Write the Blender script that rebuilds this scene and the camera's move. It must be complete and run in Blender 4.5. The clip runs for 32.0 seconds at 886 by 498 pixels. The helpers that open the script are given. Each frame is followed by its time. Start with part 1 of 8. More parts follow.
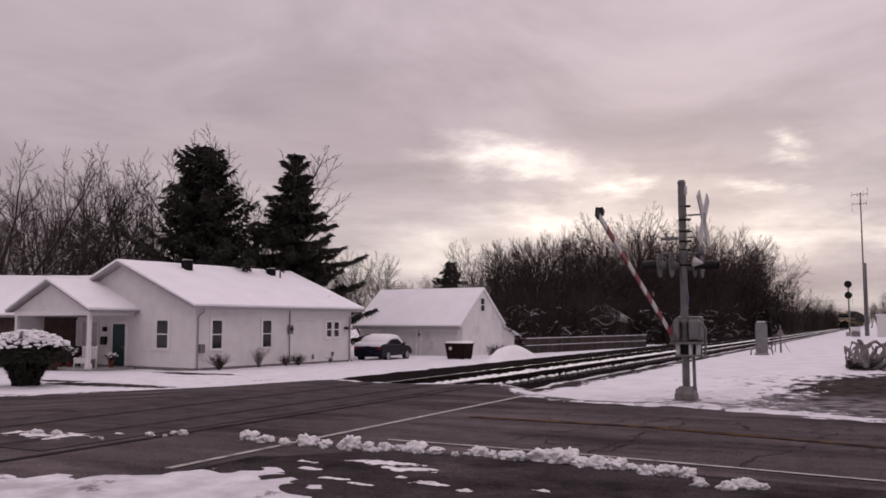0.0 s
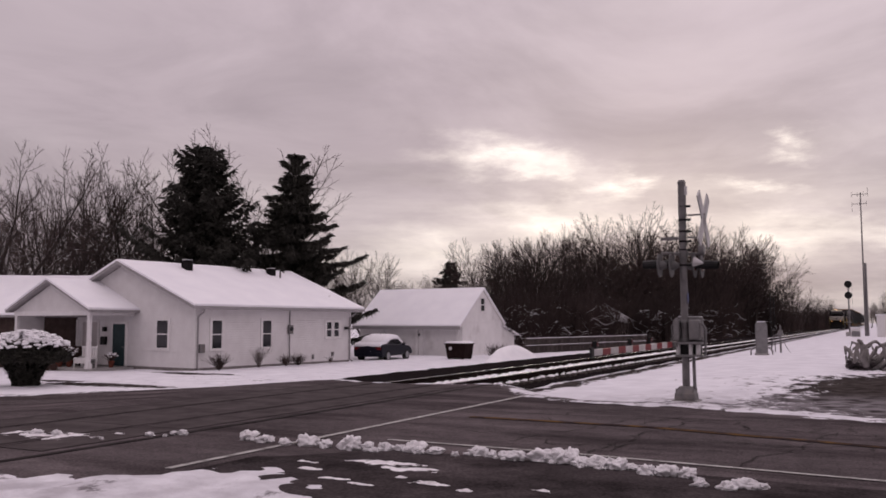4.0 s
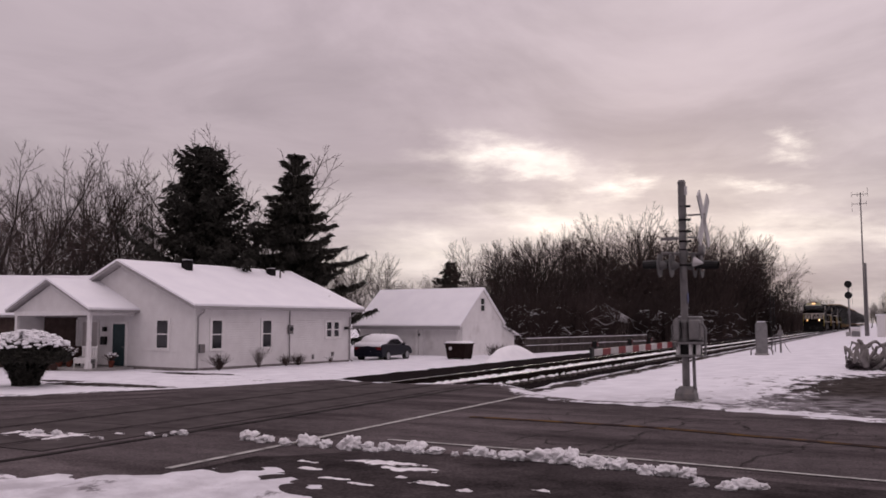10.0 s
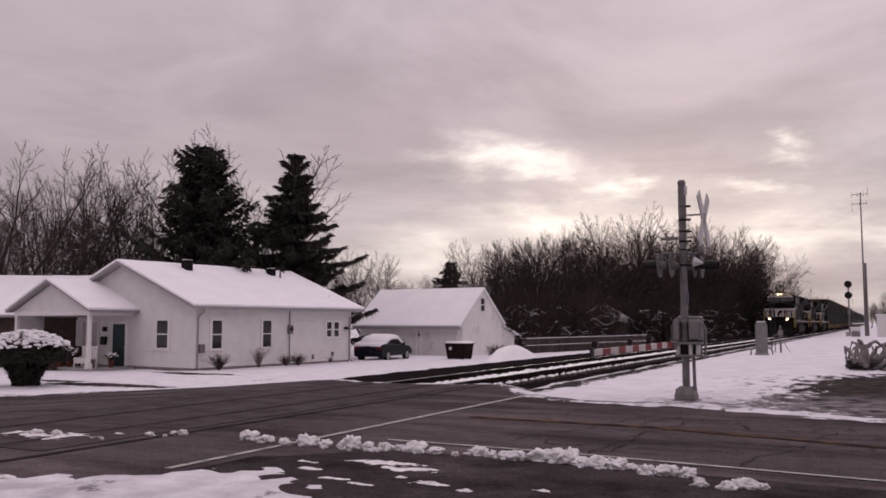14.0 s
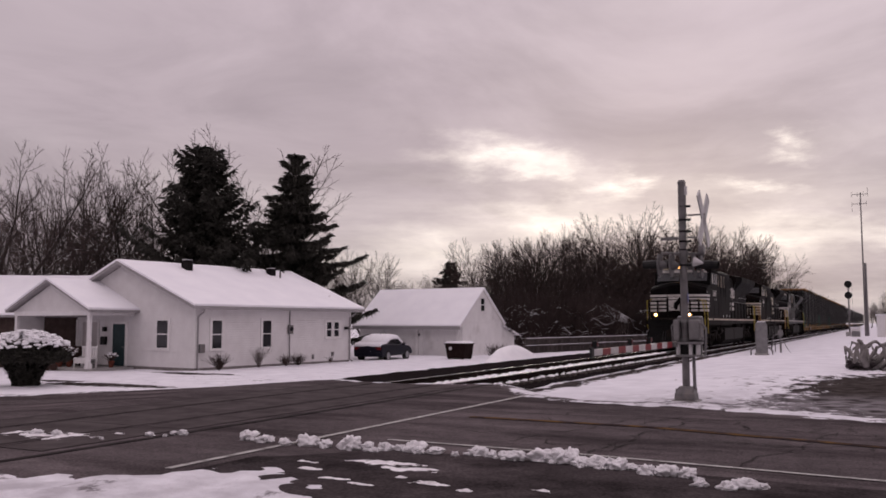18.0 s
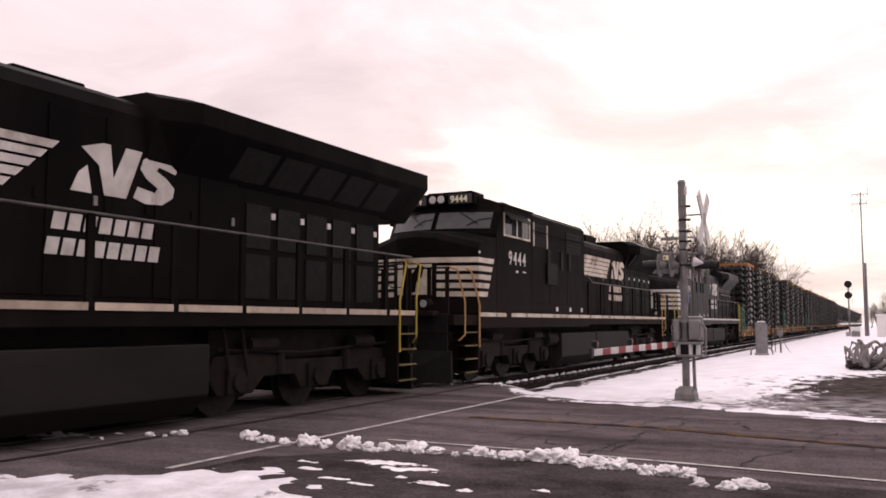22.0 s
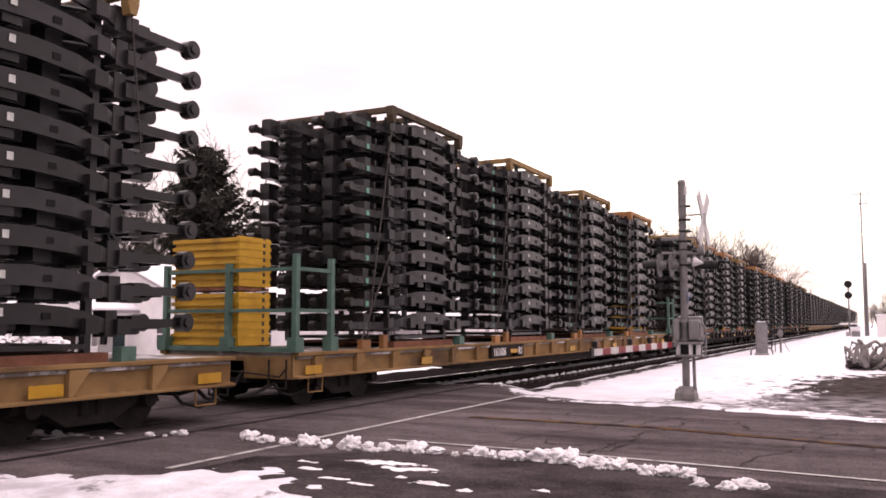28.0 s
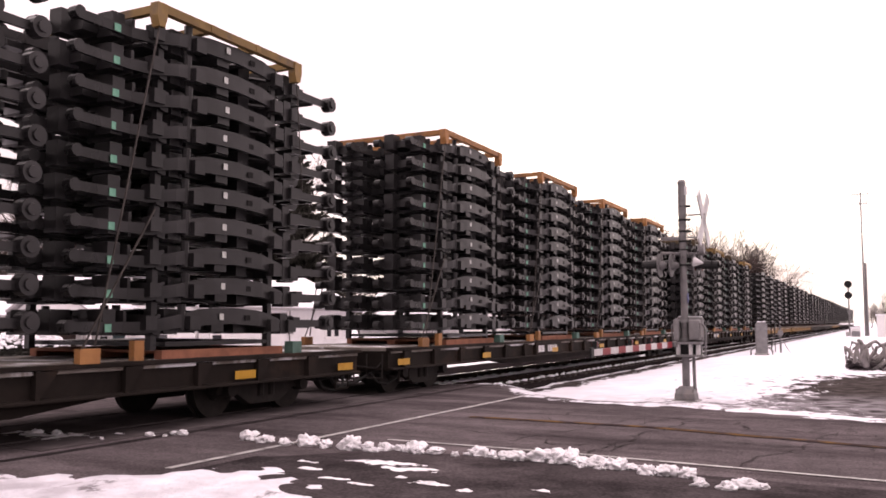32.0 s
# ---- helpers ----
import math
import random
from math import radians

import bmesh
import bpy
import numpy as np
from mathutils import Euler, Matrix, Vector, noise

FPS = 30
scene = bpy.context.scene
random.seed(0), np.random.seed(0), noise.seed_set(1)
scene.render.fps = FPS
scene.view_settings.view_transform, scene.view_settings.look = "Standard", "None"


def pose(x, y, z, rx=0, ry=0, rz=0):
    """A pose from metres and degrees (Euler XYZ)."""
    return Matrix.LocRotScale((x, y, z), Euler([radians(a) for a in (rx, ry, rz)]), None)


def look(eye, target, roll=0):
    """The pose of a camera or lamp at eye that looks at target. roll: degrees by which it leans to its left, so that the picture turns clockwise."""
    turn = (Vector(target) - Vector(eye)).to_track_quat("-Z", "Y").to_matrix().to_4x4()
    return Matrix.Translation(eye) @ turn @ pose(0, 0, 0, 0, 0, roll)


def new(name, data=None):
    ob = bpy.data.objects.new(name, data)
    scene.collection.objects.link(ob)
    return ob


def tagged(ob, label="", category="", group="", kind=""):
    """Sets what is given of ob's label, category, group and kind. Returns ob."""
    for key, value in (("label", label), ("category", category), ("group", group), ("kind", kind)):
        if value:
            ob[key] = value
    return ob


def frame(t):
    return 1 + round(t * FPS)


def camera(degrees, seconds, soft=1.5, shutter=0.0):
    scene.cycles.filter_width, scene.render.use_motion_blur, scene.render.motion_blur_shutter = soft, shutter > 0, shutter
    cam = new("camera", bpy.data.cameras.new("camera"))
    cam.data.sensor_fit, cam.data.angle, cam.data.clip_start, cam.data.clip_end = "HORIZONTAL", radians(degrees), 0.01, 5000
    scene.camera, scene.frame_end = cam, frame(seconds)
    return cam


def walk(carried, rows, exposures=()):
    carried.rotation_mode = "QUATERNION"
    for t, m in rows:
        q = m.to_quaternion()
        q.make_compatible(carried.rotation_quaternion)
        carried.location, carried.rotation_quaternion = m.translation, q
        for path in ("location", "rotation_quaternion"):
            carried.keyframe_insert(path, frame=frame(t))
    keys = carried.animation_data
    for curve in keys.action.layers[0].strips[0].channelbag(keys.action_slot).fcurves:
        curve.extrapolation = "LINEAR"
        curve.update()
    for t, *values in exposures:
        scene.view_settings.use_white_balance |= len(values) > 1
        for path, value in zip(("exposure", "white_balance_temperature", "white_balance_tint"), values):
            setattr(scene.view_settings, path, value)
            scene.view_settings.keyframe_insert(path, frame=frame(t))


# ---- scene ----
# ================= camera =================
cam = camera(54.344, 32.0, soft=1.7)
EYE = pose(0, 0, 1.416, 94.89, 0, 26.909)
walk(cam, [(0, EYE), (32, EYE)],
     exposures=[(0, 0.06, 6500, 10), (19.4, 0.06, 6500, 10), (20.0, 0.18, 6520, 10), (20.5, 0.48, 6600, 9), (21.0, 0.90, 6700, 8), (21.5, 1.03, 6800, 6), (24.5, 1.04, 6850, 6), (25.5, 1.12, 6850, 7), (28.0, 1.42, 6900, 10), (32.0, 1.48, 6900, 10)])

# ================= sky and sun =================
SUN_AZ, SUN_EL = radians(13.0), radians(8.0)
SUN_DIR = Vector((-math.sin(SUN_AZ) * math.cos(SUN_EL), math.cos(SUN_AZ) * math.cos(SUN_EL), math.sin(SUN_EL)))


def make_world():
    w = bpy.data.worlds.new("overcast_winter_sky")
    scene.world = w
    w.use_nodes = True
    nt = w.node_tree
    nt.nodes.clear()
    N = lambda kind: nt.nodes.new(kind)
    L = nt.links.new

    def math_node(op, a, b=None, clamp=False):
        n = N("ShaderNodeMath")
        n.operation, n.use_clamp = op, clamp
        for i, v in enumerate((a, b)):
            if v is None:
                continue
            if isinstance(v, (int, float)):
                n.inputs[i].default_value = v
            else:
                L(v, n.inputs[i])
        return n.outputs[0]

    co = N("ShaderNodeTexCoord").outputs["Generated"]
    sep = N("ShaderNodeSeparateXYZ")
    L(co, sep.inputs[0])
    up = math_node("MAXIMUM", sep.outputs[2], 0.0)
    den = math_node("ADD", up, 0.16)
    com = N("ShaderNodeCombineXYZ")
    L(math_node("DIVIDE", sep.outputs[0], den), com.inputs[0])
    L(math_node("DIVIDE", sep.outputs[1], den), com.inputs[1])

    def cloud(scale, detail, rough, shift, sx=1.0, sy=1.0, turn=0.0, warp=0.0):
        mp = N("ShaderNodeMapping")
        mp.inputs["Location"].default_value = shift
        mp.inputs["Rotation"].default_value = (0, 0, turn)
        mp.inputs["Scale"].default_value = (sx, sy, 1)
        L(com.outputs[0], mp.inputs[0])
        n = N("ShaderNodeTexNoise")
        n.inputs["Scale"].default_value, n.inputs["Detail"].default_value = scale, detail
        n.inputs["Roughness"].default_value, n.inputs["Distortion"].default_value = rough, warp
        L(mp.outputs[0], n.inputs["Vector"])
        return n.outputs[0]

    def ramp(fac, stops):
        r = N("ShaderNodeValToRGB")
        r.color_ramp.interpolation = "EASE"
        e = r.color_ramp.elements
        while len(e) < len(stops):
            e.new(0.5)
        for el, (p, c) in zip(e, stops):
            el.position, el.color = p, (*c, 1)
        L(fac, r.inputs[0])
        return r.outputs[0]

    def mix(kind, fac, a, b):
        m = N("ShaderNodeMix")
        m.data_type, m.blend_type = "RGBA", kind
        for sock, v in ((m.inputs[0], fac), (m.inputs[6], a), (m.inputs[7], b)):
            if isinstance(v, (int, float)):
                sock.default_value = v
            elif isinstance(v, tuple):
                sock.default_value = (*v, 1)
            else:
                L(v, sock)
        return m.outputs[2]

    big = cloud(0.42, 5, 0.5, (3.1, 1.7, 0), 1.0, 0.8, -0.5, 0.3)
    deck = ramp(big, [(0.30, (0.360, 0.298, 0.330)), (0.50, (0.418, 0.352, 0.382)), (0.72, (0.488, 0.422, 0.446))])
    fine = cloud(1.7, 7, 0.58, (0.4, 5.2, 0), 1.0, 0.75, -0.3, 0.6)
    deck = mix("MULTIPLY", 0.75, deck, ramp(fine, [(0.28, (0.80, 0.795, 0.80)), (0.72, (1.16, 1.155, 1.15))]))
    # overcast skies brighten towards the zenith
    grow = math_node("ADD", math_node("MULTIPLY", up, 1.75), 0.82)
    # and are darker on the side away from the low sun
    d = N("ShaderNodeVectorMath")
    d.operation = "DOT_PRODUCT"
    L(co, d.inputs[0])
    d.inputs[1].default_value = SUN_DIR
    grow = math_node("MULTIPLY", grow, math_node("ADD", math_node("MULTIPLY", d.outputs["Value"], 0.11), 0.91))
    v = N("ShaderNodeVectorMath")
    v.operation = "SCALE"
    L(deck, v.inputs[0])
    L(grow, v.inputs["Scale"])
    deck = v.outputs[0]
    # the hidden sun lights the thin gaps low in the west
    near = math_node("POWER", math_node("MAXIMUM", d.outputs["Value"], 0.0), 9.0)
    # thin places in the cloud low in the west, by bearing and height
    bear = math_node("ARCTAN2", sep.outputs[0], sep.outputs[1])
    flat = N("ShaderNodeCombineXYZ")
    L(bear, flat.inputs[0])
    L(up, flat.inputs[1])

    def level_noise(scale, detail, rough, sx, sy, shift):
        mp = N("ShaderNodeMapping")
        mp.inputs["Location"].default_value, mp.inputs["Scale"].default_value = shift, (sx, sy, 1)
        L(flat.outputs[0], mp.inputs[0])
        n = N("ShaderNodeTexNoise")
        n.inputs["Scale"].default_value, n.inputs["Detail"].default_value, n.inputs["Roughness"].default_value = scale, detail, rough
        L(mp.outputs[0], n.inputs["Vector"])
        return n

    # ragged edges: the bearing and height are pushed about before the soft ovals are laid out
    push = level_noise(1.0, 7, 0.62, 9.0, 26.0, (1.3, 0.4, 0))
    off = N("ShaderNodeVectorMath")
    off.operation = "SUBTRACT"
    L(push.outputs["Color"], off.inputs[0])
    off.inputs[1].default_value = (0.5, 0.5, 0.5)
    amt = N("ShaderNodeVectorMath")
    amt.operation = "MULTIPLY"
    L(off.outputs[0], amt.inputs[0])
    amt.inputs[1].default_value = (0.26, 0.085, 0)
    moved = N("ShaderNodeVectorMath")
    L(flat.outputs[0], moved.inputs[0])
    L(amt.outputs[0], moved.inputs[1])

    def thin(deg, height, wide, tall, power):
        mp = N("ShaderNodeMapping")
        mp.vector_type = "TEXTURE"
        mp.inputs["Location"].default_value = (radians(deg), height, 0)
        mp.inputs["Scale"].default_value = (radians(wide), tall, 1)
        L(moved.outputs[0], mp.inputs[0])
        g = N("ShaderNodeTexGradient")
        g.gradient_type = "QUADRATIC_SPHERE"
        L(mp.outputs[0], g.inputs[0])
        return math_node("MULTIPLY", g.outputs["Fac"], power)

    gap = None
    for row in ((-23.5, 0.190, 7.5, 0.032, 1.15), (-20.5, 0.178, 7.0, 0.026, 0.75), (-16.2, 0.158, 3.6, 0.026, 1.0), (-4.4, 0.189, 3.2, 0.018, 0.8), (-7.2, 0.143, 4.5, 0.016, 0.9),
                (-19.5, 0.118, 9.0, 0.046, 1.0), (-27.5, 0.085, 9.0, 0.055, 0.85), (-33.0, 0.060, 8.0, 0.045, 0.7), (-5.0, 0.095, 8.0, 0.04, 0.9), (-12.0, 0.13, 16.0, 0.09, 0.30), (2.0, 0.10, 7.0, 0.03, 1.0), (10.0, 0.17, 8.0, 0.03, 0.9), (-44.0, 0.15, 8.0, 0.05, 0.4)):
        k = thin(*row)
        gap = k if gap is None else math_node("ADD", gap, k)
    haze = ramp(up, [(0.0, (0.42, 0.42, 0.42)), (0.10, (0.26, 0.26, 0.26)), (0.24, (0.03, 0.03, 0.03))])
    veil = level_noise(1.0, 6, 0.6, 5.0, 34.0, (4.2, 0.9, 0))
    haze = mix("MULTIPLY", 0.8, haze, ramp(veil.outputs[0], [(0.36, (0.35, 0.35, 0.35)), (0.64, (1.5, 1.5, 1.5))]))
    v = N("ShaderNodeCombineXYZ")
    for i in range(3):
        L(gap, v.inputs[i])
    gap = mix("ADD", 1.0, v.outputs[0], haze)
    lit = mix("MULTIPLY", 1.0, gap, (0.585, 0.535, 0.445))
    v = N("ShaderNodeVectorMath")
    v.operation = "SCALE"
    L(lit, v.inputs[0])
    L(near, v.inputs["Scale"])
    col = mix("ADD", 1.0, deck, v.outputs[0])
    sky = N("ShaderNodeTexSky")
    sky.sky_type, sky.sun_disc = "NISHITA", False
    sky.sun_elevation, sky.sun_rotation = SUN_EL, -SUN_AZ
    sky.air_density, sky.dust_density = 1.5, 3.0
    col = mix("ADD", 0.0012, col, sky.outputs[0])
    bg = N("ShaderNodeBackground")
    L(col, bg.inputs[0])
    bg.inputs[1].default_value = 1.0
    out = N("ShaderNodeOutputWorld")
    L(bg.outputs[0], out.inputs[0])


make_world()
sun_data = bpy.data.lights.new("sun", "SUN")
sun_data.energy, sun_data.angle, sun_data.color = 0.5, radians(25), (1.0, 0.9, 0.78)
sun = new("sun", sun_data)
sun.matrix_world = look(SUN_DIR * 50, (0, 0, 0))


# ================= materials =================
def surface(name, low, high, scale=3.0, rough=0.7, metal=0.0, bump=0.0, bscale=40.0, stain=None, sscale=0.6,
            samount=(0.5, 0.7), spec=0.22, vary=0.0, stretch=(1, 1, 1), rvar=0.0, emit=0.0, space="Object"):
    m = bpy.data.materials.new(name)
    m.use_nodes = True
    nt = m.node_tree
    b = nt.nodes["Principled BSDF"]
    L = nt.links.new
    tc = nt.nodes.new("ShaderNodeTexCoord")
    mp = nt.nodes.new("ShaderNodeMapping")
    mp.inputs["Scale"].default_value = stretch
    L(tc.outputs[space], mp.inputs[0])

    def noise_tex(sc, det, ro=0.6, src=mp):
        n = nt.nodes.new("ShaderNodeTexNoise")
        n.inputs["Scale"].default_value, n.inputs["Detail"].default_value = sc, det
        n.inputs["Roughness"].default_value = ro
        L(src.outputs[0], n.inputs["Vector"])
        return n.outputs[0]

    def ramp(fac, p0, c0, p1, c1):
        r = nt.nodes.new("ShaderNodeValToRGB")
        r.color_ramp.elements[0].position, r.color_ramp.elements[0].color = p0, (*c0, 1)
        r.color_ramp.elements[1].position, r.color_ramp.elements[1].color = p1, (*c1, 1)
        L(fac, r.inputs[0])
        return r.outputs[0]

    def mixc(kind, fac, a, c):
        x = nt.nodes.new("ShaderNodeMix")
        x.data_type, x.blend_type = "RGBA", kind
        for sock, v in ((x.inputs[0], fac), (x.inputs[6], a), (x.inputs[7], c)):
            if isinstance(v, (int, float)):
                sock.default_value = v
            elif isinstance(v, tuple):
                sock.default_value = (*v, 1)
            else:
                L(v, sock)
        return x.outputs[2]

    grain = noise_tex(scale, 6)
    col = ramp(grain, 0.32, low, 0.68, high)
    if stain:
        mask = noise_tex(sscale, 7, 0.62)
        f = ramp(mask, samount[0], (0, 0, 0), samount[1], (1, 1, 1))
        col = mixc("MIX", f, col, stain)
    if vary:
        oi = nt.nodes.new("ShaderNodeObjectInfo")
        v = ramp(oi.outputs["Random"], 0.0, (1 - vary,) * 3, 1.0, (1 + vary,) * 3)
        col = mixc("MULTIPLY", 1.0, col, v)
    L(col, b.inputs["Base Color"])
    b.inputs["Roughness"].default_value, b.inputs["Metallic"].default_value = rough, metal
    b.inputs["Specular IOR Level"].default_value = spec
    if rvar:
        r = ramp(noise_tex(scale * 0.6, 5), 0.3, (rough - rvar,) * 3, 0.7, (rough + rvar,) * 3)
        L(r, b.inputs["Roughness"])
    if bump:
        bn = nt.nodes.new("ShaderNodeBump")
        bn.inputs["Strength"].default_value = 0.7
        bn.inputs["Distance"].default_value = bump
        L(noise_tex(bscale, 5), bn.inputs["Height"])
        L(bn.outputs[0], b.inputs["Normal"])
    if emit:
        b.inputs["Emission Color"].default_value = (*high, 1)
        b.inputs["Emission Strength"].default_value = emit
    return m


def siding(name, low, high, step=0.11):
    """Painted lap boards: a saw-tooth relief up the wall."""
    m = surface(name, low, high, scale=1.5, rough=0.6, bump=0.002, bscale=25, stain=(0.52, 0.50, 0.49), sscale=0.5, samount=(0.58, 0.95))
    nt = m.node_tree
    L = nt.links.new
    sep = nt.nodes.new("ShaderNodeSeparateXYZ")
    tc = nt.nodes.new("ShaderNodeTexCoord")
    L(tc.outputs["Object"], sep.inputs[0])
    a = nt.nodes.new("ShaderNodeMath")
    a.operation = "MULTIPLY"
    a.inputs[1].default_value = 1.0 / step
    L(sep.outputs[2], a.inputs[0])
    f = nt.nodes.new("ShaderNodeMath")
    f.operation = "FRACT"
    L(a.outputs[0], f.inputs[0])
    bn = nt.nodes.new("ShaderNodeBump")
    bn.inputs["Strength"].default_value, bn.inputs["Distance"].default_value = 1.0, 0.03
    bn.invert = True
    L(f.outputs[0], bn.inputs["Height"])
    L(bn.outputs[0], nt.nodes["Principled BSDF"].inputs["Normal"])
    return m


SNOW = surface("snow", (0.80, 0.79, 0.83), (0.88, 0.87, 0.90), scale=2.0, rough=0.75, bump=0.03, bscale=6.0, spec=0.2)
ROOF_SNOW = surface("roof_snow", (0.84, 0.83, 0.88), (0.90, 0.89, 0.93), scale=0.8, rough=0.8, bump=0.01, bscale=5.0, spec=0.2)
DIRTY_SNOW = surface("plowed_snow", (0.62, 0.60, 0.62), (0.86, 0.85, 0.88), scale=5.0, rough=0.8, bump=0.02, bscale=20, stain=(0.28, 0.25, 0.24), sscale=4.0, samount=(0.60, 0.80), spec=0.2)


def pavement_surface(name, low, high, dark, streak=(0.22, 1, 1)):
    """Old asphalt: long traffic streaks, dark damp patches and coarse open grain."""
    m = surface(name, low, high, scale=1.1, rough=0.95, spec=0.0, bump=0.010, bscale=55, stain=dark, sscale=0.9, samount=(0.50, 0.66), stretch=streak)
    nt = m.node_tree
    L = nt.links.new
    b = nt.nodes["Principled BSDF"]
    col = b.inputs["Base Color"].links[0].from_socket
    tc = nt.nodes.new("ShaderNodeTexCoord")
    for sc, det, rough, lo, hi, p0, p1 in ((0.30, 6, 0.65, 0.72, 1.18, 0.35, 0.66), (34.0, 3, 0.6, 0.62, 1.38, 0.32, 0.70), (5.0, 6, 0.7, 0.84, 1.14, 0.36, 0.64)):
        n = nt.nodes.new("ShaderNodeTexNoise")
        n.inputs["Scale"].default_value, n.inputs["Detail"].default_value, n.inputs["Roughness"].default_value = sc, det, rough
        L(tc.outputs["Object"], n.inputs["Vector"])
        r = nt.nodes.new("ShaderNodeValToRGB")
        r.color_ramp.elements[0].position, r.color_ramp.elements[0].color = p0, (lo, lo, lo, 1)
        r.color_ramp.elements[1].position, r.color_ramp.elements[1].color = p1, (hi, hi * 0.985, hi * 0.99, 1)
        L(n.outputs[0], r.inputs[0])
        x = nt.nodes.new("ShaderNodeMix")
        x.data_type, x.blend_type = "RGBA", "MULTIPLY"
        x.inputs[0].default_value = 1.0
        L(col, x.inputs[6])
        L(r.outputs[0], x.inputs[7])
        col = x.outputs[2]
    L(col, b.inputs["Base Color"])
    return m


ASPHALT = pavement_surface("worn_damp_asphalt", (0.074, 0.0645, 0.0670), (0.128, 0.1130, 0.1165), (0.056, 0.0485, 0.0505))
GRAVEL = pavement_surface("wet_gravel", (0.040, 0.0350, 0.0362), (0.082, 0.0720, 0.0745), (0.031, 0.0270, 0.0280), (1, 1, 1))
RUBBER_PANEL = surface("crossing_panel", (0.058, 0.0500, 0.0515), (0.098, 0.0855, 0.0875), scale=2.0, rough=0.95, spec=0.0, bump=0.004, bscale=50)
WHITE_LINE = surface("worn_white_paint", (0.26, 0.25, 0.245), (0.46, 0.45, 0.44), scale=4.0, rough=0.8, stain=(0.08, 0.07, 0.07), sscale=5.0, samount=(0.54, 0.66))
YELLOW_LINE = surface("worn_yellow_paint", (0.105, 0.062, 0.030), (0.15, 0.092, 0.044), scale=4.0, rough=0.9, spec=0.0, stain=(0.045, 0.034, 0.034), sscale=2.2, samount=(0.40, 0.56))
BALLAST = surface("dark_ballast", (0.0095, 0.0078, 0.0080), (0.026, 0.0215, 0.0220), scale=9.0, rough=0.95, spec=0.0, bump=0.05, bscale=14)
TIE = surface("creosoted_tie", (0.028, 0.022, 0.020), (0.065, 0.052, 0.046), scale=6.0, rough=0.85, vary=0.3, bump=0.01, bscale=30, stretch=(1, 6, 6))
RAIL = surface("rail_steel", (0.012, 0.0092, 0.0085), (0.026, 0.0200, 0.0180), scale=8.0, rough=0.9, spec=0.0)
RAILHEAD = surface("polished_railhead", (0.40, 0.39, 0.40), (0.55, 0.54, 0.55), scale=8.0, rough=0.25, metal=1.0)
SIDING = siding("white_lap_siding", (0.64, 0.615, 0.62), (0.72, 0.70, 0.705))
WHITE_TRIM = surface("white_trim", (0.66, 0.64, 0.64), (0.74, 0.72, 0.72), scale=5, rough=0.5)
GARAGE_WALL = surface("white_garage_paint", (0.70, 0.68, 0.68), (0.78, 0.76, 0.76), scale=1.2, rough=0.6, stain=(0.44, 0.41, 0.40), sscale=0.8, samount=(0.55, 0.9))
GLASS = surface("window_glass", (0.020, 0.020, 0.024), (0.035, 0.034, 0.038), scale=1.0, rough=0.06, spec=0.3)
DARK = surface("dark_interior", (0.012, 0.011, 0.012), (0.022, 0.020, 0.021), scale=2.0, rough=0.9, spec=0.03)
DOOR_GREEN = surface("dark_teal_door", (0.012, 0.030, 0.034), (0.020, 0.042, 0.046), scale=3.0, rough=0.45)
GUTTER = surface("grey_gutter", (0.26, 0.245, 0.25), (0.34, 0.32, 0.325), scale=4.0, rough=0.45)
FOUNDATION = surface("block_foundation", (0.16, 0.14, 0.14), (0.26, 0.24, 0.23), scale=4.0, rough=0.9, bump=0.01)
BARK = surface("bare_bark", (0.025, 0.0190, 0.0175), (0.052, 0.0405, 0.0375), scale=5.0, rough=0.9, spec=0.15, vary=0.35, stretch=(1, 1, 0.2))
TWIG = surface("bare_twigs", (0.030, 0.0205, 0.0188), (0.058, 0.0415, 0.0380), scale=3.0, rough=0.9, vary=0.35)
NEEDLE = surface("dark_conifer_needles", (0.0240, 0.0230, 0.0195), (0.0520, 0.0490, 0.0410), scale=4.0, rough=0.8, vary=0.2)
GALV = surface("weathered_galvanised_steel", (0.125, 0.119, 0.121), (0.210, 0.200, 0.204), scale=5.0, rough=0.55, metal=0.3, stain=(0.20, 0.17, 0.155), sscale=2.0, samount=(0.55, 0.75))
DISC_GREY = surface("dull_grey_disc", (0.085, 0.082, 0.083), (0.145, 0.140, 0.142), scale=4.0, rough=0.6)
SIGN_GREY = surface("back_of_sign", (0.15, 0.146, 0.149), (0.23, 0.224, 0.228), scale=4.0, rough=0.5, metal=0.2)
BLACK_PAINT = surface("black_hood_paint", (0.006, 0.006, 0.0065), (0.012, 0.0115, 0.012), scale=4.0, rough=0.55, spec=0.25)
RED_STRIPE = surface("red_reflective", (0.17, 0.016, 0.022), (0.24, 0.026, 0.034), scale=5.0, rough=0.45)
WHITE_STRIPE = surface("white_reflective", (0.46, 0.445, 0.45), (0.60, 0.585, 0.59), scale=5.0, rough=0.45)
WOOD_FENCE = surface("weathered_fence_wood", (0.050, 0.042, 0.040), (0.105, 0.091, 0.086), scale=4.0, rough=0.9, spec=0.05, vary=0.3, stretch=(4, 4, 0.4))
CAR_PAINT = surface("dark_blue_car_paint", (0.006, 0.0065, 0.012), (0.010, 0.0105, 0.018), scale=3.0, rough=0.3, spec=0.08)
TYRE = surface("tyre_rubber", (0.012, 0.012, 0.012), (0.03, 0.028, 0.028), scale=6.0, rough=0.85)
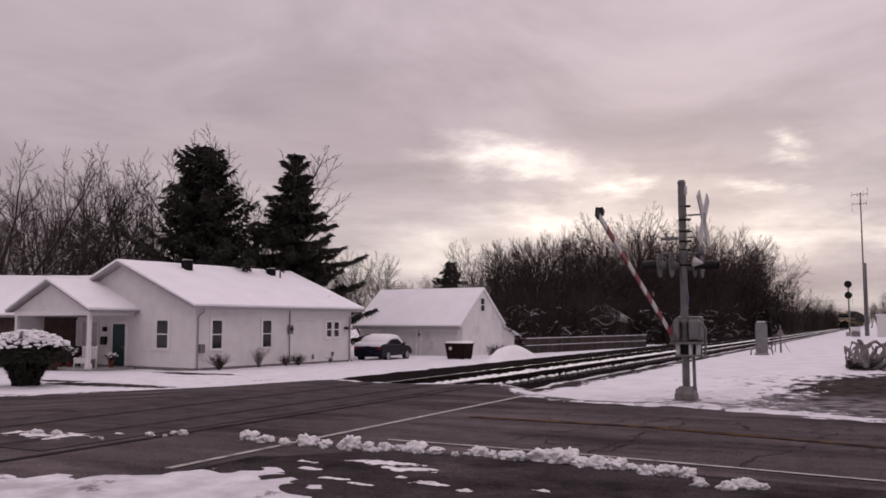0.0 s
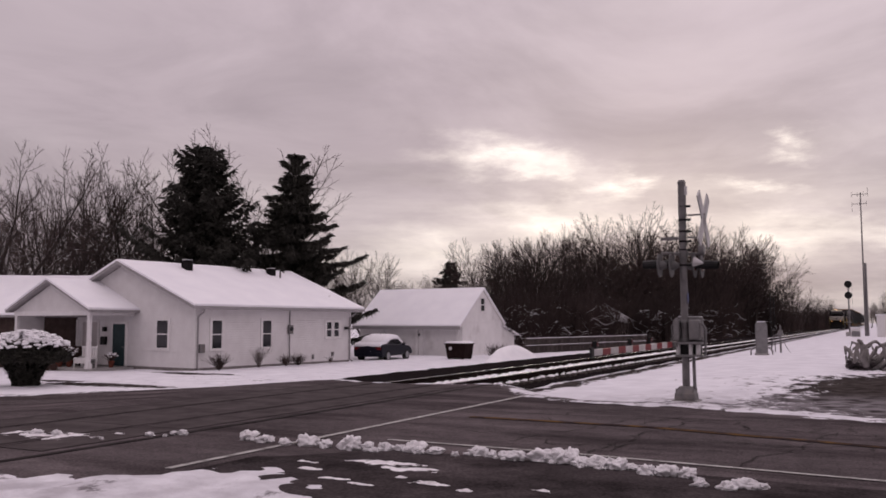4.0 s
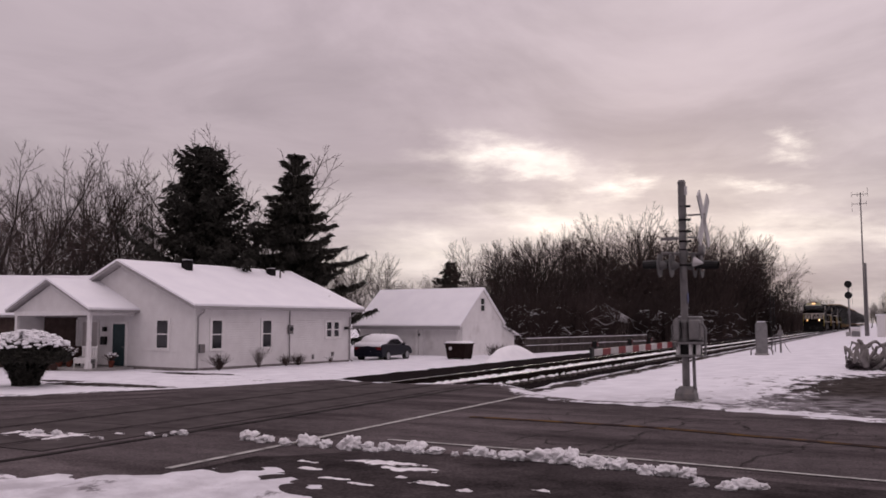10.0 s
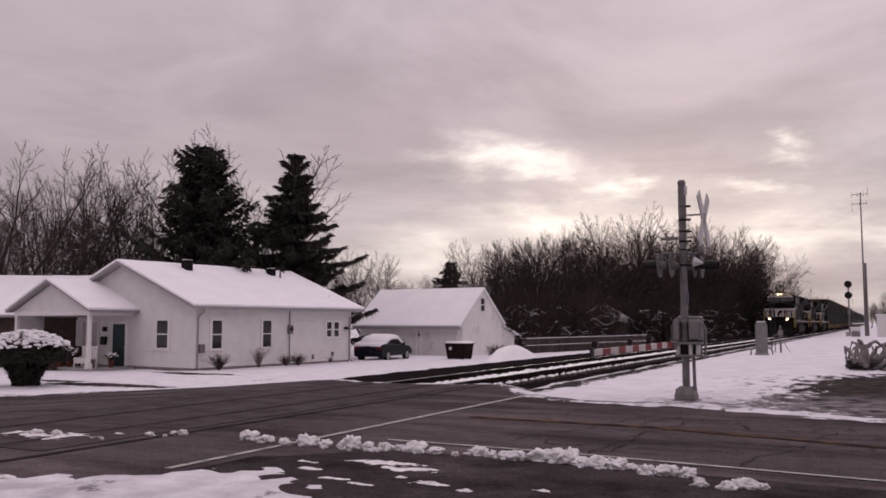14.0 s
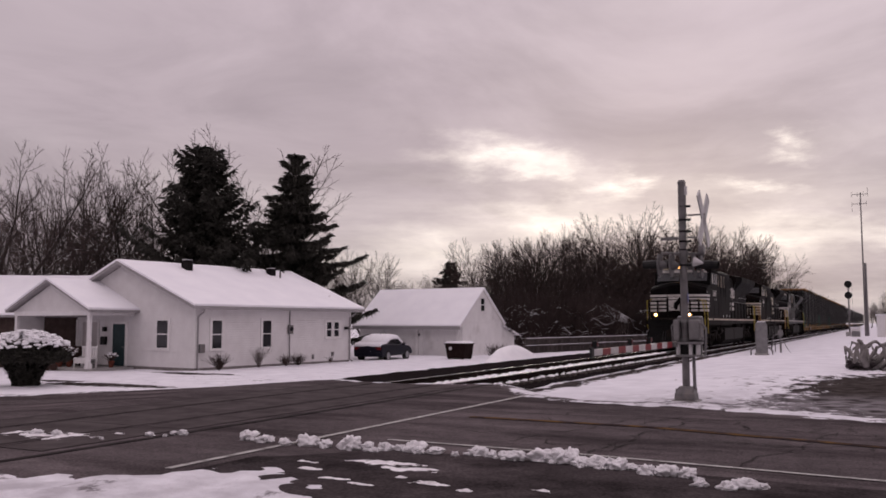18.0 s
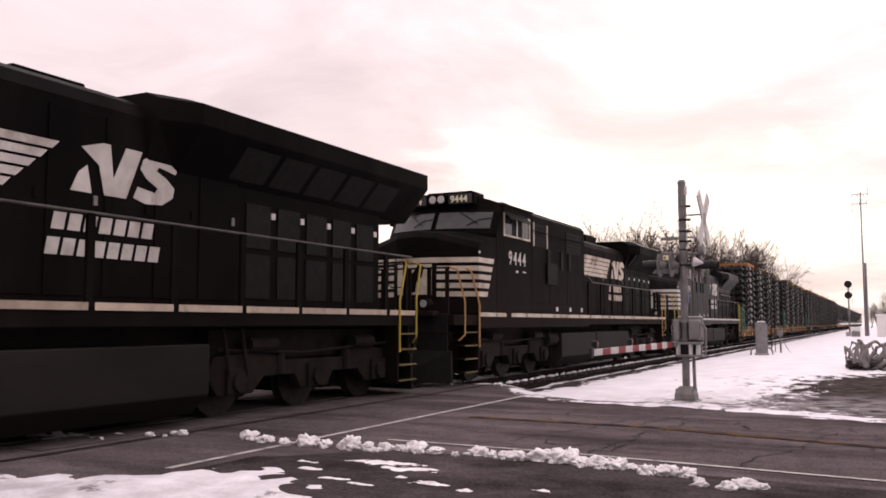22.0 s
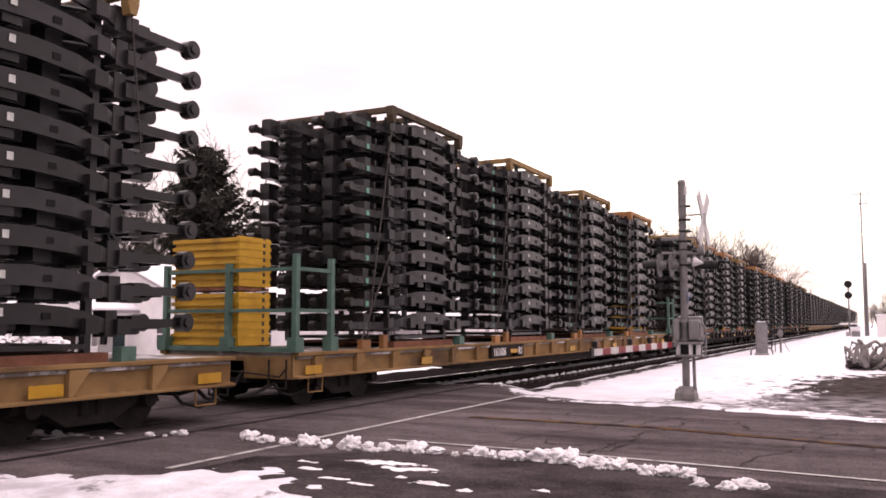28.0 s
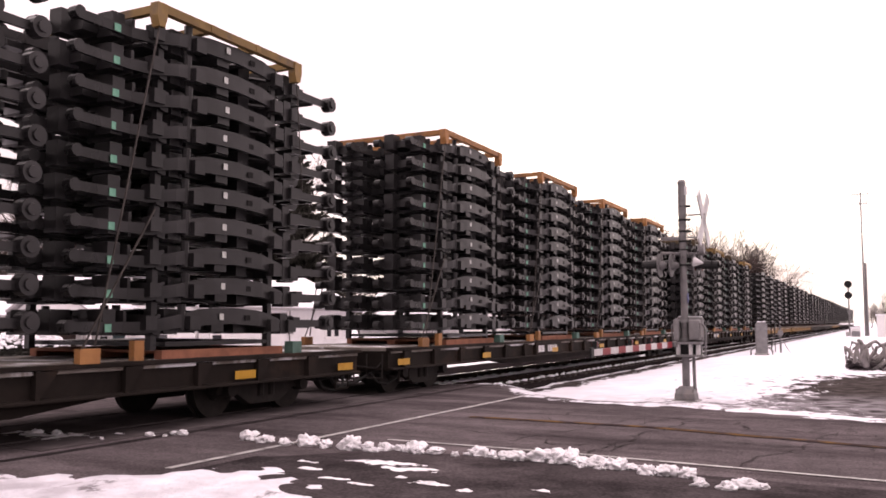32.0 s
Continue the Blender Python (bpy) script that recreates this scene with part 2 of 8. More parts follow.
ALLOY = surface("alloy_wheel", (0.30, 0.30, 0.31), (0.42, 0.42, 0.43), scale=6.0, rough=0.35, metal=0.8)
TAIL_RED = surface("tail_lamp_red", (0.10, 0.008, 0.010), (0.16, 0.012, 0.014), scale=4.0, rough=0.2)
BIN_BROWN = surface("brown_bin_plastic", (0.013, 0.0075, 0.0070), (0.022, 0.013, 0.012), scale=4.0, rough=0.7, spec=0.04)
SHINGLE = surface("grey_shingles", (0.12, 0.11, 0.115), (0.22, 0.205, 0.21), scale=8.0, rough=0.9, stain=(0.8, 0.79, 0.82), sscale=1.5, samount=(0.45, 0.55))
TAN_WALL = surface("tan_house_wall", (0.22, 0.19, 0.18), (0.30, 0.265, 0.25), scale=2.0, rough=0.8)
SHRUB_SNOW = surface("snow_on_shrub", (0.80, 0.79, 0.82), (0.88, 0.87, 0.90), scale=8.0, rough=0.8, spec=0.2)
CONCRETE = surface("concrete", (0.24, 0.23, 0.225), (0.36, 0.345, 0.335), scale=4.0, rough=0.9, bump=0.006)
DUSTED = surface("snow_dusted_ballast", (0.035, 0.031, 0.032), (0.10, 0.093, 0.095), scale=9.0, rough=0.9, bump=0.03, bscale=16, stain=(0.72, 0.71, 0.74), sscale=7.0, samount=(0.60, 0.66))
DEADWOOD = surface("grey_deadwood", (0.13, 0.118, 0.115), (0.26, 0.242, 0.235), scale=6.0, rough=0.9, bump=0.01, stain=(0.70, 0.69, 0.72), sscale=2.5, samount=(0.66, 0.74))


# ================= mesh tools =================
class Shape:
    """Collects vertices and faces of one mesh."""

    def __init__(self):
        self.v, self.f = [], []

    def add(self, verts, faces):
        n = len(self.v)
        self.v.extend(tuple(p) for p in verts)
        self.f.extend(tuple(i + n for i in f) for f in faces)
        return self

    def box(self, x0, x1, y0, y1, z0, z1):
        p = [(x, y, z) for z in (z0, z1) for y in (y0, y1) for x in (x0, x1)]
        return self.add(p, [(0, 2, 3, 1), (4, 5, 7, 6), (0, 1, 5, 4), (2, 6, 7, 3), (0, 4, 6, 2), (1, 3, 7, 5)])

    def slab(self, ring, axis, a, b):
        """A closed outline of (u, w) pairs drawn out along an axis from a to b."""
        put = {"x": lambda u, w, s: (s, u, w), "y": lambda u, w, s: (u, s, w), "z": lambda u, w, s: (u, w, s)}[axis]
        n = len(ring)
        verts = [put(u, w, s) for s in (a, b) for u, w in ring]
        return self.add(verts, [tuple(range(n))[::-1], tuple(range(n, 2 * n))] + [(i, (i + 1) % n, n + (i + 1) % n, n + i) for i in range(n)])

    def loft(self, rings, caps=True):
        """Rings of equal length joined one to the next."""
        n = len(rings[0])
        verts = [p for r in rings for p in r]
        faces = [(k * n + i, k * n + (i + 1) % n, (k + 1) * n + (i + 1) % n, (k + 1) * n + i) for k in range(len(rings) - 1) for i in range(n)]
        if caps:
            faces += [tuple(range(n))[::-1], tuple(range((len(rings) - 1) * n, len(rings) * n))]
        return self.add(verts, faces)

    def tube(self, p, q, r0, r1=None, n=6):
        p, q = Vector(p), Vector(q)
        r1 = r0 if r1 is None else r1
        d = (q - p).normalized()
        a = d.orthogonal().normalized()
        b = d.cross(a)
        ring = lambda c, r: [c + (a * math.cos(2 * math.pi * i / n) + b * math.sin(2 * math.pi * i / n)) * r for i in range(n)]
        return self.loft([ring(p, r0), ring(q, r1)])

    def pipe(self, pts, r, n=6):
        for p, q in zip(pts, pts[1:]):
            self.tube(p, q, r, r, n)
        return self

    def disc(self, c, axis, r, thick, n=20, hole=0.0):
        d = {"x": Vector((1, 0, 0)), "y": Vector((0, 1, 0)), "z": Vector((0, 0, 1))}[axis]
        c = Vector(c)
        return self.tube(c - d * thick / 2, c + d * thick / 2, r, r, n)

    def mesh(self, name, material, smooth=False):
        me = bpy.data.meshes.new(name)
        me.from_pydata(self.v, [], self.f)
        me.materials.append(material)
        if smooth:
            me.polygons.foreach_set("use_smooth", [True] * len(me.polygons))
        bm = bmesh.new()
        bm.from_mesh(me)
        bmesh.ops.recalc_face_normals(bm, faces=bm.faces)
        bm.to_mesh(me)
        bm.free()
        me.update()
        return me


def part(name, shape, material, parent, label="", smooth=False, bevel=0.0):
    """One mesh object under a thing or a part; a Shape or ready mesh data."""
    me = shape.mesh(name, material, smooth) if isinstance(shape, Shape) else shape
    ob = new(name, me)
    ob.parent = parent
    if label:
        ob["label"] = label
    if bevel:
        b = ob.modifiers.new("edge", "BEVEL")
        b.width, b.segments, b.limit_method = bevel, 2, "ANGLE"
    return ob


def thing(name, label, category, m=None, group="", kind=""):
    ob = new(name)
    ob.empty_display_size = 0.2
    if m is not None:
        ob.matrix_basis = m
    return tagged(ob, label, category, group, kind)


def solid(name, shape, material, label, category, m=None, group="", kind="", smooth=False, bevel=0.0):
    """A top-level thing that is one mesh."""
    ob = part(name, shape, material, None, "", smooth, bevel)
    if m is not None:
        ob.matrix_basis = m
    return tagged(ob, label, category, group, kind)


def lerp_table(table, x):
    if x <= table[0][0]:
        return table[0][1]
    for (a, u), (b, v) in zip(table, table[1:]):
        if x <= b:
            return u + (v - u) * (x - a) / (b - a)
    return table[-1][1]


def smooth(a, b, x):
    t = min(1.0, max(0.0, (x - a) / (b - a)))
    return t * t * (3 - 2 * t)


# ================= ground, road and track =================
TRACK_X = -9.88
LAND = [(-60, -1.0), (-27, -0.78), (-18, -0.76), (-14.4, -0.64), (-13.0, -0.60), (-12.3, -0.62), (-8.45, -0.62), (-8.05, -0.27), (-7.6, -0.25), (-5.6, -0.20), (-3, -0.10), (5, -0.10)]
ROADWAY = [(-60, -0.95), (-30, -0.72), (-22, -0.58), (-16, -0.30), (-12.3, 0.0), (30, 0.0)]
EDGE_FAR = [(-60, 13.0), (-30, 13.2), (-24, 14.0), (-20, 15.4), (-17.6, 17.2), (-15.6, 18.6), (-13.4, 18.8), (-11.9, 18.0), (-10.1, 17.7), (-8.2, 18.6), (-7.4, 17.4), (-6.4, 15.8), (-5.0, 14.85), (-3.1, 14.85), (-1.7, 14.35), (0, 13.75), (6, 13.2), (60, 12.0)]
EDGE_NEAR = [(-60, 4.0), (-12, 5.0), (-7.5, 5.65), (-6.2, 6.05), (-5.5, 6.95), (-4.9, 6.55), (-4.2, 6.1), (-3.6, 5.2), (-2.4, 2.0), (3, 0.8), (60, 0.5)]


def ragged(table, amp, f):
    return lambda x: lerp_table(table, x) + (amp * (noise.noise((x * f, 2.0, 0)) + 0.6 * noise.noise((x * f * 3.1, 7.0, 0))) if abs(x) < 30 else 0)


near_edge = ragged(EDGE_NEAR, 0.20, 1.3)
far_edge = ragged(EDGE_FAR, 0.20, 1.5)


def land(x, y):
    lo, hi = lerp_table(EDGE_NEAR, x), lerp_table(EDGE_FAR, x)
    away = max(lo - y, y - hi, 0.0)
    z0, z1 = lerp_table(ROADWAY, x), lerp_table(LAND, x)
    if y < lo:
        z1 = max(z1, -0.10) if x > -8 else z1
    t = smooth(0.0, 4.0 if x < -12 else 2.2, away)
    return z0 + (z1 - z0) * t


def grid_axis(spans):
    out = []
    for a, b, step in spans:
        k = max(1, round((b - a) / step))
        out += [a + (b - a) * i / k for i in range(k)]
    return out + [spans[-1][1]]


def ground_sheet():
    xs = grid_axis([(-2500, -400, 700), (-400, -80, 80), (-80, -32, 4), (-32, -14, 0.5), (-14, 1, 0.11), (1, 12, 1.5), (12, 60, 8), (60, 400, 85), (400, 2500, 700)])
    ys = grid_axis([(-400, -40, 120), (-40, 0, 8), (0, 4, 1), (4, 8.2, 0.09), (8.2, 13, 0.4), (13, 20, 0.10), (20, 24, 0.3), (24, 62, 1.0), (62, 140, 6), (140, 400, 40), (400, 3500, 700)])
    s = Shape()
    nx = len(xs)
    verts = []
    for y in ys:
        for x in xs:
            z = land(x, y)
            lo, hi = near_edge(x), far_edge(x)
            inside = min(y - lo, hi - y)
            z -= 0.10 * smooth(0.0, 0.35, inside)
            if abs(inside) < 1.4 and abs(x) < 30:
                # thin, broken cover along the edge of the pavement
                k = math.exp(-(inside / 0.5) ** 2)
                z += (0.06 if y < 9 else 0.04) * k * (noise.noise((x * 2.6, y * 4.0, 1.0)) + 0.55 * noise.noise((x * 5.0, y * 6.5, 5.0)) - (0.12 if y < 9 else 0.35))
            if inside < 0 and abs(x) < 90 and y < 160:
                k = smooth(0, 1.2, -inside)
                z += 0.05 * k * (noise.noise((x * 0.6, y * 0.6, 0.3)) + 0.5 * noise.noise((x * 1.9, y * 1.9, 4.0)))
                z += 0.035 * smooth(0, 0.5, -inside) * (1 if not -12.8 < x < -8.2 else 0)
            verts.append((x, y, z))
    faces = [(j * nx + i, j * nx + i + 1, (j + 1) * nx + i + 1, (j + 1) * nx + i) for j in range(len(ys) - 1) for i in range(nx - 1)]
    s.add(verts, faces)
    return solid("ground", s, SNOW_FIELD, "snow covered winter ground with dirt showing through", "ground", kind="structure", smooth=True)


def snow_field():
    """Snow, with bare dirt and weeds showing where the cover is thin and trampled."""
    m = surface("snow_field", (0.68, 0.67, 0.72), (0.81, 0.80, 0.85), scale=1.2, rough=0.8, bump=0.09, bscale=5.5, spec=0.0)
    nt = m.node_tree
    L = nt.links.new
    b = nt.nodes["Principled BSDF"]
    old = b.inputs["Base Color"].links[0].from_socket
    tc = nt.nodes.new("ShaderNodeTexCoord")

    def patch(x, y, rx, ry, power):
        mp = nt.nodes.new("ShaderNodeMapping")
        mp.vector_type = "TEXTURE"
        mp.inputs["Location"].default_value, mp.inputs["Scale"].default_value = (x, y, 0), (rx, ry, 1000)
        L(tc.outputs["Object"], mp.inputs[0])
        g = nt.nodes.new("ShaderNodeTexGradient")
        g.gradient_type = "SPHERICAL"
        L(mp.outputs[0], g.inputs[0])
        k = nt.nodes.new("ShaderNodeMath")
        k.operation = "MULTIPLY"
        k.inputs[1].default_value = power
        L(g.outputs["Fac"], k.inputs[0])
        return k.outputs[0]

    def total(a, c, op="ADD"):
        k = nt.nodes.new("ShaderNodeMath")
        k.operation = op
        L(a, k.inputs[0])
        L(c, k.inputs[1])
        return k.outputs[0]

    spots = [patch(1.1, 22.0, 4.4, 9.6, 0.78), patch(1.8, 18.0, 6.0, 5.6, 0.74), patch(-1.6, 15.6, 4.0, 1.4, 0.28), patch(-6.0, 16.4, 2.2, 1.6, 0.32), patch(-24.0, 21.6, 5.5, 1.1, 0.55), patch(-26.2, 28.2, 3.2, 0.7, 0.9), patch(-20, 16.6, 5, 2.6, 0.34), patch(-27.5, 22.4, 2.5, 0.7, 0.5), patch(-7.55, 40, 0.75, 300, 0.42), patch(-4.6, 15.5, 3.0, 0.6, 0.45), patch(-6.5, 5.4, 9.0, 2.2, 0.13), patch(-2.5, 16.4, 5.0, 3.4, 0.29), patch(-22, 26, 9.0, 7.0, 0.14), patch(-2.2, 23.0, 5.0, 11.0, 0.17)]
    f = spots[0]
    for sp in spots[1:]:
        f = total(f, sp, "MAXIMUM")
    n = nt.nodes.new("ShaderNodeTexNoise")
    n.inputs["Scale"].default_value, n.inputs["Detail"].default_value, n.inputs["Roughness"].default_value = 3.2, 9, 0.72
    mp = nt.nodes.new("ShaderNodeMapping")
    mp.inputs["Scale"].default_value = (1, 0.55, 1)
    L(tc.outputs["Object"], mp.inputs[0])
    L(mp.outputs[0], n.inputs["Vector"])
    f = total(f, n.outputs[0])
    r = nt.nodes.new("ShaderNodeValToRGB")
    r.color_ramp.elements[0].position, r.color_ramp.elements[1].position = 0.70, 0.78
    L(f, r.inputs[0])
    d = nt.nodes.new("ShaderNodeTexNoise")
    d.inputs["Scale"].default_value, d.inputs["Detail"].default_value = 3.0, 7
    L(tc.outputs["Object"], d.inputs["Vector"])
    dirt = nt.nodes.new("ShaderNodeValToRGB")
    dirt.color_ramp.elements[0].position, dirt.color_ramp.elements[0].color = 0.35, (0.032, 0.027, 0.0262, 1)
    dirt.color_ramp.elements[1].position, dirt.color_ramp.elements[1].color = 0.68, (0.080, 0.069, 0.066, 1)
    L(d.outputs[0], dirt.inputs[0])
    x = nt.nodes.new("ShaderNodeMix")
    x.data_type = "RGBA"
    L(r.outputs[0], x.inputs[0])
    L(old, x.inputs[6])
    L(dirt.outputs[0], x.inputs[7])
    # greyer, mottled snow along the verge by the road
    k = nt.nodes.new("ShaderNodeMath")
    k.operation = "MULTIPLY"
    soft = nt.nodes.new("ShaderNodeValToRGB")
    soft.color_ramp.elements[0].position, soft.color_ramp.elements[1].position = 0.30, 0.62
    L(d.outputs[0], soft.inputs[0])
    L(total(patch(-7.0, 2.6, 16.0, 5.6, 1.25), patch(-2.5, 17.0, 7.0, 3.6, 0.75), "MAXIMUM"), k.inputs[0])
    L(soft.outputs[0], k.inputs[1])
    y = nt.nodes.new("ShaderNodeMix")
    y.data_type = "RGBA"
    L(k.outputs[0], y.inputs[0])
    L(x.outputs[2], y.inputs[6])
    y.inputs[7].default_value = (0.36, 0.34, 0.37, 1)
    L(y.outputs[2], b.inputs["Base Color"])
    return m


SNOW_FIELD = snow_field()


def paved(name, material, xs, lo, hi, n, lift, label):
    s = Shape()
    verts, faces = [], []
    for x in xs:
        a, b = lo(x), hi(x)
        for j in range(n + 1):
            y = a + (b - a) * j / n
            verts.append((x, y, land(x, y) + lift))
    for i in range(len(xs) - 1):
        for j in range(n):
            faces.append((i * (n + 1) + j, (i + 1) * (n + 1) + j, (i + 1) * (n + 1) + j + 1, i * (n + 1) + j + 1))
    s.add(verts, faces)
    return solid(name, s, material, label, "road", kind="structure", smooth=True)


ground_sheet()
road_xs = grid_axis([(-400, -60, 60), (-60, -22, 2), (-22, -14, 0.4), (-14, 3, 0.1), (3, 12, 1), (12, 60, 8), (60, 400, 60)])
paved("road", ASPHALT, road_xs, lambda x: near_edge(x) - 0.6, lambda x: far_edge(x) + 0.6, 36, 0.0, "worn wet grey asphalt road over the crossing")
paved("shoulder", GRAVEL, grid_axis([(-6.0, 3, 0.15), (3, 30, 2)]), lambda x: near_edge(x) - 0.5,
                 lambda x: 8.42 - 0.035 * (x + 3) + 0.10 * noise.noise((x * 0.9, 9, 0)) - 1.1 * smooth(-4.8, -6.0, x), 10, 0.006, "dark wet gravel shoulder beside the road")


def painted(name, material, pts, width, label):
    """A painted stripe that follows the ground."""
    s = Shape()
    line = []
    for (x0, y0), (x1, y1) in zip(pts, pts[1:]):
        k = max(2, int(math.hypot(x1 - x0, y1 - y0) / 0.4))
        line += [(x0 + (x1 - x0) * i / k, y0 + (y1 - y0) * i / k) for i in range(k)]
    line.append(pts[-1])
    for i, (x, y) in enumerate(line):
        a, b = line[max(0, i - 1)], line[min(len(line) - 1, i + 1)]
        d = Vector((b[0] - a[0], b[1] - a[1], 0)).normalized()
        w = width * (0.5 + 0.06 * noise.noise((x * 3, y * 3, 0)))
        n = Vector((-d.y, d.x, 0)) * w
        for q in (Vector((x, y, 0)) - n, Vector((x, y, 0)) + n):
            s.v.append((q.x, q.y, land(q.x, q.y) + 0.010))
    s.f = [(2 * i, 2 * i + 1, 2 * i + 3, 2 * i + 2) for i in range(len(line) - 1)]
    return solid(name, s, material, label, "road marking", kind="structure")


painted("stop_line", WHITE_LINE, [(-6.25, 6.4), (-6.25, 11.0)], 0.09, "worn white stop line before the tracks")
painted("stop_line", WHITE_LINE, [(-6.25, 11.0), (-6.24, 16.4)], 0.10, "worn white stop line before the tracks")
painted("edge_line", WHITE_LINE, [(-5.4, 9.17), (-3.1, 9.11), (0, 8.79), (12, 7.8)], 0.075, "thin worn white edge line of the road")
painted("centre_line", YELLOW_LINE, [(-5.6, 11.93), (-2.9, 11.86), (0, 11.14), (12, 9.2)], 0.17, "faded yellow centre line of the road")

GROOVE = surface("crack_filler", (0.022, 0.0185, 0.0190), (0.046, 0.0395, 0.0405), scale=3.0, rough=0.9, spec=0.03)


def crack_ribbon(pts, width):
    s = Shape()
    for i, (x, y) in enumerate(pts):
        a, b = pts[max(0, i - 1)], pts[min(len(pts) - 1, i + 1)]
        d = Vector((b[0] - a[0], b[1] - a[1], 0)).normalized()
        n = Vector((-d.y, d.x, 0)) * width * (1 + 0.9 * noise.noise((x * 5, y * 5, 0)))
        s.v += [(x - n.x, y - n.y, land(x, y) + 0.009), (x + n.x, y + n.y, land(x, y) + 0.009)]
    s.f = [(2 * i, 2 * i + 1, 2 * i + 3, 2 * i + 2) for i in range(len(pts) - 1)]
    return solid("pavement_crack", s, GROOVE, "dark crack across the worn road surface", "crack", kind="structure")


def cracks():
    """Sealed joints along the crossing and cracks in the lanes."""
    rng = random.Random(5)
    for x, w, lo, hi in ((-8.1, 0.10, 2.0, 18.4), (-11.5, 0.07, 4.8, 17.6)):
        painted("pavement_joint", GROOVE, [(x, lo), (x + 0.03, (lo + hi) / 2), (x, hi)], w, "dark joint between road and crossing surface")
    for x, y, dx, dy, n in ((-4.3, 9.3, 0.10, 0.42, 9), (-2.9, 9.2, 0.05, 0.4, 10), (-1.3, 9.0, 0.12, 0.45, 7), (-5.4, 12.6, 0.45, 0.05, 8), (-4.9, 10.4, 0.4, -0.06, 7), (-3.4, 13.2, 0.4, 0.03, 9), (-13.5, 8.0, 0.1, 0.5, 9), (-15.0, 12.5, 0.5, 0.12, 9), (-18.0, 9.4, 0.6, 0.05, 10), (-2.6, 10.5, 0.4, 0.05, 7), (-1.2, 12.3, 0.35, -0.05, 5)):
        for twig in range(3):
            pts = [(x + (rng.uniform(0, n) * dx if twig else 0), y + (rng.uniform(0, n) * dy if twig else 0))]
            ddx, ddy = (dx, dy) if twig == 0 else (rng.choice((-1, 1)) * dy * 0.8, rng.choice((-1, 1)) * dx * 0.8)
            for _ in range(n * 3 if twig == 0 else n):
                pts.append((pts[-1][0] + ddx / 3 + rng.gauss(0, 0.05), pts[-1][1] + ddy / 3 + rng.gauss(0, 0.05)))
            crack_ribbon(pts, rng.uniform(0.006, 0.014))


cracks()


def clump_mesh(name, seed, size, material):
    """A broken lump of plowed snow."""
    bm = bmesh.new()
    bmesh.ops.create_icosphere(bm, subdivisions=4, radius=size)
    off = Vector((seed * 3.1, seed * 1.7, seed * 0.9))
    for v in bm.verts:
        n = v.co.normalized()
        d = 0.55 * noise.noise(n * 1.3 + off) + 0.42 * noise.noise(n * 3.1 + off) + 0.24 * noise.noise(n * 7.0 + off)
        v.co = Vector((n.x * 1.35, n.y, n.z * 0.8)) * size * (0.95 + d)
        v.co.z = max(v.co.z + size * 0.25, -0.02)
    me = bpy.data.meshes.new(name)
    bm.to_mesh(me)
    bm.free()
    me.materials.append(material)
    me.polygons.foreach_set("use_smooth", [True] * len(me.polygons))
    return me


RIDGE = [(-6.95, 8.45, 1.2), (-6.63, 8.38, 1.0), (-6.25, 8.26, 0.8), (-6.01, 8.38, 1.2), (-5.73, 8.31, 0.8), (-5.4, 8.33, 1.3), (-5.18, 8.35, 0.9), (-4.99, 8.4, 0.8), (-4.64, 8.48, 1.2), (-4.39, 8.47, 0.9), (-3.93, 8.55, 1.0), (-3.75, 8.5, 0.6), (-3.45, 8.42, 1.1), (-3.16, 8.55, 1.5), (-3.0, 8.45, 1.3), (-2.74, 8.47, 0.9), (-2.54, 8.38, 1.1), (-2.37, 8.39, 1.1), (-2.21, 8.4, 0.7), (-2.0, 8.3, 0.7), (-1.85, 8.24, 1.1), (-1.66, 8.23, 0.9), (-1.46, 7.81, 0.6), (-1.22, 7.76, 0.7), (-1.08, 7.92, 1.0), (-0.97, 7.95, 0.6), (-9.62, 7.55, 0.8), (-9.30, 7.62, 0.7), (-8.26, 8.14, 0.55), (-7.96, 8.41, 0.55), (-8.5, 7.6, 0.3)]
clump_meshes = [clump_mesh("snow_clump", 11 + i, 0.10, DIRTY_SNOW) for i in range(8)]
clump_rng = random.Random(8)
for i, (x, y, k) in enumerate(RIDGE):
    for j in range(clump_rng.choice((1, 2, 3))):
        q = 0.82 * k * (1.0 if j == 0 else clump_rng.uniform(0.35, 0.8))
        dx, dy = (0, 0) if j == 0 else (clump_rng.gauss(0, 0.13), clump_rng.gauss(0, 0.07))
        ob = new("snow_clump", clump_meshes[(i + 3 * j) % 8])
        ob.matrix_basis = pose(x + dx, y + dy, land(x, y) + 0.008, 0, 0, clump_rng.uniform(0, 360)) @ Matrix.Diagonal((q, q, q * clump_rng.uniform(0.8, 1.2), 1))
        tagged(ob, "lumpy clump of plowed snow on the road edge", "snow", "snow clumps along the road edge")


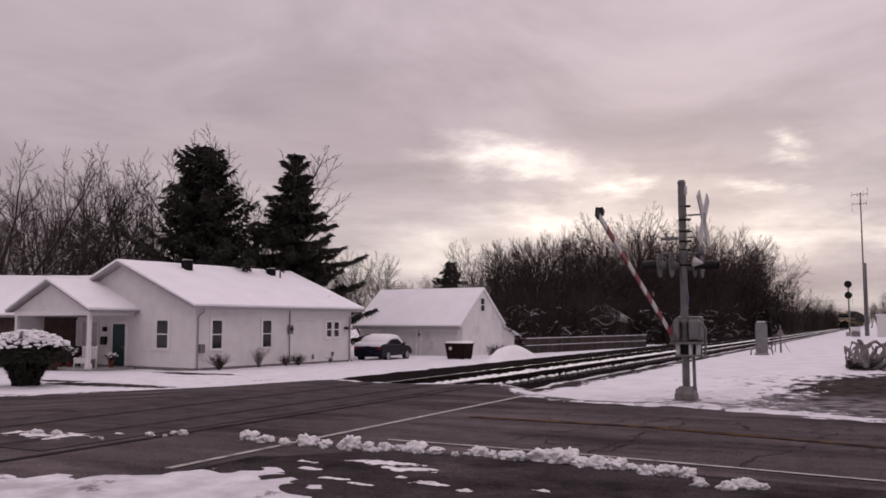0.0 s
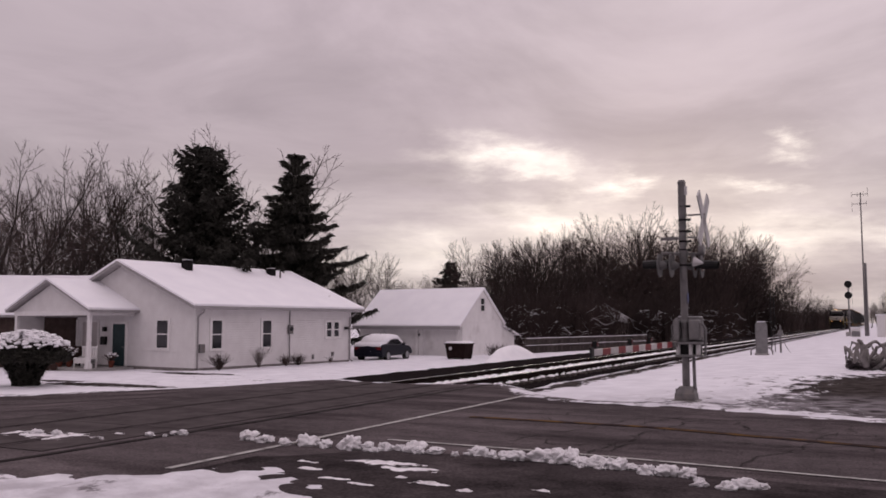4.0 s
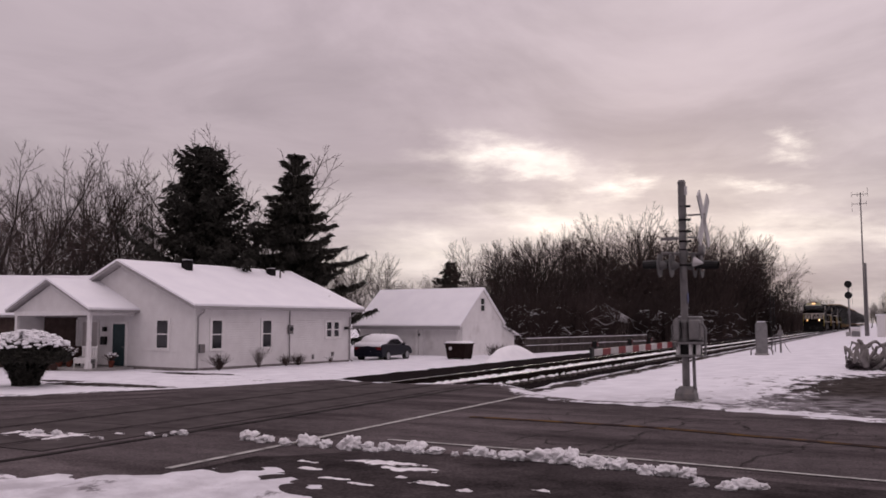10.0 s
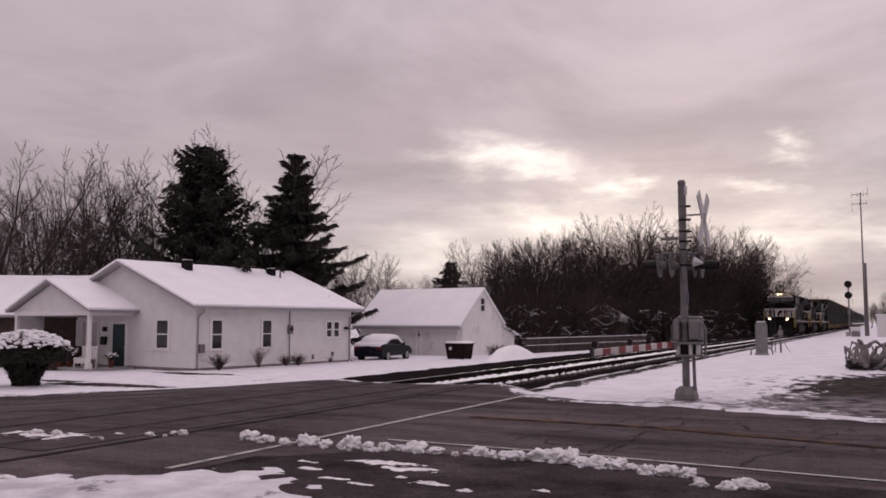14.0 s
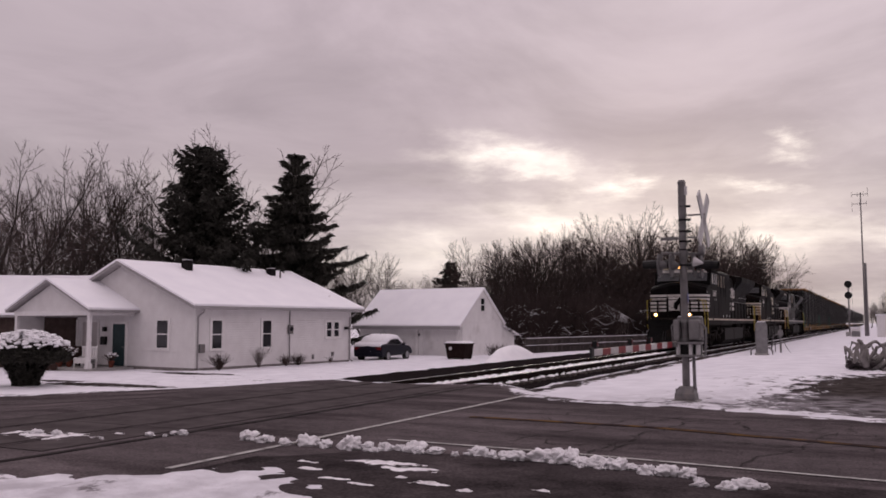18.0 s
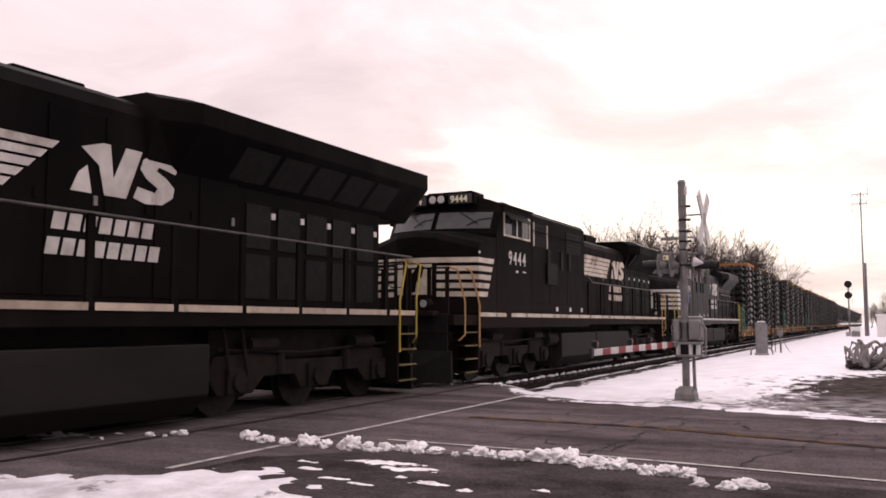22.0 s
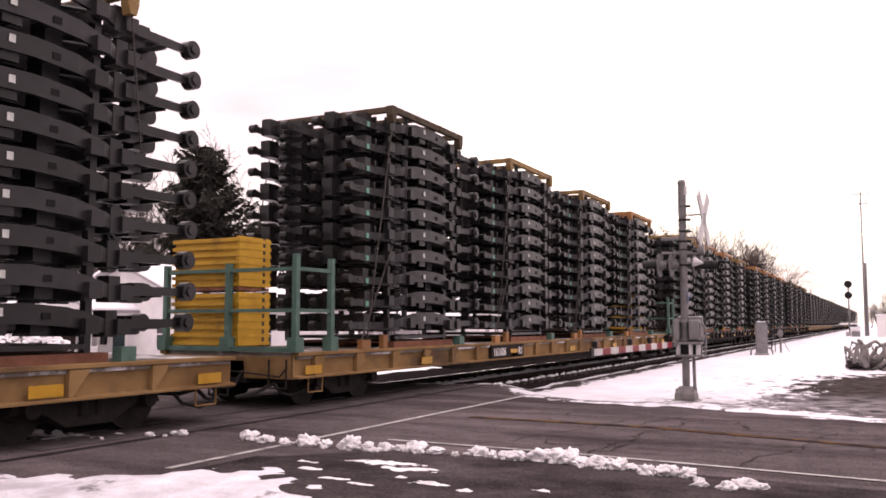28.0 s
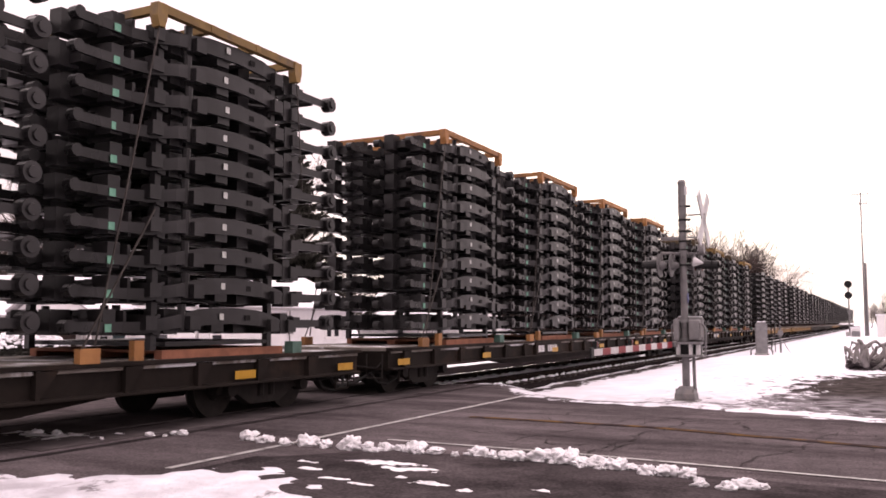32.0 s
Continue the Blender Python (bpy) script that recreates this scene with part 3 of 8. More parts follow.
def snow_patch(x, y, rx, ry, seed):
    """A thin broken sheet of snow: a low relief that sinks below the ground round its edge."""
    s = Shape()
    nx, ny = max(10, int(rx / 0.022)), max(10, int(ry / 0.016))
    h = []
    for j in range(ny + 1):
        for i in range(nx + 1):
            u, w = 2.4 * i / nx - 1.2, 2.4 * j / ny - 1.2
            px, py = x + rx * u, y + ry * w
            k = 0.62 - math.hypot(u, w) + 0.95 * noise.noise((px * 5.5 + seed, py * 9, 0)) + 0.75 * noise.noise((px * 15, py * 24 + seed, 3))
            h.append(k)
            s.v.append((px, py, land(px, py) + 0.007 + 0.024 * max(-0.5, min(k, 0.9))))
    q = nx + 1
    s.f = [(j * q + i, j * q + i + 1, (j + 1) * q + i + 1, (j + 1) * q + i) for j in range(ny) for i in range(nx)
           if max(h[j * q + i], h[j * q + i + 1], h[(j + 1) * q + i], h[(j + 1) * q + i + 1]) > 0]
    return solid("snow_patch", s, DIRTY_SNOW, "thin broken patch of snow on wet gravel", "snow", group="snow patches on the shoulder", kind="stuff", smooth=True)


for i, (x, y, rx, ry) in enumerate([(-4.50, 7.66, 0.48, 0.15), (-4.15, 7.42, 0.36, 0.15), (-3.62, 6.85, 0.24, 0.07), (-5.0, 7.0, 0.22, 0.07), (-4.1, 6.55, 0.16, 0.06), (-4.55, 6.7, 0.20, 0.07), (-3.2, 6.7, 0.12, 0.05), (-4.0, 7.0, 0.10, 0.04), (-9.55, 7.50, 0.75, 0.30), (-9.1, 7.75, 0.45, 0.16), (-8.7, 8.05, 0.16, 0.08), (-5.3, 7.35, 0.14, 0.05), (-2.6, 7.0, 0.14, 0.05)]):
    snow_patch(x, y, rx, ry, i * 3.7)


# ---- railway track ----
def railway():
    bed = Shape()
    ring = [(-5.6, -0.75), (-4.8, -0.25), (1.72, -0.215), (2.3, -0.62)]
    ys = grid_axis([(-160, 5, 15), (5, 80, 0.5), (80, 420, 8)])
    rows = []
    for y in ys:
        sink = -0.25 if 6.2 < y < 17.4 else 0.0
        rows.append([(TRACK_X + x + 0.07 * noise.noise((x * 3, y * 1.7, 0)), y, z + sink + 0.05 * noise.noise((x * 5, y * 2.3, 9))) for x, z in ring])
    for r in rows:
        bed.v.extend(r)
    bed.f = [(k * 4 + i, k * 4 + i + 1, k * 4 + 5 + i, k * 4 + 4 + i) for k in range(len(rows) - 1) for i in range(3)]
    solid("ballast_bed", bed, BALLAST, "dark stone ballast bed under the railway track", "track bed", kind="structure", smooth=True)
    for x in (-0.753, 0.753):
        rail = thing("rail", "worn steel rail with a polished top on wooden ties", "rail", Matrix.Translation((TRACK_X + x, 0, 0)), "rails of the track", "structure")
        part("rail_web", Shape().slab([(-0.07, -0.175), (0.07, -0.175), (0.07, -0.155), (0.012, -0.14), (0.012, -0.045), (0.035, -0.03), (0.035, -0.006), (-0.035, -0.006), (-0.035, -0.03), (-0.012, -0.045), (-0.012, -0.14), (-0.07, -0.155)], "y", -160, 420), RAIL, rail)
        part("rail_head", Shape().box(-0.03, 0.03, -160, 420, -0.006, 0.0), RAILHEAD, rail, "polished steel running surface")
    # strips of snow that lie between and beside the rails
    for x0, x1, z, y0, y1, thin in ((-0.61, -0.26, -0.175, 17.8, 260, 0.10), (-0.30, 0.62, -0.215, 17.8, 260, 0.04), (0.86, 0.96, -0.20, 18.4, 260, 0.10)):
        s = Shape()
        rows = grid_axis([(y0, 60, 0.11), (60, 90, 0.3), (90, y1, 4)])
        for y in rows:
            a = x0 + 0.16 * noise.noise((y * 1.3, x0, 0)) + thin * 0.5 * (noise.noise((y * 0.5, x0, 3)) + 0.3) + 0.05 * math.cos(y * 11.64)
            b = x1 + 0.16 * noise.noise((y * 1.3, x1, 5)) - thin * 0.5 * (noise.noise((y * 0.6, x1, 8)) + 0.3)
            b = max(a + 0.02, b)
            mid = z + 0.045 + 0.035 * noise.noise((y * 2.1, x0, 2)) + 0.035 * math.cos(y * 11.64)
            s.v.extend([(TRACK_X + a, y, z - 0.03), (TRACK_X + a * 0.7 + b * 0.3, y, mid), (TRACK_X + a * 0.3 + b * 0.7, y, mid), (TRACK_X + b, y, z - 0.03)])
        s.f = [(k * 4 + i, k * 4 + i + 1, k * 4 + 5 + i, k * 4 + 4 + i) for k in range(len(rows) - 1) for i in range(3)]
        solid("snow_strip", s, DUSTED if x1 > 0.6 and x0 < 0 else SNOW, "strip of snow lying along the rails", "snow", group="snow strips along the track", smooth=True)
    # wooden ties, bedded in the stones
    ties = thing("railway_ties", "row of dark creosoted wooden ties under the rails", "ties", None, "", "structure")
    tie_mesh = Shape().box(-1.3, 1.3, -0.115, 0.115, -0.34, -0.178).mesh("tie", TIE)
    for k in range(110):
        put_tie = part("tie", tie_mesh, None, ties)
        put_tie.matrix_basis = pose(TRACK_X, 17.99 + 0.54 * k, 0.0)
    # the crossing surface: panels between and beside the rails
    solid("crossing_filler", Shape().box(TRACK_X - 1.56, TRACK_X + 1.56, 6.6, 17.6, -0.2, -0.022), RUBBER_PANEL, "dark rubber filler beside the rails", "panel", kind="structure")
    for k in range(5):
        y0 = 6.6 + k * 2.2
        for a, b in ((-1.55, -0.83), (-0.66, 0.66), (0.83, 1.55)):
            p = Shape().box(TRACK_X + a, TRACK_X + b, y0 + 0.012, y0 + 2.188, -0.16, 0.012)
            solid("crossing_panel", p, RUBBER_PANEL, "dark rubber panel of the level crossing", "panel", group="crossing panels", kind="structure")


railway()

# ================= the white house =================
HOUSE = pose(-27.74, 29.88, 0, 0, 0, -5.9)


def window_unit(parent, face, u0, u1, z0, z1, sashes=1, frame_mat=None):
    """A double-hung window. face 'side': wall x = 0 looking +x, u along y; 'front': wall y = 0 looking -y, u along x."""
    def bx(s, ua, ub, za, zb, da, db):
        if face == "side":
            s.box(da, db, ua, ub, za, zb)
        else:
            s.box(ua, ub, -db, -da, za, zb)
        return s
    w = part("window", bx(Shape(), u0, u1, z0, z1, -0.05, 0.004), DARK, parent)
    fr = Shape()
    t = 0.13
    bx(fr, u0 - t, u0, z0 - t, z1 + t, 0.0, 0.035)
    bx(fr, u1, u1 + t, z0 - t, z1 + t, 0.0, 0.035)
    bx(fr, u0, u1, z1, z1 + t, 0.0, 0.035)
    bx(fr, u0 - t, u1 + t, z0 - t, z0 - t + 0.05, 0.0, 0.06)
    bx(fr, u0, u1, z0 - t + 0.05, z0, 0.0, 0.035)
    part("window_frame", fr, WHITE_TRIM, w)
    zm = (z0 + z1) / 2
    part("pane", bx(Shape(), u0 + 0.03, u1 - 0.03, z0 + 0.05, zm - 0.02, 0.006, 0.012), GLASS, w)
    part("pane", bx(Shape(), u0 + 0.03, u1 - 0.03, zm + 0.02, z1 - 0.04, 0.014, 0.020), GLASS, w)
    sash = Shape()
    bx(sash, u0, u1, zm - 0.025, zm + 0.025, 0.004, 0.026)
    bx(sash, u0, u0 + 0.035, z0, z1, 0.004, 0.024)
    bx(sash, u1 - 0.035, u1, z0, z1, 0.004, 0.024)
    part("sash", sash, WHITE_TRIM, w)
    return w


def gable_roof(parent, x0, x1, ridge_x, y0, y1, eave_z, ridge_z, thick, snow=0.10, soffit=None):
    """Roof boards, a snow cover over them and rake boards."""
    def sheet(lift, t, inset=0.0):
        s = Shape()
        for ex in (x0 + inset, x1 - inset):
            s.slab([(ex, eave_z + lift), (ridge_x, ridge_z + lift), (ridge_x, ridge_z + lift + t), (ex, eave_z + lift + t)], "y", y0 + inset, y1 - inset)
        return s
    roof = part("roof", sheet(0, thick), GUTTER, parent, "low-pitched roof deck with white edge boards")
    s = Shape()
    n = 18
    ys = [y0 - 0.02 + (y1 - y0 + 0.04) * j / n for j in range(n + 1)]
    prof = []
    for k in range(13):
        x = x0 - 0.03 + (x1 - x0 + 0.06) * k / 12
        z = eave_z + (ridge_z - eave_z) * (1 - abs(x - ridge_x) / ((x1 - ridge_x) if x > ridge_x else (ridge_x - x0)))
        prof.append((x, z + thick))
    s.loft([[(x, y, z + snow + 0.025 * noise.noise((x * 0.9, y * 0.9, ridge_z))) for x, z in prof] + [(x, y, z + 0.005) for x, z in reversed(prof)] for y in ys], caps=False)
    for base in (0, n * 26):
        s.f += [(base + i, base + i + 1, base + 24 - i, base + 25 - i) for i in range(12)]
    part("snow_cover", s, ROOF_SNOW, roof, "smooth snow covering the roof", smooth=False)
    return roof


CURTAIN = surface("tan_curtain", (0.30, 0.255, 0.245), (0.40, 0.35, 0.335), scale=3.0, rough=0.9, stretch=(6, 1, 0.3))
BLIND = surface("pale_blind", (0.42, 0.385, 0.38), (0.50, 0.465, 0.46), scale=3.0, rough=0.8, stretch=(0.2, 1, 12))
SOFA_BROWN = surface("brown_weathered_cloth", (0.035, 0.020, 0.017), (0.065, 0.040, 0.034), scale=5.0, rough=0.9)
TERRACOTTA = surface("terracotta", (0.10, 0.030, 0.020), (0.16, 0.050, 0.034), scale=4.0, rough=0.85)


def house():
    h = thing("house", "single-storey white clapboard house with a snow-covered roof and gabled porch", "house", HOUSE)
    W, D, z0, ze, zr = 10.3, 11.1, -0.75, 2.2, 4.25
    walls = Shape()
    walls.slab([(-W, z0 + 0.12), (0, z0 + 0.12), (0, ze), (-W / 2, zr), (-W, ze)], "y", 0, D)
    part("wall", walls, SIDING, h, "white horizontal lap siding")
    part("foundation", Shape().box(-W + 0.03, -0.03, 0.03, D - 0.03, z0 - 0.35, z0 + 0.12), FOUNDATION, h, "grey block foundation")
    gable_roof(h, -W - 0.4, 0.4, -W / 2, -0.42, D + 0.7, ze - 0.16, zr + 0.02, 0.14)
    # corner boards, frieze and gutter
    for x, y in ((0.0, 0.0), (0.0, D), (-W, 0.0)):
        part("corner_board", Shape().box(x - 0.07, x + 0.025, y - (0.025 if y == 0 else 0.07), y + (0.07 if y == 0 else 0.025), z0 + 0.2, ze - 0.05), WHITE_TRIM, h)
    part("soffit", Shape().box(0.0, 0.38, -0.4, D + 0.65, ze - 0.19, ze - 0.16), WHITE_TRIM, h)
    part("gutter", Shape().slab([(0.40, ze - 0.17), (0.50, ze - 0.15), (0.52, ze - 0.05), (0.40, ze - 0.05)], "y", -0.42, D + 0.7), GUTTER, h, "grey metal eaves gutter", bevel=0.01)
    for y in (0.12, D - 0.1):
        s = Shape().pipe([(0.44, y, ze - 0.15), (0.44, y, ze - 0.28), (0.06, y, ze - 0.5), (0.06, y, z0 + 0.15), (0.25, y, z0 + 0.05)], 0.04, 8)
        part("downspout", s, GUTTER, h)
    window_unit(h, "side", 0.98, 1.62, 0.24, 1.52)
    window_unit(h, "side", 4.24, 4.88, 0.24, 1.52)
    window_unit(h, "side", 9.06, 9.50, 0.68, 1.44)
    window_unit(h, "side", 9.68, 10.12, 0.68, 1.44)
    window_unit(h, "front", -2.62, -1.80, 0.26, 1.52)
    # service mast and meter, vents, faucet
    part("conduit", Shape().pipe([(0.05, 6.15, z0 + 0.2), (0.05, 6.15, ze - 0.15)], 0.025), GALV, h)
    m = part("electric_meter", Shape().box(0.02, 0.16, 6.02, 6.32, 0.85, 1.3), GALV, h, "grey electric meter box", bevel=0.02)
    part("meter_dial", Shape().disc((0.18, 6.17, 1.1), "x", 0.1, 0.06), GLASS, m)
    part("utility_box", Shape().box(0.02, 0.16, 0.18, 0.48, 0.05, 0.45), GALV, h, "grey utility box at the corner", bevel=0.02)
    part("porch_lamp", Shape().box(0.02, 0.2, 10.55, 10.75, 1.05, 1.2), DARK, h)
    part("vent_hood", Shape().box(0.02, 0.12, 9.45, 9.6, -0.35, -0.15), GALV, h, bevel=0.02)
    part("vent_hood", Shape().box(0.02, 0.10, 7.9, 8.0, -0.5, -0.25), GALV, h, bevel=0.02)
    # chimneys on the ridge
    for y, zt, r in ((3.15, 4.62, 0.21), (9.2, 4.50, 0.20)):
        cx = -W / 2 + 0.85
        c = part("chimney", Shape().box(cx - r, cx + r, y - r, y + r, zr - 0.9, zt), DARK, h, "dark brick chimney", bevel=0.02)
        part("flue_cap", Shape().box(cx - r - 0.05, cx + r + 0.05, y - r - 0.05, y + r + 0.05, zt - 0.10, zt - 0.03), DARK, c)
        part("snow_cap", Shape().box(cx - r + 0.02, cx + r - 0.02, y - r + 0.02, y + r - 0.02, zt + 0.002, zt + 0.03), SNOW, c)
    part("vent_pipe", Shape().tube((-W / 2 + 1.3, 9.5, zr - 0.9), (-W / 2 + 1.3, 9.5, zr + 0.12), 0.05), GALV, h)
    part("vent_pipe", Shape().tube((-1.2, 10.7, ze + 0.2), (-1.2, 10.7, ze + 0.75), 0.04), GALV, h)
    # porch
    px0, px1, py, pz = -10.2, -4.2, -2.45, 1.98
    cx = (px0 + px1) / 2
    part("porch_floor", Shape().box(px0 - 0.05, px1 + 0.05, py - 0.1, -0.03, z0 - 0.3, z0 + 0.08), CONCRETE, h, "low concrete porch slab")
    part("porch_step", Shape().box(-6.4, -5.0, py - 0.5, py - 0.11, z0 - 0.3, z0 - 0.04), CONCRETE, h)
    g = Shape().slab([(px0, pz), (px1, pz), (cx, 3.28)], "y", py, py + 0.1)
    part("porch_gable", g, SIDING, h, "white lap-sided porch gable")
    part("porch_beam", Shape().box(px0, px1, py - 0.02, py + 0.16, pz - 0.22, pz - 0.002), WHITE_TRIM, h)
    part("porch_beam", Shape().box(px1 - 0.16, px1 - 0.002, py + 0.165, -0.03, pz - 0.22, pz - 0.002), WHITE_TRIM, h)
    part("porch_ceiling", Shape().box(px0 + 0.02, px1 - 0.18, py + 0.17, -0.03, pz - 0.06, pz - 0.004), WHITE_TRIM, h)
    gable_roof(h, px0 - 0.32, px1 + 0.30, cx, py - 0.3, 0.0, pz - 0.06, 3.36, 0.10)
    part("porch_gutter", Shape().slab([(px1 + 0.29, pz - 0.09), (px1 + 0.39, pz - 0.07), (px1 + 0.41, pz + 0.02), (px1 + 0.29, pz + 0.02)], "y", py - 0.3, -0.05), GUTTER, h)
    part("porch_side_wall", Shape().box(px0 - 0.02, px0 + 0.08, py + 0.17, -0.03, z0 + 0.08, pz - 0.23), SIDING, h, "tan boarded end wall of the porch")
    for x in (px0 + 0.12, px1 - 0.12):
        post = part("porch_post", Shape().box(x - 0.09, x + 0.09, py - 0.0, py + 0.14, z0 + 0.08, pz - 0.22), WHITE_TRIM, h)
        part("post_base", Shape().box(x - 0.13, x + 0.13, py - 0.04, py + 0.18, z0 + 0.08, z0 + 0.3), WHITE_TRIM, post)
    d = part("door", Shape().box(-5.78, -4.84, -0.05, 0.0, z0 + 0.1, 1.36), DOOR_GREEN, h, "dark teal front door")
    part("door_frame", Shape().box(-5.9, -5.78, -0.07, 0.0, z0 + 0.1, 1.48).box(-4.84, -4.72, -0.07, 0.0, z0 + 0.1, 1.48).box(-5.78, -4.84, -0.07, 0.0, 1.36, 1.48), WHITE_TRIM, d)
    part("door_handle", Shape().disc((-4.95, -0.08, 0.25), "y", 0.04, 0.06, 8), GALV, d)
    part("mailbox", Shape().box(-6.62, -6.25, -0.16, -0.01, 0.35, 0.75), BLACK_PAINT, h, "black wall mailbox", bevel=0.02)
    part("wall_lantern", Shape().box(-6.5, -6.3, -0.16, -0.01, 1.0, 1.22), BLACK_PAINT, h, bevel=0.02)
    wide = window_unit(h, "front", -9.95, -8.75, 0.0, 1.45)
    part("curtain", Shape().box(-9.9, -8.8, -0.03, -0.024, 0.06, 1.40), CURTAIN, wide, "drawn tan curtain")
    blind = part("window", Shape().box(-8.2, -7.0, -0.03, 0.0, -0.35, 1.45), BLIND, h, "wide front window with a lowered pale blind")
    part("window_frame", Shape().box(-8.32, -8.2, -0.06, 0, -0.47, 1.57).box(-7.0, -6.88, -0.06, 0, -0.47, 1.57).box(-8.2, -7.0, -0.06, 0, 1.45, 1.57).box(-8.2, -7.0, -0.06, 0, -0.47, -0.35), WHITE_TRIM, blind)
    return h


house()


def porch_bench():
    b = thing("porch_bench", "white slatted wooden bench on the porch", "bench", HOUSE @ pose(-5.45, -1.75, -0.67))
    part("seat", Shape().box(-0.55, 0.55, -0.22, 0.22, 0.42, 0.47), WHITE_TRIM, b)
    for i in range(7):
        x = -0.5 + i / 6.0
        part("back_slat", Shape().box(x - 0.05, x + 0.05, 0.2, 0.24, 0.47, 0.92), WHITE_TRIM, b)
    part("top_rail", Shape().box(-0.58, 0.58, 0.19, 0.25, 0.92, 0.99), WHITE_TRIM, b)
    part("front_panel", Shape().box(-0.55, 0.55, -0.22, -0.19, 0.2, 0.42), WHITE_TRIM, b)
    for x in (-0.53, 0.53):
        for y in (-0.2, 0.2):
            part("leg", Shape().box(x - 0.035, x + 0.035, y - 0.03, y + 0.03, 0.0, 0.42), WHITE_TRIM, b)
    return b


porch_bench()


def porch_things():
    """Seat, pots, planter and dried plants kept on the porch."""
    c = thing("porch_chair", "brown cushioned seat standing on the porch", "chair", HOUSE @ pose(-8.0, -1.2, -0.67))
    part("seat", Shape().box(-0.85, 0.85, -0.35, 0.35, 0.18, 0.46), SOFA_BROWN, c, bevel=0.05)
    part("backrest", Shape().box(-0.85, 0.85, 0.25, 0.48, 0.46, 0.95), SOFA_BROWN, c, bevel=0.06)
    for x in (-0.78, 0.78):
        part("armrest", Shape().box(x - 0.09, x + 0.09, -0.35, 0.24, 0.462, 0.64), SOFA_BROWN, c, bevel=0.03)
        for y in (-0.28, 0.38):
            part("leg", Shape().box(x - 0.04, x + 0.04, y - 0.04, y + 0.04, 0.0, 0.178), BLACK_PAINT, c)
    for i, (x, y, r, hgt) in enumerate(((-7.1, -2.0, 0.17, 0.8), (-6.75, -1.7, 0.15, 0.6), (-9.3, -2.0, 0.17, 0.5), (-4.55, -1.0, 0.14, 0.4), (-8.9, -1.8, 0.15, 0.35))):
        p = thing("flower_pot", "terracotta pot with dry winter plant stems", "plant pot", HOUSE @ pose(x, y, -0.67), "pots on the porch")
        ring = lambda k, z: [(k * math.cos(a * 0.524), k * math.sin(a * 0.524), z) for a in range(12)]
        part("pot", Shape().loft([ring(r * 0.7, 0), ring(r, 0.26), ring(r * 1.12, 0.262), ring(r * 1.12, 0.31)]), TERRACOTTA, p)
        rng = random.Random(i)
        s, w = Shape(), Shape()
        for _ in range(60):
            d = Vector((rng.gauss(0, 0.16), rng.gauss(0, 0.16), hgt * rng.uniform(0.4, 1.0)))
            s.tube((0, 0, 0.28), Vector((0, 0, 0.28)) + d, 0.008, 0.012, 3)
            if rng.random() < 0.35:
                e = Vector((0, 0, 0.28)) + d
                w.loft([[e + Vector((0.05 * math.cos(a * 1.05), 0.05 * math.sin(a * 1.05), zz)) for a in range(6)] for zz in (-0.015, 0.03)])
        part("stems", s, TWIG, p)
        part("snow_load", w, SHRUB_SNOW, p)["kind"] = "stuff"
    b = thing("planter_box", "long dark wooden planter along the porch edge", "planter", HOUSE @ pose(-7.5, -2.85, -0.80))
    part("box", Shape().box(-1.3, 1.3, -0.2, 0.2, -0.05, 0.30), SOFA_BROWN, b, bevel=0.02)
    part("snow_cap", Shape().box(-1.24, 0.9, -0.16, 0.16, 0.302, 0.34), SNOW, b, bevel=0.015)


porch_things()


# ================= the garage =================
GARAGE_DOOR = surface("white_door_paint", (0.60, 0.58, 0.58), (0.68, 0.66, 0.66), scale=1.2, rough=0.6, stain=(0.36, 0.335, 0.33), sscale=1.0, samount=(0.5, 0.9))


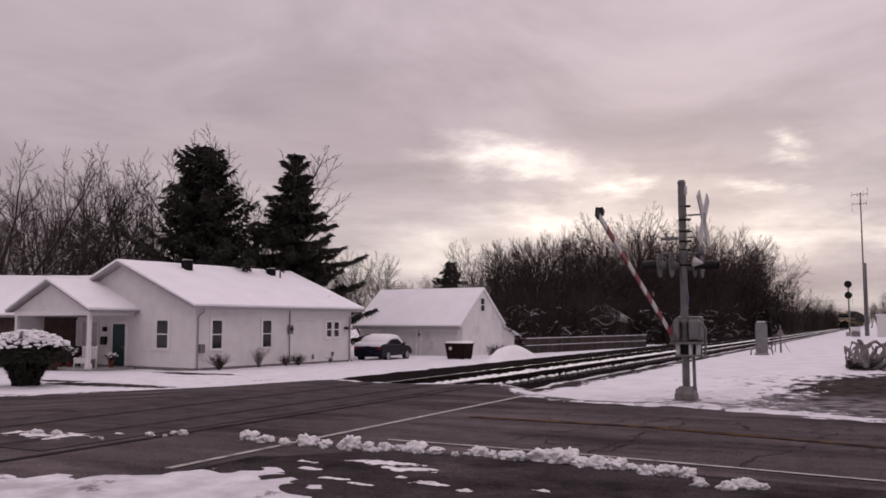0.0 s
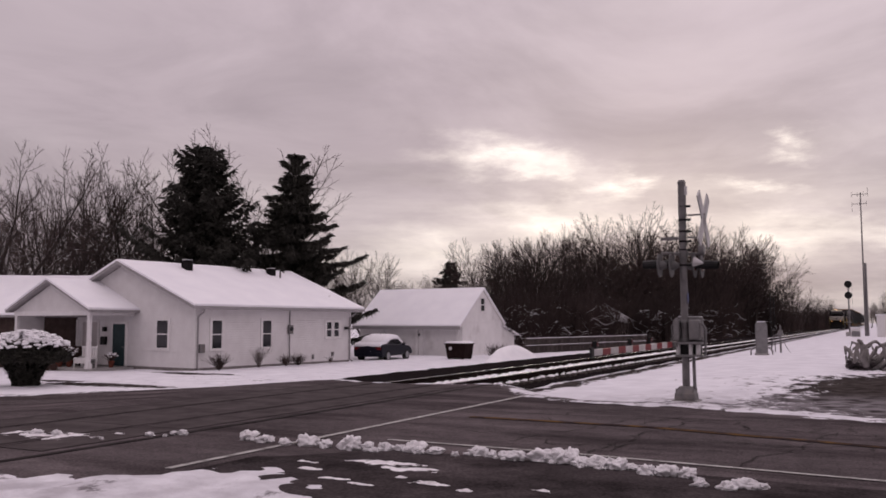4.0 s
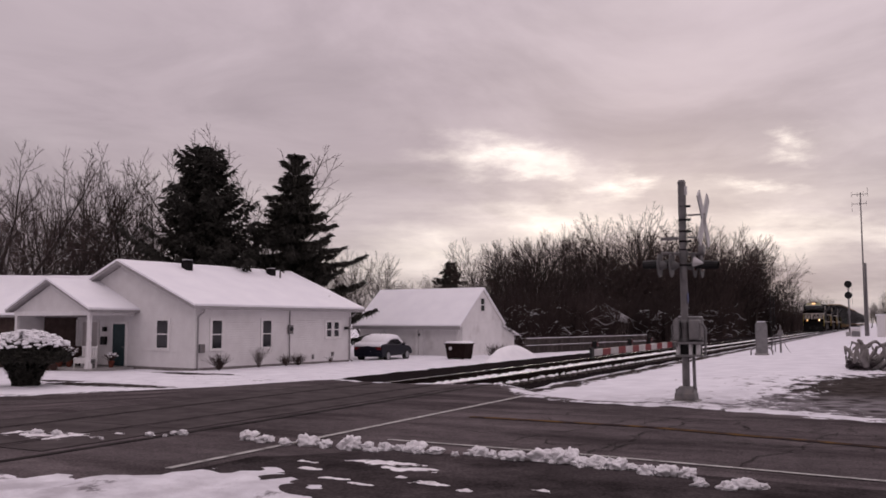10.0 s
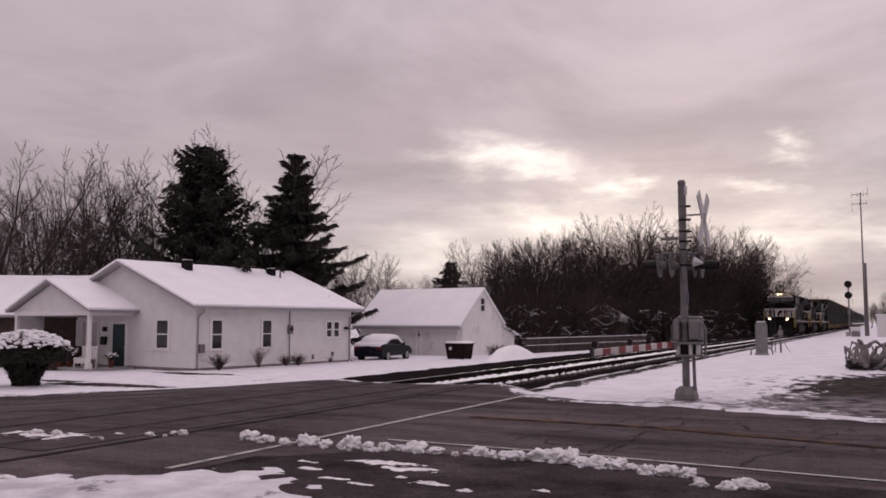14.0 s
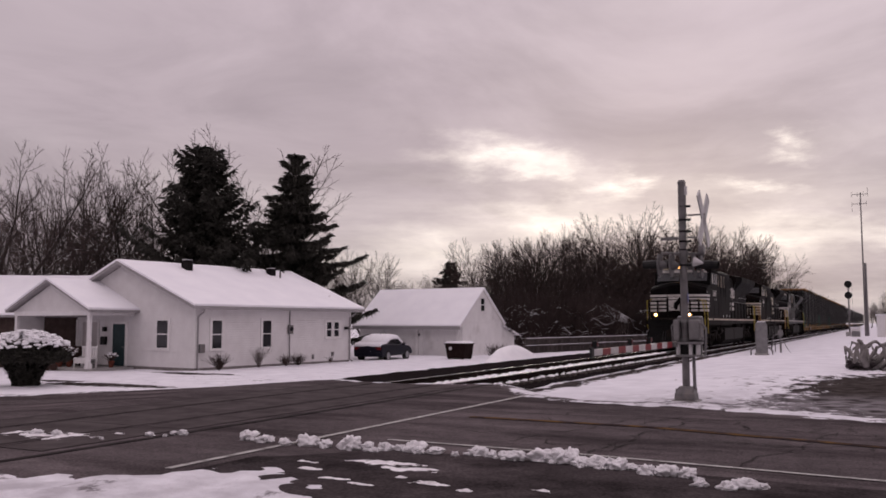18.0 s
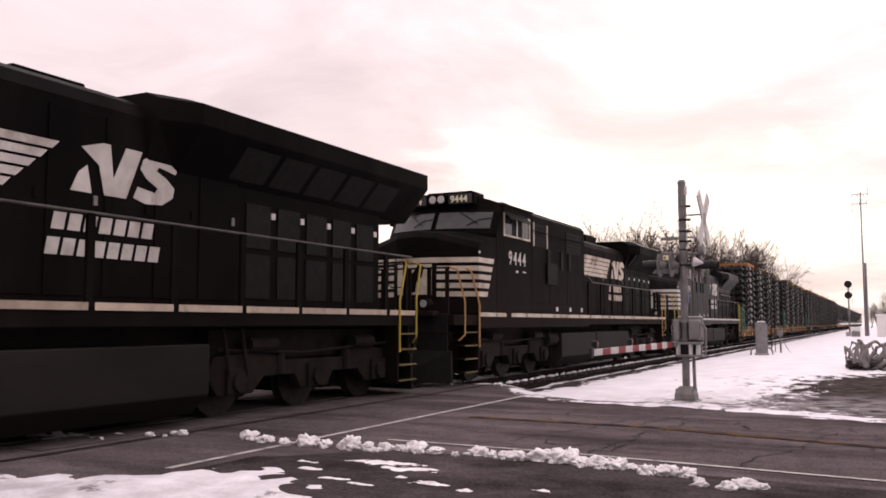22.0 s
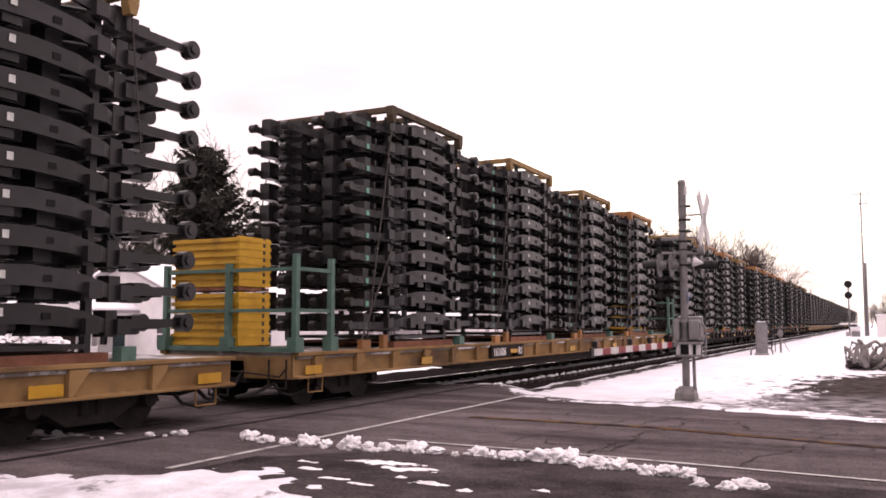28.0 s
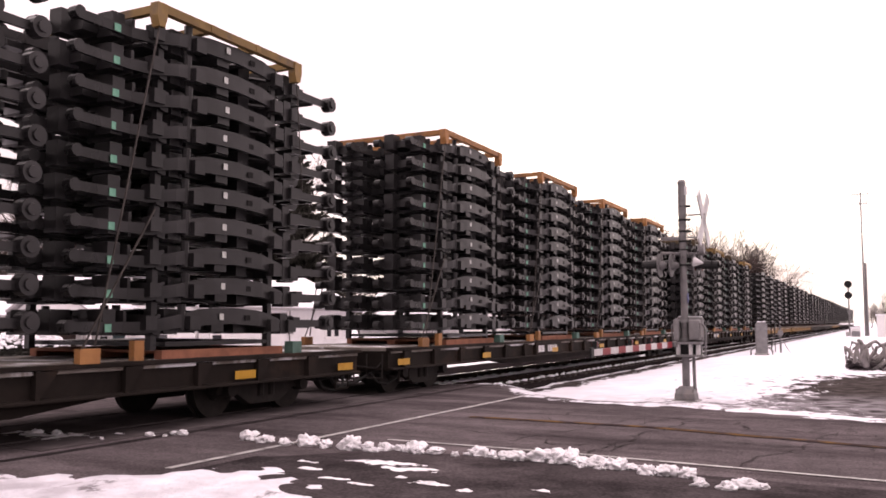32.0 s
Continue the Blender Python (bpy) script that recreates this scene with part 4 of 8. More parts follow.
def garage():
    g = thing("garage", "detached white two-door garage with a snow-covered gable roof", "garage", pose(-24.41, 50.86, 0, 0, 0, -5.9))
    W, D, z0, ze, zr = 8.4, 5.3, -0.9, 1.45, 3.6
    # the ridge runs across the doors
    body = Shape().slab([(0, z0), (D, z0), (D, ze), (D / 2, zr), (0, ze)], "x", -W, 0)
    part("wall", body, GARAGE_WALL, g, "white painted wall with faint stains")
    r = Shape()
    for e in (-0.45, D + 0.3):
        k = (zr - ze) / (D / 2)
        ez = ze - k * (0.45 if e < 0 else 0.3)
        r.slab([(e, ez), (D / 2, zr), (D / 2, zr + 0.12), (e, ez + 0.12)], "x", -W - 0.25, 0.12)
    roof = part("roof", r, WHITE_TRIM, g)
    s = Shape()
    k = (zr - ze) / (D / 2)
    ring = [(-0.47, ze - k * 0.45 + 0.125), (-0.47, ze - k * 0.45 + 0.20), (D / 2, zr + 0.22), (D + 0.32, ze - k * 0.3 + 0.20), (D + 0.32, ze - k * 0.3 + 0.125), (D / 2, zr + 0.125)]
    s.slab(ring, "x", -W - 0.27, 0.14)
    part("snow_cover", s, ROOF_SNOW, roof, "smooth snow covering the roof")
    part("fascia", Shape().box(-W - 0.25, 0.12, -0.48, -0.455, ze - k * 0.45 - 0.10, ze - k * 0.45 + 0.10), GUTTER, g)
    for x0 in (-6.25, -3.05):
        d = part("garage_door", Shape().box(x0, x0 + 2.65, -0.03, 0.03, z0 + 0.05, 1.08), GARAGE_DOOR, g, "white sectional garage door")
        for j in range(4):
            part("door_panel", Shape().box(x0 + 0.04, x0 + 2.61, -0.055, -0.032, z0 + 0.08 + j * 0.5, z0 + 0.54 + j * 0.5), GARAGE_DOOR, d)
        part("door_trim", Shape().box(x0 - 0.16, x0, -0.12, -0.001, z0, 1.24).box(x0 + 2.65, x0 + 2.81, -0.12, -0.001, z0, 1.24).box(x0, x0 + 2.65, -0.12, -0.001, 1.10, 1.24), WHITE_TRIM, d)
        part("hinge_lamp", Shape().box(x0 - 0.35, x0 - 0.28, -0.1, -0.01, 0.55, 0.7), DARK, g)
    w = part("window", Shape().box(-0.03, 0.006, 2.38, 2.88, 2.22, 3.05), DARK, g)
    part("window_frame", Shape().box(0.0, 0.04, 2.28, 2.38, 2.12, 3.15).box(0.0, 0.04, 2.88, 2.98, 2.12, 3.15).box(0.0, 0.04, 2.38, 2.88, 3.05, 3.15).box(0.0, 0.05, 2.38, 2.88, 2.12, 2.22), WHITE_TRIM, w)
    part("pane", Shape().box(0.008, 0.014, 2.4, 2.86, 2.24, 3.03), GLASS, w)
    part("muntin", Shape().box(0.015, 0.03, 2.38, 2.88, 2.61, 2.66), WHITE_TRIM, w)
    part("wall_seam", Shape().box(0.0, 0.012, 0.0, D, ze - 0.03, ze + 0.01), WHITE_TRIM, g)
    # lean-to behind
    part("lean_to", Shape().slab([(D + 0.02, z0), (D + 2.6, z0), (D + 2.6, 0.55), (D + 0.02, 1.35)], "x", -4.0, -0.4), GARAGE_WALL, g)
    part("lean_to_roof", Shape().slab([(D + 0.02, 1.37), (D + 3.0, 0.50), (D + 3.0, 0.60), (D + 0.02, 1.47)], "x", -4.1, -0.2), SHINGLE, g)
    return g


garage()


# ================= parked car and yard things =================
def parked_car():
    c = thing("car", "dark blue sedan parked in snow, its roof snow-covered", "car", pose(-26.85, 45.05, -0.82, 0, 0, 96))
    # local x: forward, y: left
    side = [(-2.28, 0.42), (-2.30, 0.72), (-2.22, 0.92), (-1.60, 0.98), (-1.0, 0.96), (1.0, 0.92), (1.9, 0.80), (2.25, 0.62), (2.28, 0.35), (-2.2, 0.28)]
    rings = []
    for y, k, dz in ((-0.90, 0.97, 0.0), (-0.84, 1.0, 0.03), (0.0, 1.02, 0.05), (0.84, 1.0, 0.03), (0.90, 0.97, 0.0)):
        rings.append([(x * k, y, z + (dz if z > 0.7 else 0)) for x, z in side])
    body = part("body", Shape().loft(rings), CAR_PAINT, c, "", smooth=False, bevel=0.03)
    cab = [(-1.75, 0.95), (-1.05, 1.33), (-0.35, 1.42), (0.25, 1.38), (1.10, 0.93)]
    rings = [[(x * k + s, y, 0.93 + (z - 0.93) * k) for x, z in cab] for y, k, s in ((-0.78, 0.88, -0.04), (-0.62, 1.0, 0), (0.62, 1.0, 0), (0.78, 0.88, -0.04))]
    part("glasshouse", Shape().loft(rings), GLASS, c, "dark windows", bevel=0.02)
    snow = [(-1.85, 0.96), (-1.08, 1.36), (-0.35, 1.46), (0.28, 1.41), (1.22, 0.95), (1.25, 1.02), (0.3, 1.52), (-0.35, 1.56), (-1.10, 1.47), (-1.9, 1.08)]
    rings = [[(x * k + s, y, 0.93 + (z - 0.93) * (k + dz)) for x, z in snow] for y, k, s, dz in ((-0.84, 0.80, -0.08, -0.14), (-0.78, 0.95, -0.03, 0.0), (-0.5, 1.02, 0, 0.02), (0.5, 1.02, 0, 0.02), (0.78, 0.95, -0.03, 0.0), (0.84, 0.80, -0.08, -0.14))]
    part("snow_cover", Shape().loft(rings), SNOW, c, "snow lying on the roof and rear window", smooth=True)
    part("trunk_snow", Shape().loft([[(x, y, z) for x, z in ((-2.29, 0.86), (-1.6, 1.0), (-1.6, 1.12), (-2.2, 1.09), (-2.31, 0.98))] for y in (-0.84, 0.84)]), SNOW, c, bevel=0.03)
    part("hood_snow", Shape().loft([[(x, y, z) for x, z in ((1.2, 0.93), (2.0, 0.82), (2.0, 0.88), (1.2, 1.0))] for y in (-0.72, 0.72)]), SNOW, c)
    for x in (-1.38, 1.40):
        for y in (-0.82, 0.82):
            w = part("wheel", Shape().disc((x, y, 0.32), "y", 0.32, 0.2, 24), TYRE, c, smooth=False)
            part("rim", Shape().disc((x, y + (0.02 if y > 0 else -0.02), 0.32), "y", 0.21, 0.19, 20), ALLOY, w, "alloy wheel rim")
    for y in (-0.68, 0.68):
        part("tail_lamp", Shape().box(-2.31, -2.2, y - 0.17, y + 0.17, 0.68, 0.84), TAIL_RED, c, "dark red tail lamp", bevel=0.02)
    part("number_plate", Shape().box(-2.325, -2.29, -0.22, 0.22, 0.58, 0.73), WHITE_STRIPE, c)
    part("bumper", Shape().box(-2.34, -2.2, -0.84, 0.84, 0.32, 0.52), CAR_PAINT, c, bevel=0.04)
    for y in (-0.98, 0.98):
        part("door_mirror", Shape().box(0.62, 0.8, y - 0.08, y + 0.08, 0.92, 1.05), CAR_PAINT, c, bevel=0.03)
    return c


parked_car()


def dumpster():
    b = thing("dumpster", "dark brown rubbish cart with snow on its lid", "bin", pose(-22.75, 47.0, -0.82, 0, 0, -8))
    part("body", Shape().loft([[(-0.62, -0.42, 0.12), (0.62, -0.42, 0.12), (0.62, 0.42, 0.12), (-0.62, 0.42, 0.12)], [(-0.72, -0.5, 0.95), (0.72, -0.5, 0.95), (0.72, 0.5, 0.95), (-0.72, 0.5, 0.95)]]), BIN_BROWN, b, bevel=0.03)
    part("lid", Shape().box(-0.76, 0.76, -0.54, 0.54, 0.95, 1.02), BIN_BROWN, b, bevel=0.02)
    part("snow_cover", Shape().loft([[(-0.74, -0.5, 1.02), (0.74, -0.5, 1.02), (0.74, 0.5, 1.02), (-0.74, 0.5, 1.02)], [(-0.62, -0.42, 1.14), (0.66, -0.4, 1.12), (0.6, 0.42, 1.15), (-0.6, 0.4, 1.13)]]), SNOW, b)
    for x in (-0.5, 0.5):
        for y in (-0.35, 0.35):
            part("wheel", Shape().disc((x, y, 0.08), "y", 0.08, 0.06, 12), TYRE, b)
    part("paper_label", Shape().box(-0.42, -0.22, -0.50, -0.475, 0.62, 0.8), WHITE_STRIPE, b)
    return b


dumpster()


def snow_heap(x, y, z, rx, ry, h, seed, rz=0):
    s = Shape()
    n, m = 28, 8
    rings = []
    for j in range(m + 1):
        t = j / m
        r = (1 - t) ** 0.85
        rings.append([(rx * r * math.cos(2 * math.pi * i / n) * (1 + 0.16 * noise.noise((math.cos(6.28 * i / n) + seed, math.sin(6.28 * i / n), t * 2))),
                       ry * r * math.sin(2 * math.pi * i / n), h * math.sin(t * math.pi / 2) * (1 + 0.12 * noise.noise((i * 0.5, t * 3, seed)))) for i in range(n)])
    s.loft(rings)
    return solid("snow_heap", s, SNOW, "shovelled heap of clean snow beside the garage", "snow", pose(x, y, z, 0, 0, rz), smooth=True)


snow_heap(-19.0, 46.2, -0.85, 1.0, 3.7, 0.95, 2)


# ================= trees =================
def conifer(seed, height, radius, tiers, droop, base=0.06, shape=0.72, dense=24, size=1.0):
    """A dark evergreen: whorls of drooping boughs hung with needle sprays."""
    rng = random.Random(seed)
    trunk, green = Shape(), Shape()
    trunk.tube((0, 0, 0), (0, 0, height * 0.97), height * 0.02, 0.02, 8)
    for t in range(tiers):
        f = t / (tiers - 1)
        z = height * (base + (0.985 - base) * f)
        reach = radius * (1 - f) ** shape * rng.uniform(0.70, 1.12) + 0.3
        n = int(9 - 4 * f)
        for i in range(n):
            a = 2 * math.pi * (i + rng.random() * 0.8) / n + t * 1.3
            out = Vector((math.cos(a), math.sin(a), 0))
            ln = reach * rng.uniform(0.62, 1.12) * (1 + 0.85 * noise.noise((math.cos(a) * 1.4, math.sin(a) * 1.4, z * 0.6 + seed)))
            pts, jig = [], rng.uniform(-0.35, 0.35) * (1 - f)
            for k in range(6):
                u = k / 5
                pts.append(out * (ln * u) + Vector((0, 0, z + jig + ln * (0.28 * u * (1 - f * 0.4) - droop * u * u + 0.10 * u ** 4))))
            for k in range(5):
                trunk.tube(pts[k], pts[k + 1], 0.035 * (1 - k / 6), 0.03 * (1 - (k + 1) / 6), 3)
            side = out.cross(Vector((0, 0, 1)))
            m = max(14, int(ln * dense))
            for k in range(m):
                u = (0.10 + 0.92 * (k + rng.random()) / m)
                j = min(4, int(min(u, 0.999) * 5))
                c = pts[j].lerp(pts[j + 1], min(u, 1.0) * 5 - j)
                w = (0.20 + 0.30 * (1 - u)) * (0.5 + 0.5 * min(1.0, ln / 2.0))
                c = c + side * rng.gauss(0, w * 0.6)
                d = (out * rng.uniform(0.2, 1.0) + side * rng.gauss(0, 0.7) + Vector((0, 0, rng.uniform(-0.9, 0.15)))).normalized()
                sp = d.cross(Vector((rng.gauss(0, 1), rng.gauss(0, 1), rng.gauss(0, 1)))).normalized() * rng.uniform(0.05, 0.12) * size
                e = c + d * rng.uniform(0.3, 0.65) * size
                mid = c.lerp(e, 0.45) + Vector((0, 0, 0.03))
                green.add([c, mid + sp, e, mid - sp], [(0, 1, 2, 3)])
    return trunk.mesh("trunk", BARK), green.mesh("crown", NEEDLE)


def spruce(seed, height, radius):
    """An old spruce: wide-set boughs that rise to their tips, with branchlets hanging from them."""
    rng = random.Random(seed)
    trunk, green = Shape(), Shape()
    trunk.tube((0, 0, 0), (0, 0, height * 0.98), height * 0.022, 0.02, 8)

    def spray(c, d, ln, w):
        sp = d.cross(Vector((rng.gauss(0, 1), rng.gauss(0, 1), rng.gauss(0, 1)))).normalized() * w
        mid = c + d * ln * 0.45
        green.add([c, mid + sp, c + d * ln, mid - sp], [(0, 1, 2, 3)])

    tiers = 19
    for t in range(tiers):
        f = t / (tiers - 1)
        z = height * (0.16 + 0.81 * f)
        reach = radius * ((1 - f) ** 0.80 * 0.92 + 0.07)
        for i in range(9 if f < 0.8 else 7):
            a = rng.uniform(0, 6.283)
            out = Vector((math.cos(a), math.sin(a), 0))
            ln = reach * rng.choice((0.6, 0.8, 0.9, 1.0, 1.15)) * rng.uniform(0.85, 1.1)
            rise = 0.45 if f > 0.92 else rng.uniform(-0.22, 0.02)
            pts = [out * (ln * u) + Vector((rng.gauss(0, 0.04), rng.gauss(0, 0.04), z + ln * (rise * u - 0.24 * u * (1 - u) + 0.10 * u ** 3))) for u in [q / 7 for q in range(8)]]
            for q in range(7):
                trunk.tube(pts[q], pts[q + 1], 0.045 * (1 - q / 8), 0.045 * (1 - (q + 1) / 8), 3)
            side = out.cross(Vector((0, 0, 1)))
            for q in range(int(ln * 105) + 40):
                u = rng.uniform(0.12, 1.0)
                j = min(6, int(u * 7))
                c = pts[j].lerp(pts[j + 1], u * 7 - j) + side * rng.gauss(0, 0.24 * (1.1 - u))
                if rng.random() < 0.66:
                    spray(c, Vector((rng.gauss(0, 0.22), rng.gauss(0, 0.22), -1)).normalized(), rng.uniform(0.25, 0.72) * (1.15 - 0.5 * u), rng.uniform(0.03, 0.06))
                else:
                    spray(c, (out * 0.8 + side * rng.gauss(0, 0.6) + Vector((0, 0, rng.uniform(-0.35, 0.25)))).normalized(), rng.uniform(0.26, 0.52), rng.uniform(0.06, 0.12))
    return trunk.mesh("trunk", BARK), green.mesh("crown", NEEDLE)


def plant(kind, meshes, x, y, scale, rz, label, category, group=""):
    t = thing(kind, label, category, pose(x, y, land(x, y) - 0.05, 0, 0, rz), group)
    for me in meshes:
        ob = part(me.name.split(".")[0], me, None, t)
        ob.scale = (scale, scale, scale) if isinstance(scale, (int, float)) else scale
    return t


def bare_tree(seed, stems=1, fan=0.0, clear=0.3, angle=38, reach=0.60, kids=(7, 6, 5, 6), wander=0.10, lift=0.05, r0=0.15, stem=6.0):
    """A bare tree ten metres high: stems, limbs and boughs as tapered tubes that end in many fine pointed twigs; snow on the flatter limbs."""
    rng = random.Random(seed)
    wood, twigs, snow = Shape(), Shape(), Shape()
    levels = len(kids)

    def sweep(target, pts, radii, n):
        first = len(target.v)
        for i, q in enumerate(pts):
            d = (pts[min(len(pts) - 1, i + 1)] - pts[max(0, i - 1)]).normalized()
            e = d.orthogonal().normalized()
            f = d.cross(e)
            if i and n > 3:
                # keep the rings in step so that the tube does not twist
                e = (ref - d * ref.dot(d)).normalized()
                f = d.cross(e)
            ref = e
            for k in range(n):
                w = 6.2832 * k / n
                target.v.append(tuple(q + (e * math.cos(w) + f * math.sin(w)) * radii[i]))
        for i in range(len(pts) - 1):
            for k in range(n):
                a, b = first + i * n + k, first + i * n + (k + 1) % n
                target.f.append((a, b, b + n, a + n))

    def twig(p, d, length, r):
        e = d.orthogonal().normalized()
        f = d.cross(e)
        first = len(twigs.v)
        twigs.v += [tuple(p + e * r), tuple(p - e * r * 0.5 + f * r * 0.87), tuple(p - e * r * 0.5 - f * r * 0.87), tuple(p + d * length)]
        twigs.f += [(first, first + 1, first + 3), (first + 1, first + 2, first + 3), (first + 2, first, first + 3)]

    def limb(p, d, length, r, level):
        if level == levels:
            twig(p, d, length, min(max(r, 0.0105), 0.014))
            return
        steps = (7, 5, 4, 2)[min(level, 3)]
        pts, dirs = [p.copy()], [d.copy()]
        for _ in range(steps):
            d = (d + Vector((rng.gauss(0, wander), rng.gauss(0, wander), rng.gauss(lift * (1 + 0.25 * level), 0.05)))).normalized()
            pts.append(pts[-1] + d * length / steps)
            dirs.append(d)
        radii = [max(r * (1 - 0.74 * i / steps), 0.009) for i in range(steps + 1)]
        sweep(wood if level < 2 else twigs, pts, radii, (7, 5, 3, 3)[min(level, 3)])
        if 0 < level < 3:
            for i in range(steps):
                run = pts[i + 1] - pts[i]
                if abs(run.z) < run.length * 0.6 and rng.random() < 0.16:
                    rise = Vector((0, 0, radii[i] * 0.8))
                    sweep(snow, [pts[i] + rise, pts[i + 1] + rise], [radii[i] * 0.5, radii[i + 1] * 0.45], 4)
        k = kids[level] + rng.choice((-1, 0, 0, 1))
        low = clear if level == 0 else 0.18
        turn = rng.uniform(0, 6.28)
        for i in range(k):
            t = low + (1 - low) * (i + rng.random()) / k
            j = min(steps - 1, int(t * steps))
            at = pts[j].lerp(pts[j + 1], t * steps - j)
            w = turn + 2.4 * i + rng.gauss(0, 0.4)
            th = radians(angle * (1.0, 1.05, 0.95)[min(level, 2)] * rng.uniform(0.7, 1.3) * (1.15 - 0.35 * t))
            e = dirs[j].orthogonal().normalized()
            out = dirs[j] * math.cos(th) + (e * math.cos(w) + dirs[j].cross(e) * math.sin(w)) * math.sin(th)
            here = radii[j] + (radii[j + 1] - radii[j]) * (t * steps - j)
            limb(at, out.normalized(), length * reach * (1.0 if level + 1 < levels else 1.5) * (1.18 - 0.55 * t) * rng.uniform(0.7, 1.2), here * rng.uniform(0.5, 0.72), level + 1)
        limb(pts[-1], d, length * reach * 0.62, radii[-1] * 0.9, level + 1)

    for i in range(stems):
        w = 6.283 * i / stems + rng.random()
        tilt = fan * rng.uniform(0.6, 1.3)
        limb(Vector((math.cos(w), math.sin(w), 0)) * (0.0 if stems == 1 else 0.15), Vector((math.cos(w) * tilt, math.sin(w) * tilt, 1)).normalized(), stem * rng.uniform(0.85, 1.1), r0 * (1.0 if stems == 1 else 0.75), 0)
    k = 10.0 / max(v[2] for v in twigs.v)
    for sh in (wood, twigs, snow):
        sh.v = [(x * k, y * k, max(z * k, 0.0)) for x, y, z in sh.v]
    return wood.mesh("trunk", BARK), twigs.mesh("crown", TWIG), snow.mesh("snow_on_limbs", SHRUB_SNOW)


# bushy many-stemmed trees, tall slender ones with clear trunks, and a spreading one with winding limbs
BUSHY = [bare_tree(511 + i, 6, 0.62, 0.16, 36, 0.48, (9, 6, 6), 0.08, 0.045, 0.10, 6.4) for i in range(3)]
ROUND = [bare_tree(531 + i, 3, 0.40, 0.26, 44, 0.52, (10, 7, 5), 0.10, 0.05, 0.15, 6.2) for i in range(3)]
TALL = [bare_tree(551 + i, 3, 0.22, 0.36, 46, 0.42, (10, 6, 4), 0.09, 0.05, 0.16, 7.6) for i in range(3)]
SPREADING = bare_tree(573, 2, 0.20, 0.36, 48, 0.52, (10, 6, 5), 0.17, 0.04, 0.21, 6.6)

TREES = [(-45.0, 32.3, 13.5), (-52.5, 39.7, 14.0), (-51.0, 40.6, 13.4), (-47.2, 40.2, 14.3), (-50.9, 46.3, 12.5), (-45.5, 43.4, 13.0), (-62.2, 51.5, 16.0), (-71.0, 52.6, 16.4), (-64.0, 56.2, 16.4), (-65.9, 61.0, 15.1), (-55.2, 55.2, 14.3), (-39.5, 48.4, 16.5), (-46.3, 53.8, 17.4), (-46.0, 59.8, 12.5), (-39.6, 63.6, 9.9), (-43.5, 72.9, 9.5), (-44.2, 66.9, 9.9), (-57.3, 105.3, 9.8), (-54.2, 95.8, 8.1), (-57.5, 110.8, 9.7), (-50.6, 108.5, 11.7)]
WOODS = [(-33.7, 77.7, 11.3), (-29.9, 74.0, 11.1), (-30.8, 82.5, 11.4), (-27.6, 80.9, 10.9), (-27.6, 88.5, 13.0), (-26.1, 97.9, 16.5), (-27.0, 93.2, 14.3), (-25.1, 103.0, 15.8), (-23.4, 105.0, 16.4), (-22.3, 113.4, 16.4), (-19.5, 112.6, 15.6), (-17.9, 120.2, 15.4), (-15.8, 126.1, 15.0), (-18.0, 133.7, 15.3), (-15.2, 138.0, 10.2), (-14.9, 152.0, 10.5), (-14.9, 167.0, 10.3), (-14.5, 190.1, 9.5), (-14.3, 219.0, 9.0), (-14.0, 264.4, 9.7), (-1.0, 235.3, 7.9), (0.7, 202.3, 8.9), (-3.0, 290.0, 7.2), (-20.5, 108.0, 14.6), (-18.6, 116.5, 14.8), (-17.2, 122.5, 14.2), (-19.0, 128.0, 15.4), (-16.4, 131.0, 13.4), (-21.5, 119.0, 15.6), (-24.0, 99.0, 13.6)]
HABIT = {0: TALL[0], 1: BUSHY[0], 2: BUSHY[1], 3: TALL[1], 4: TALL[0], 5: TALL[2], 6: ROUND[2], 7: ROUND[1], 8: TALL[0], 9: ROUND[1], 10: TALL[1], 11: TALL[2], 12: SPREADING}
for i, (x, y, h) in enumerate(TREES):
    plant("tree", HABIT[i] if i in HABIT else ROUND[i % 3], x, y, h / 10.0 * (0.9 if i in (8, 9, 10, 12) else 1.0), i * 77 % 360, "tall bare deciduous tree standing behind the house", "tree", "bare trees")
for i, (x, y, h) in enumerate(WOODS):
    plant("tree", (BUSHY[i % 3] if i < 4 else TALL[i % 3] if i in (5, 8, 12) else ROUND[i % 3])[:3 if i < 5 else 2], x, y, h / 10.0, i * 131 % 360, "bare deciduous tree in the wood along the railway", "tree", "trees of the wood by the track")
wood_rng = random.Random(77)
for i in range(44):
    y = 74 + i * 2.4 + wood_rng.uniform(-2, 2)
    x = -17.5 - max(0, 112 - y) * 0.30 - wood_rng.uniform(0.5, 9)
    h = wood_rng.uniform(8.5, 12.5) + (1.5 if y > 95 and y < 135 else 0) - (3.0 if y > 140 else 0)
    plant("tree", (BUSHY[i % 3] if i % 2 else ROUND[i // 2 % 3])[:3 if i % 4 == 0 else 2], x, y, h / 10.0, i * 97 % 360, "bare deciduous tree in the wood along the railway", "tree", "trees of the wood by the track")
plant("conifer_tree", conifer(7, 12.3, 3.4, 40, -0.16, 0.04, 0.50, 66, 0.78), -35.9, 39.3, 1.05, 0, "dense dark green pine rising behind the house", "tree")
plant("conifer_tree", spruce(8, 13.3, 5.0), -33.5, 45.0, 1.0, 40, "dark spruce with ragged boughs hung with branchlets", "tree")
plant("conifer_tree", conifer(9, 10.1, 2.8, 24, 0.2, 0.06, 0.6, 26, 1.3), -48.8, 98.3, 1.0, 0, "small dark conifer in the distance", "tree")


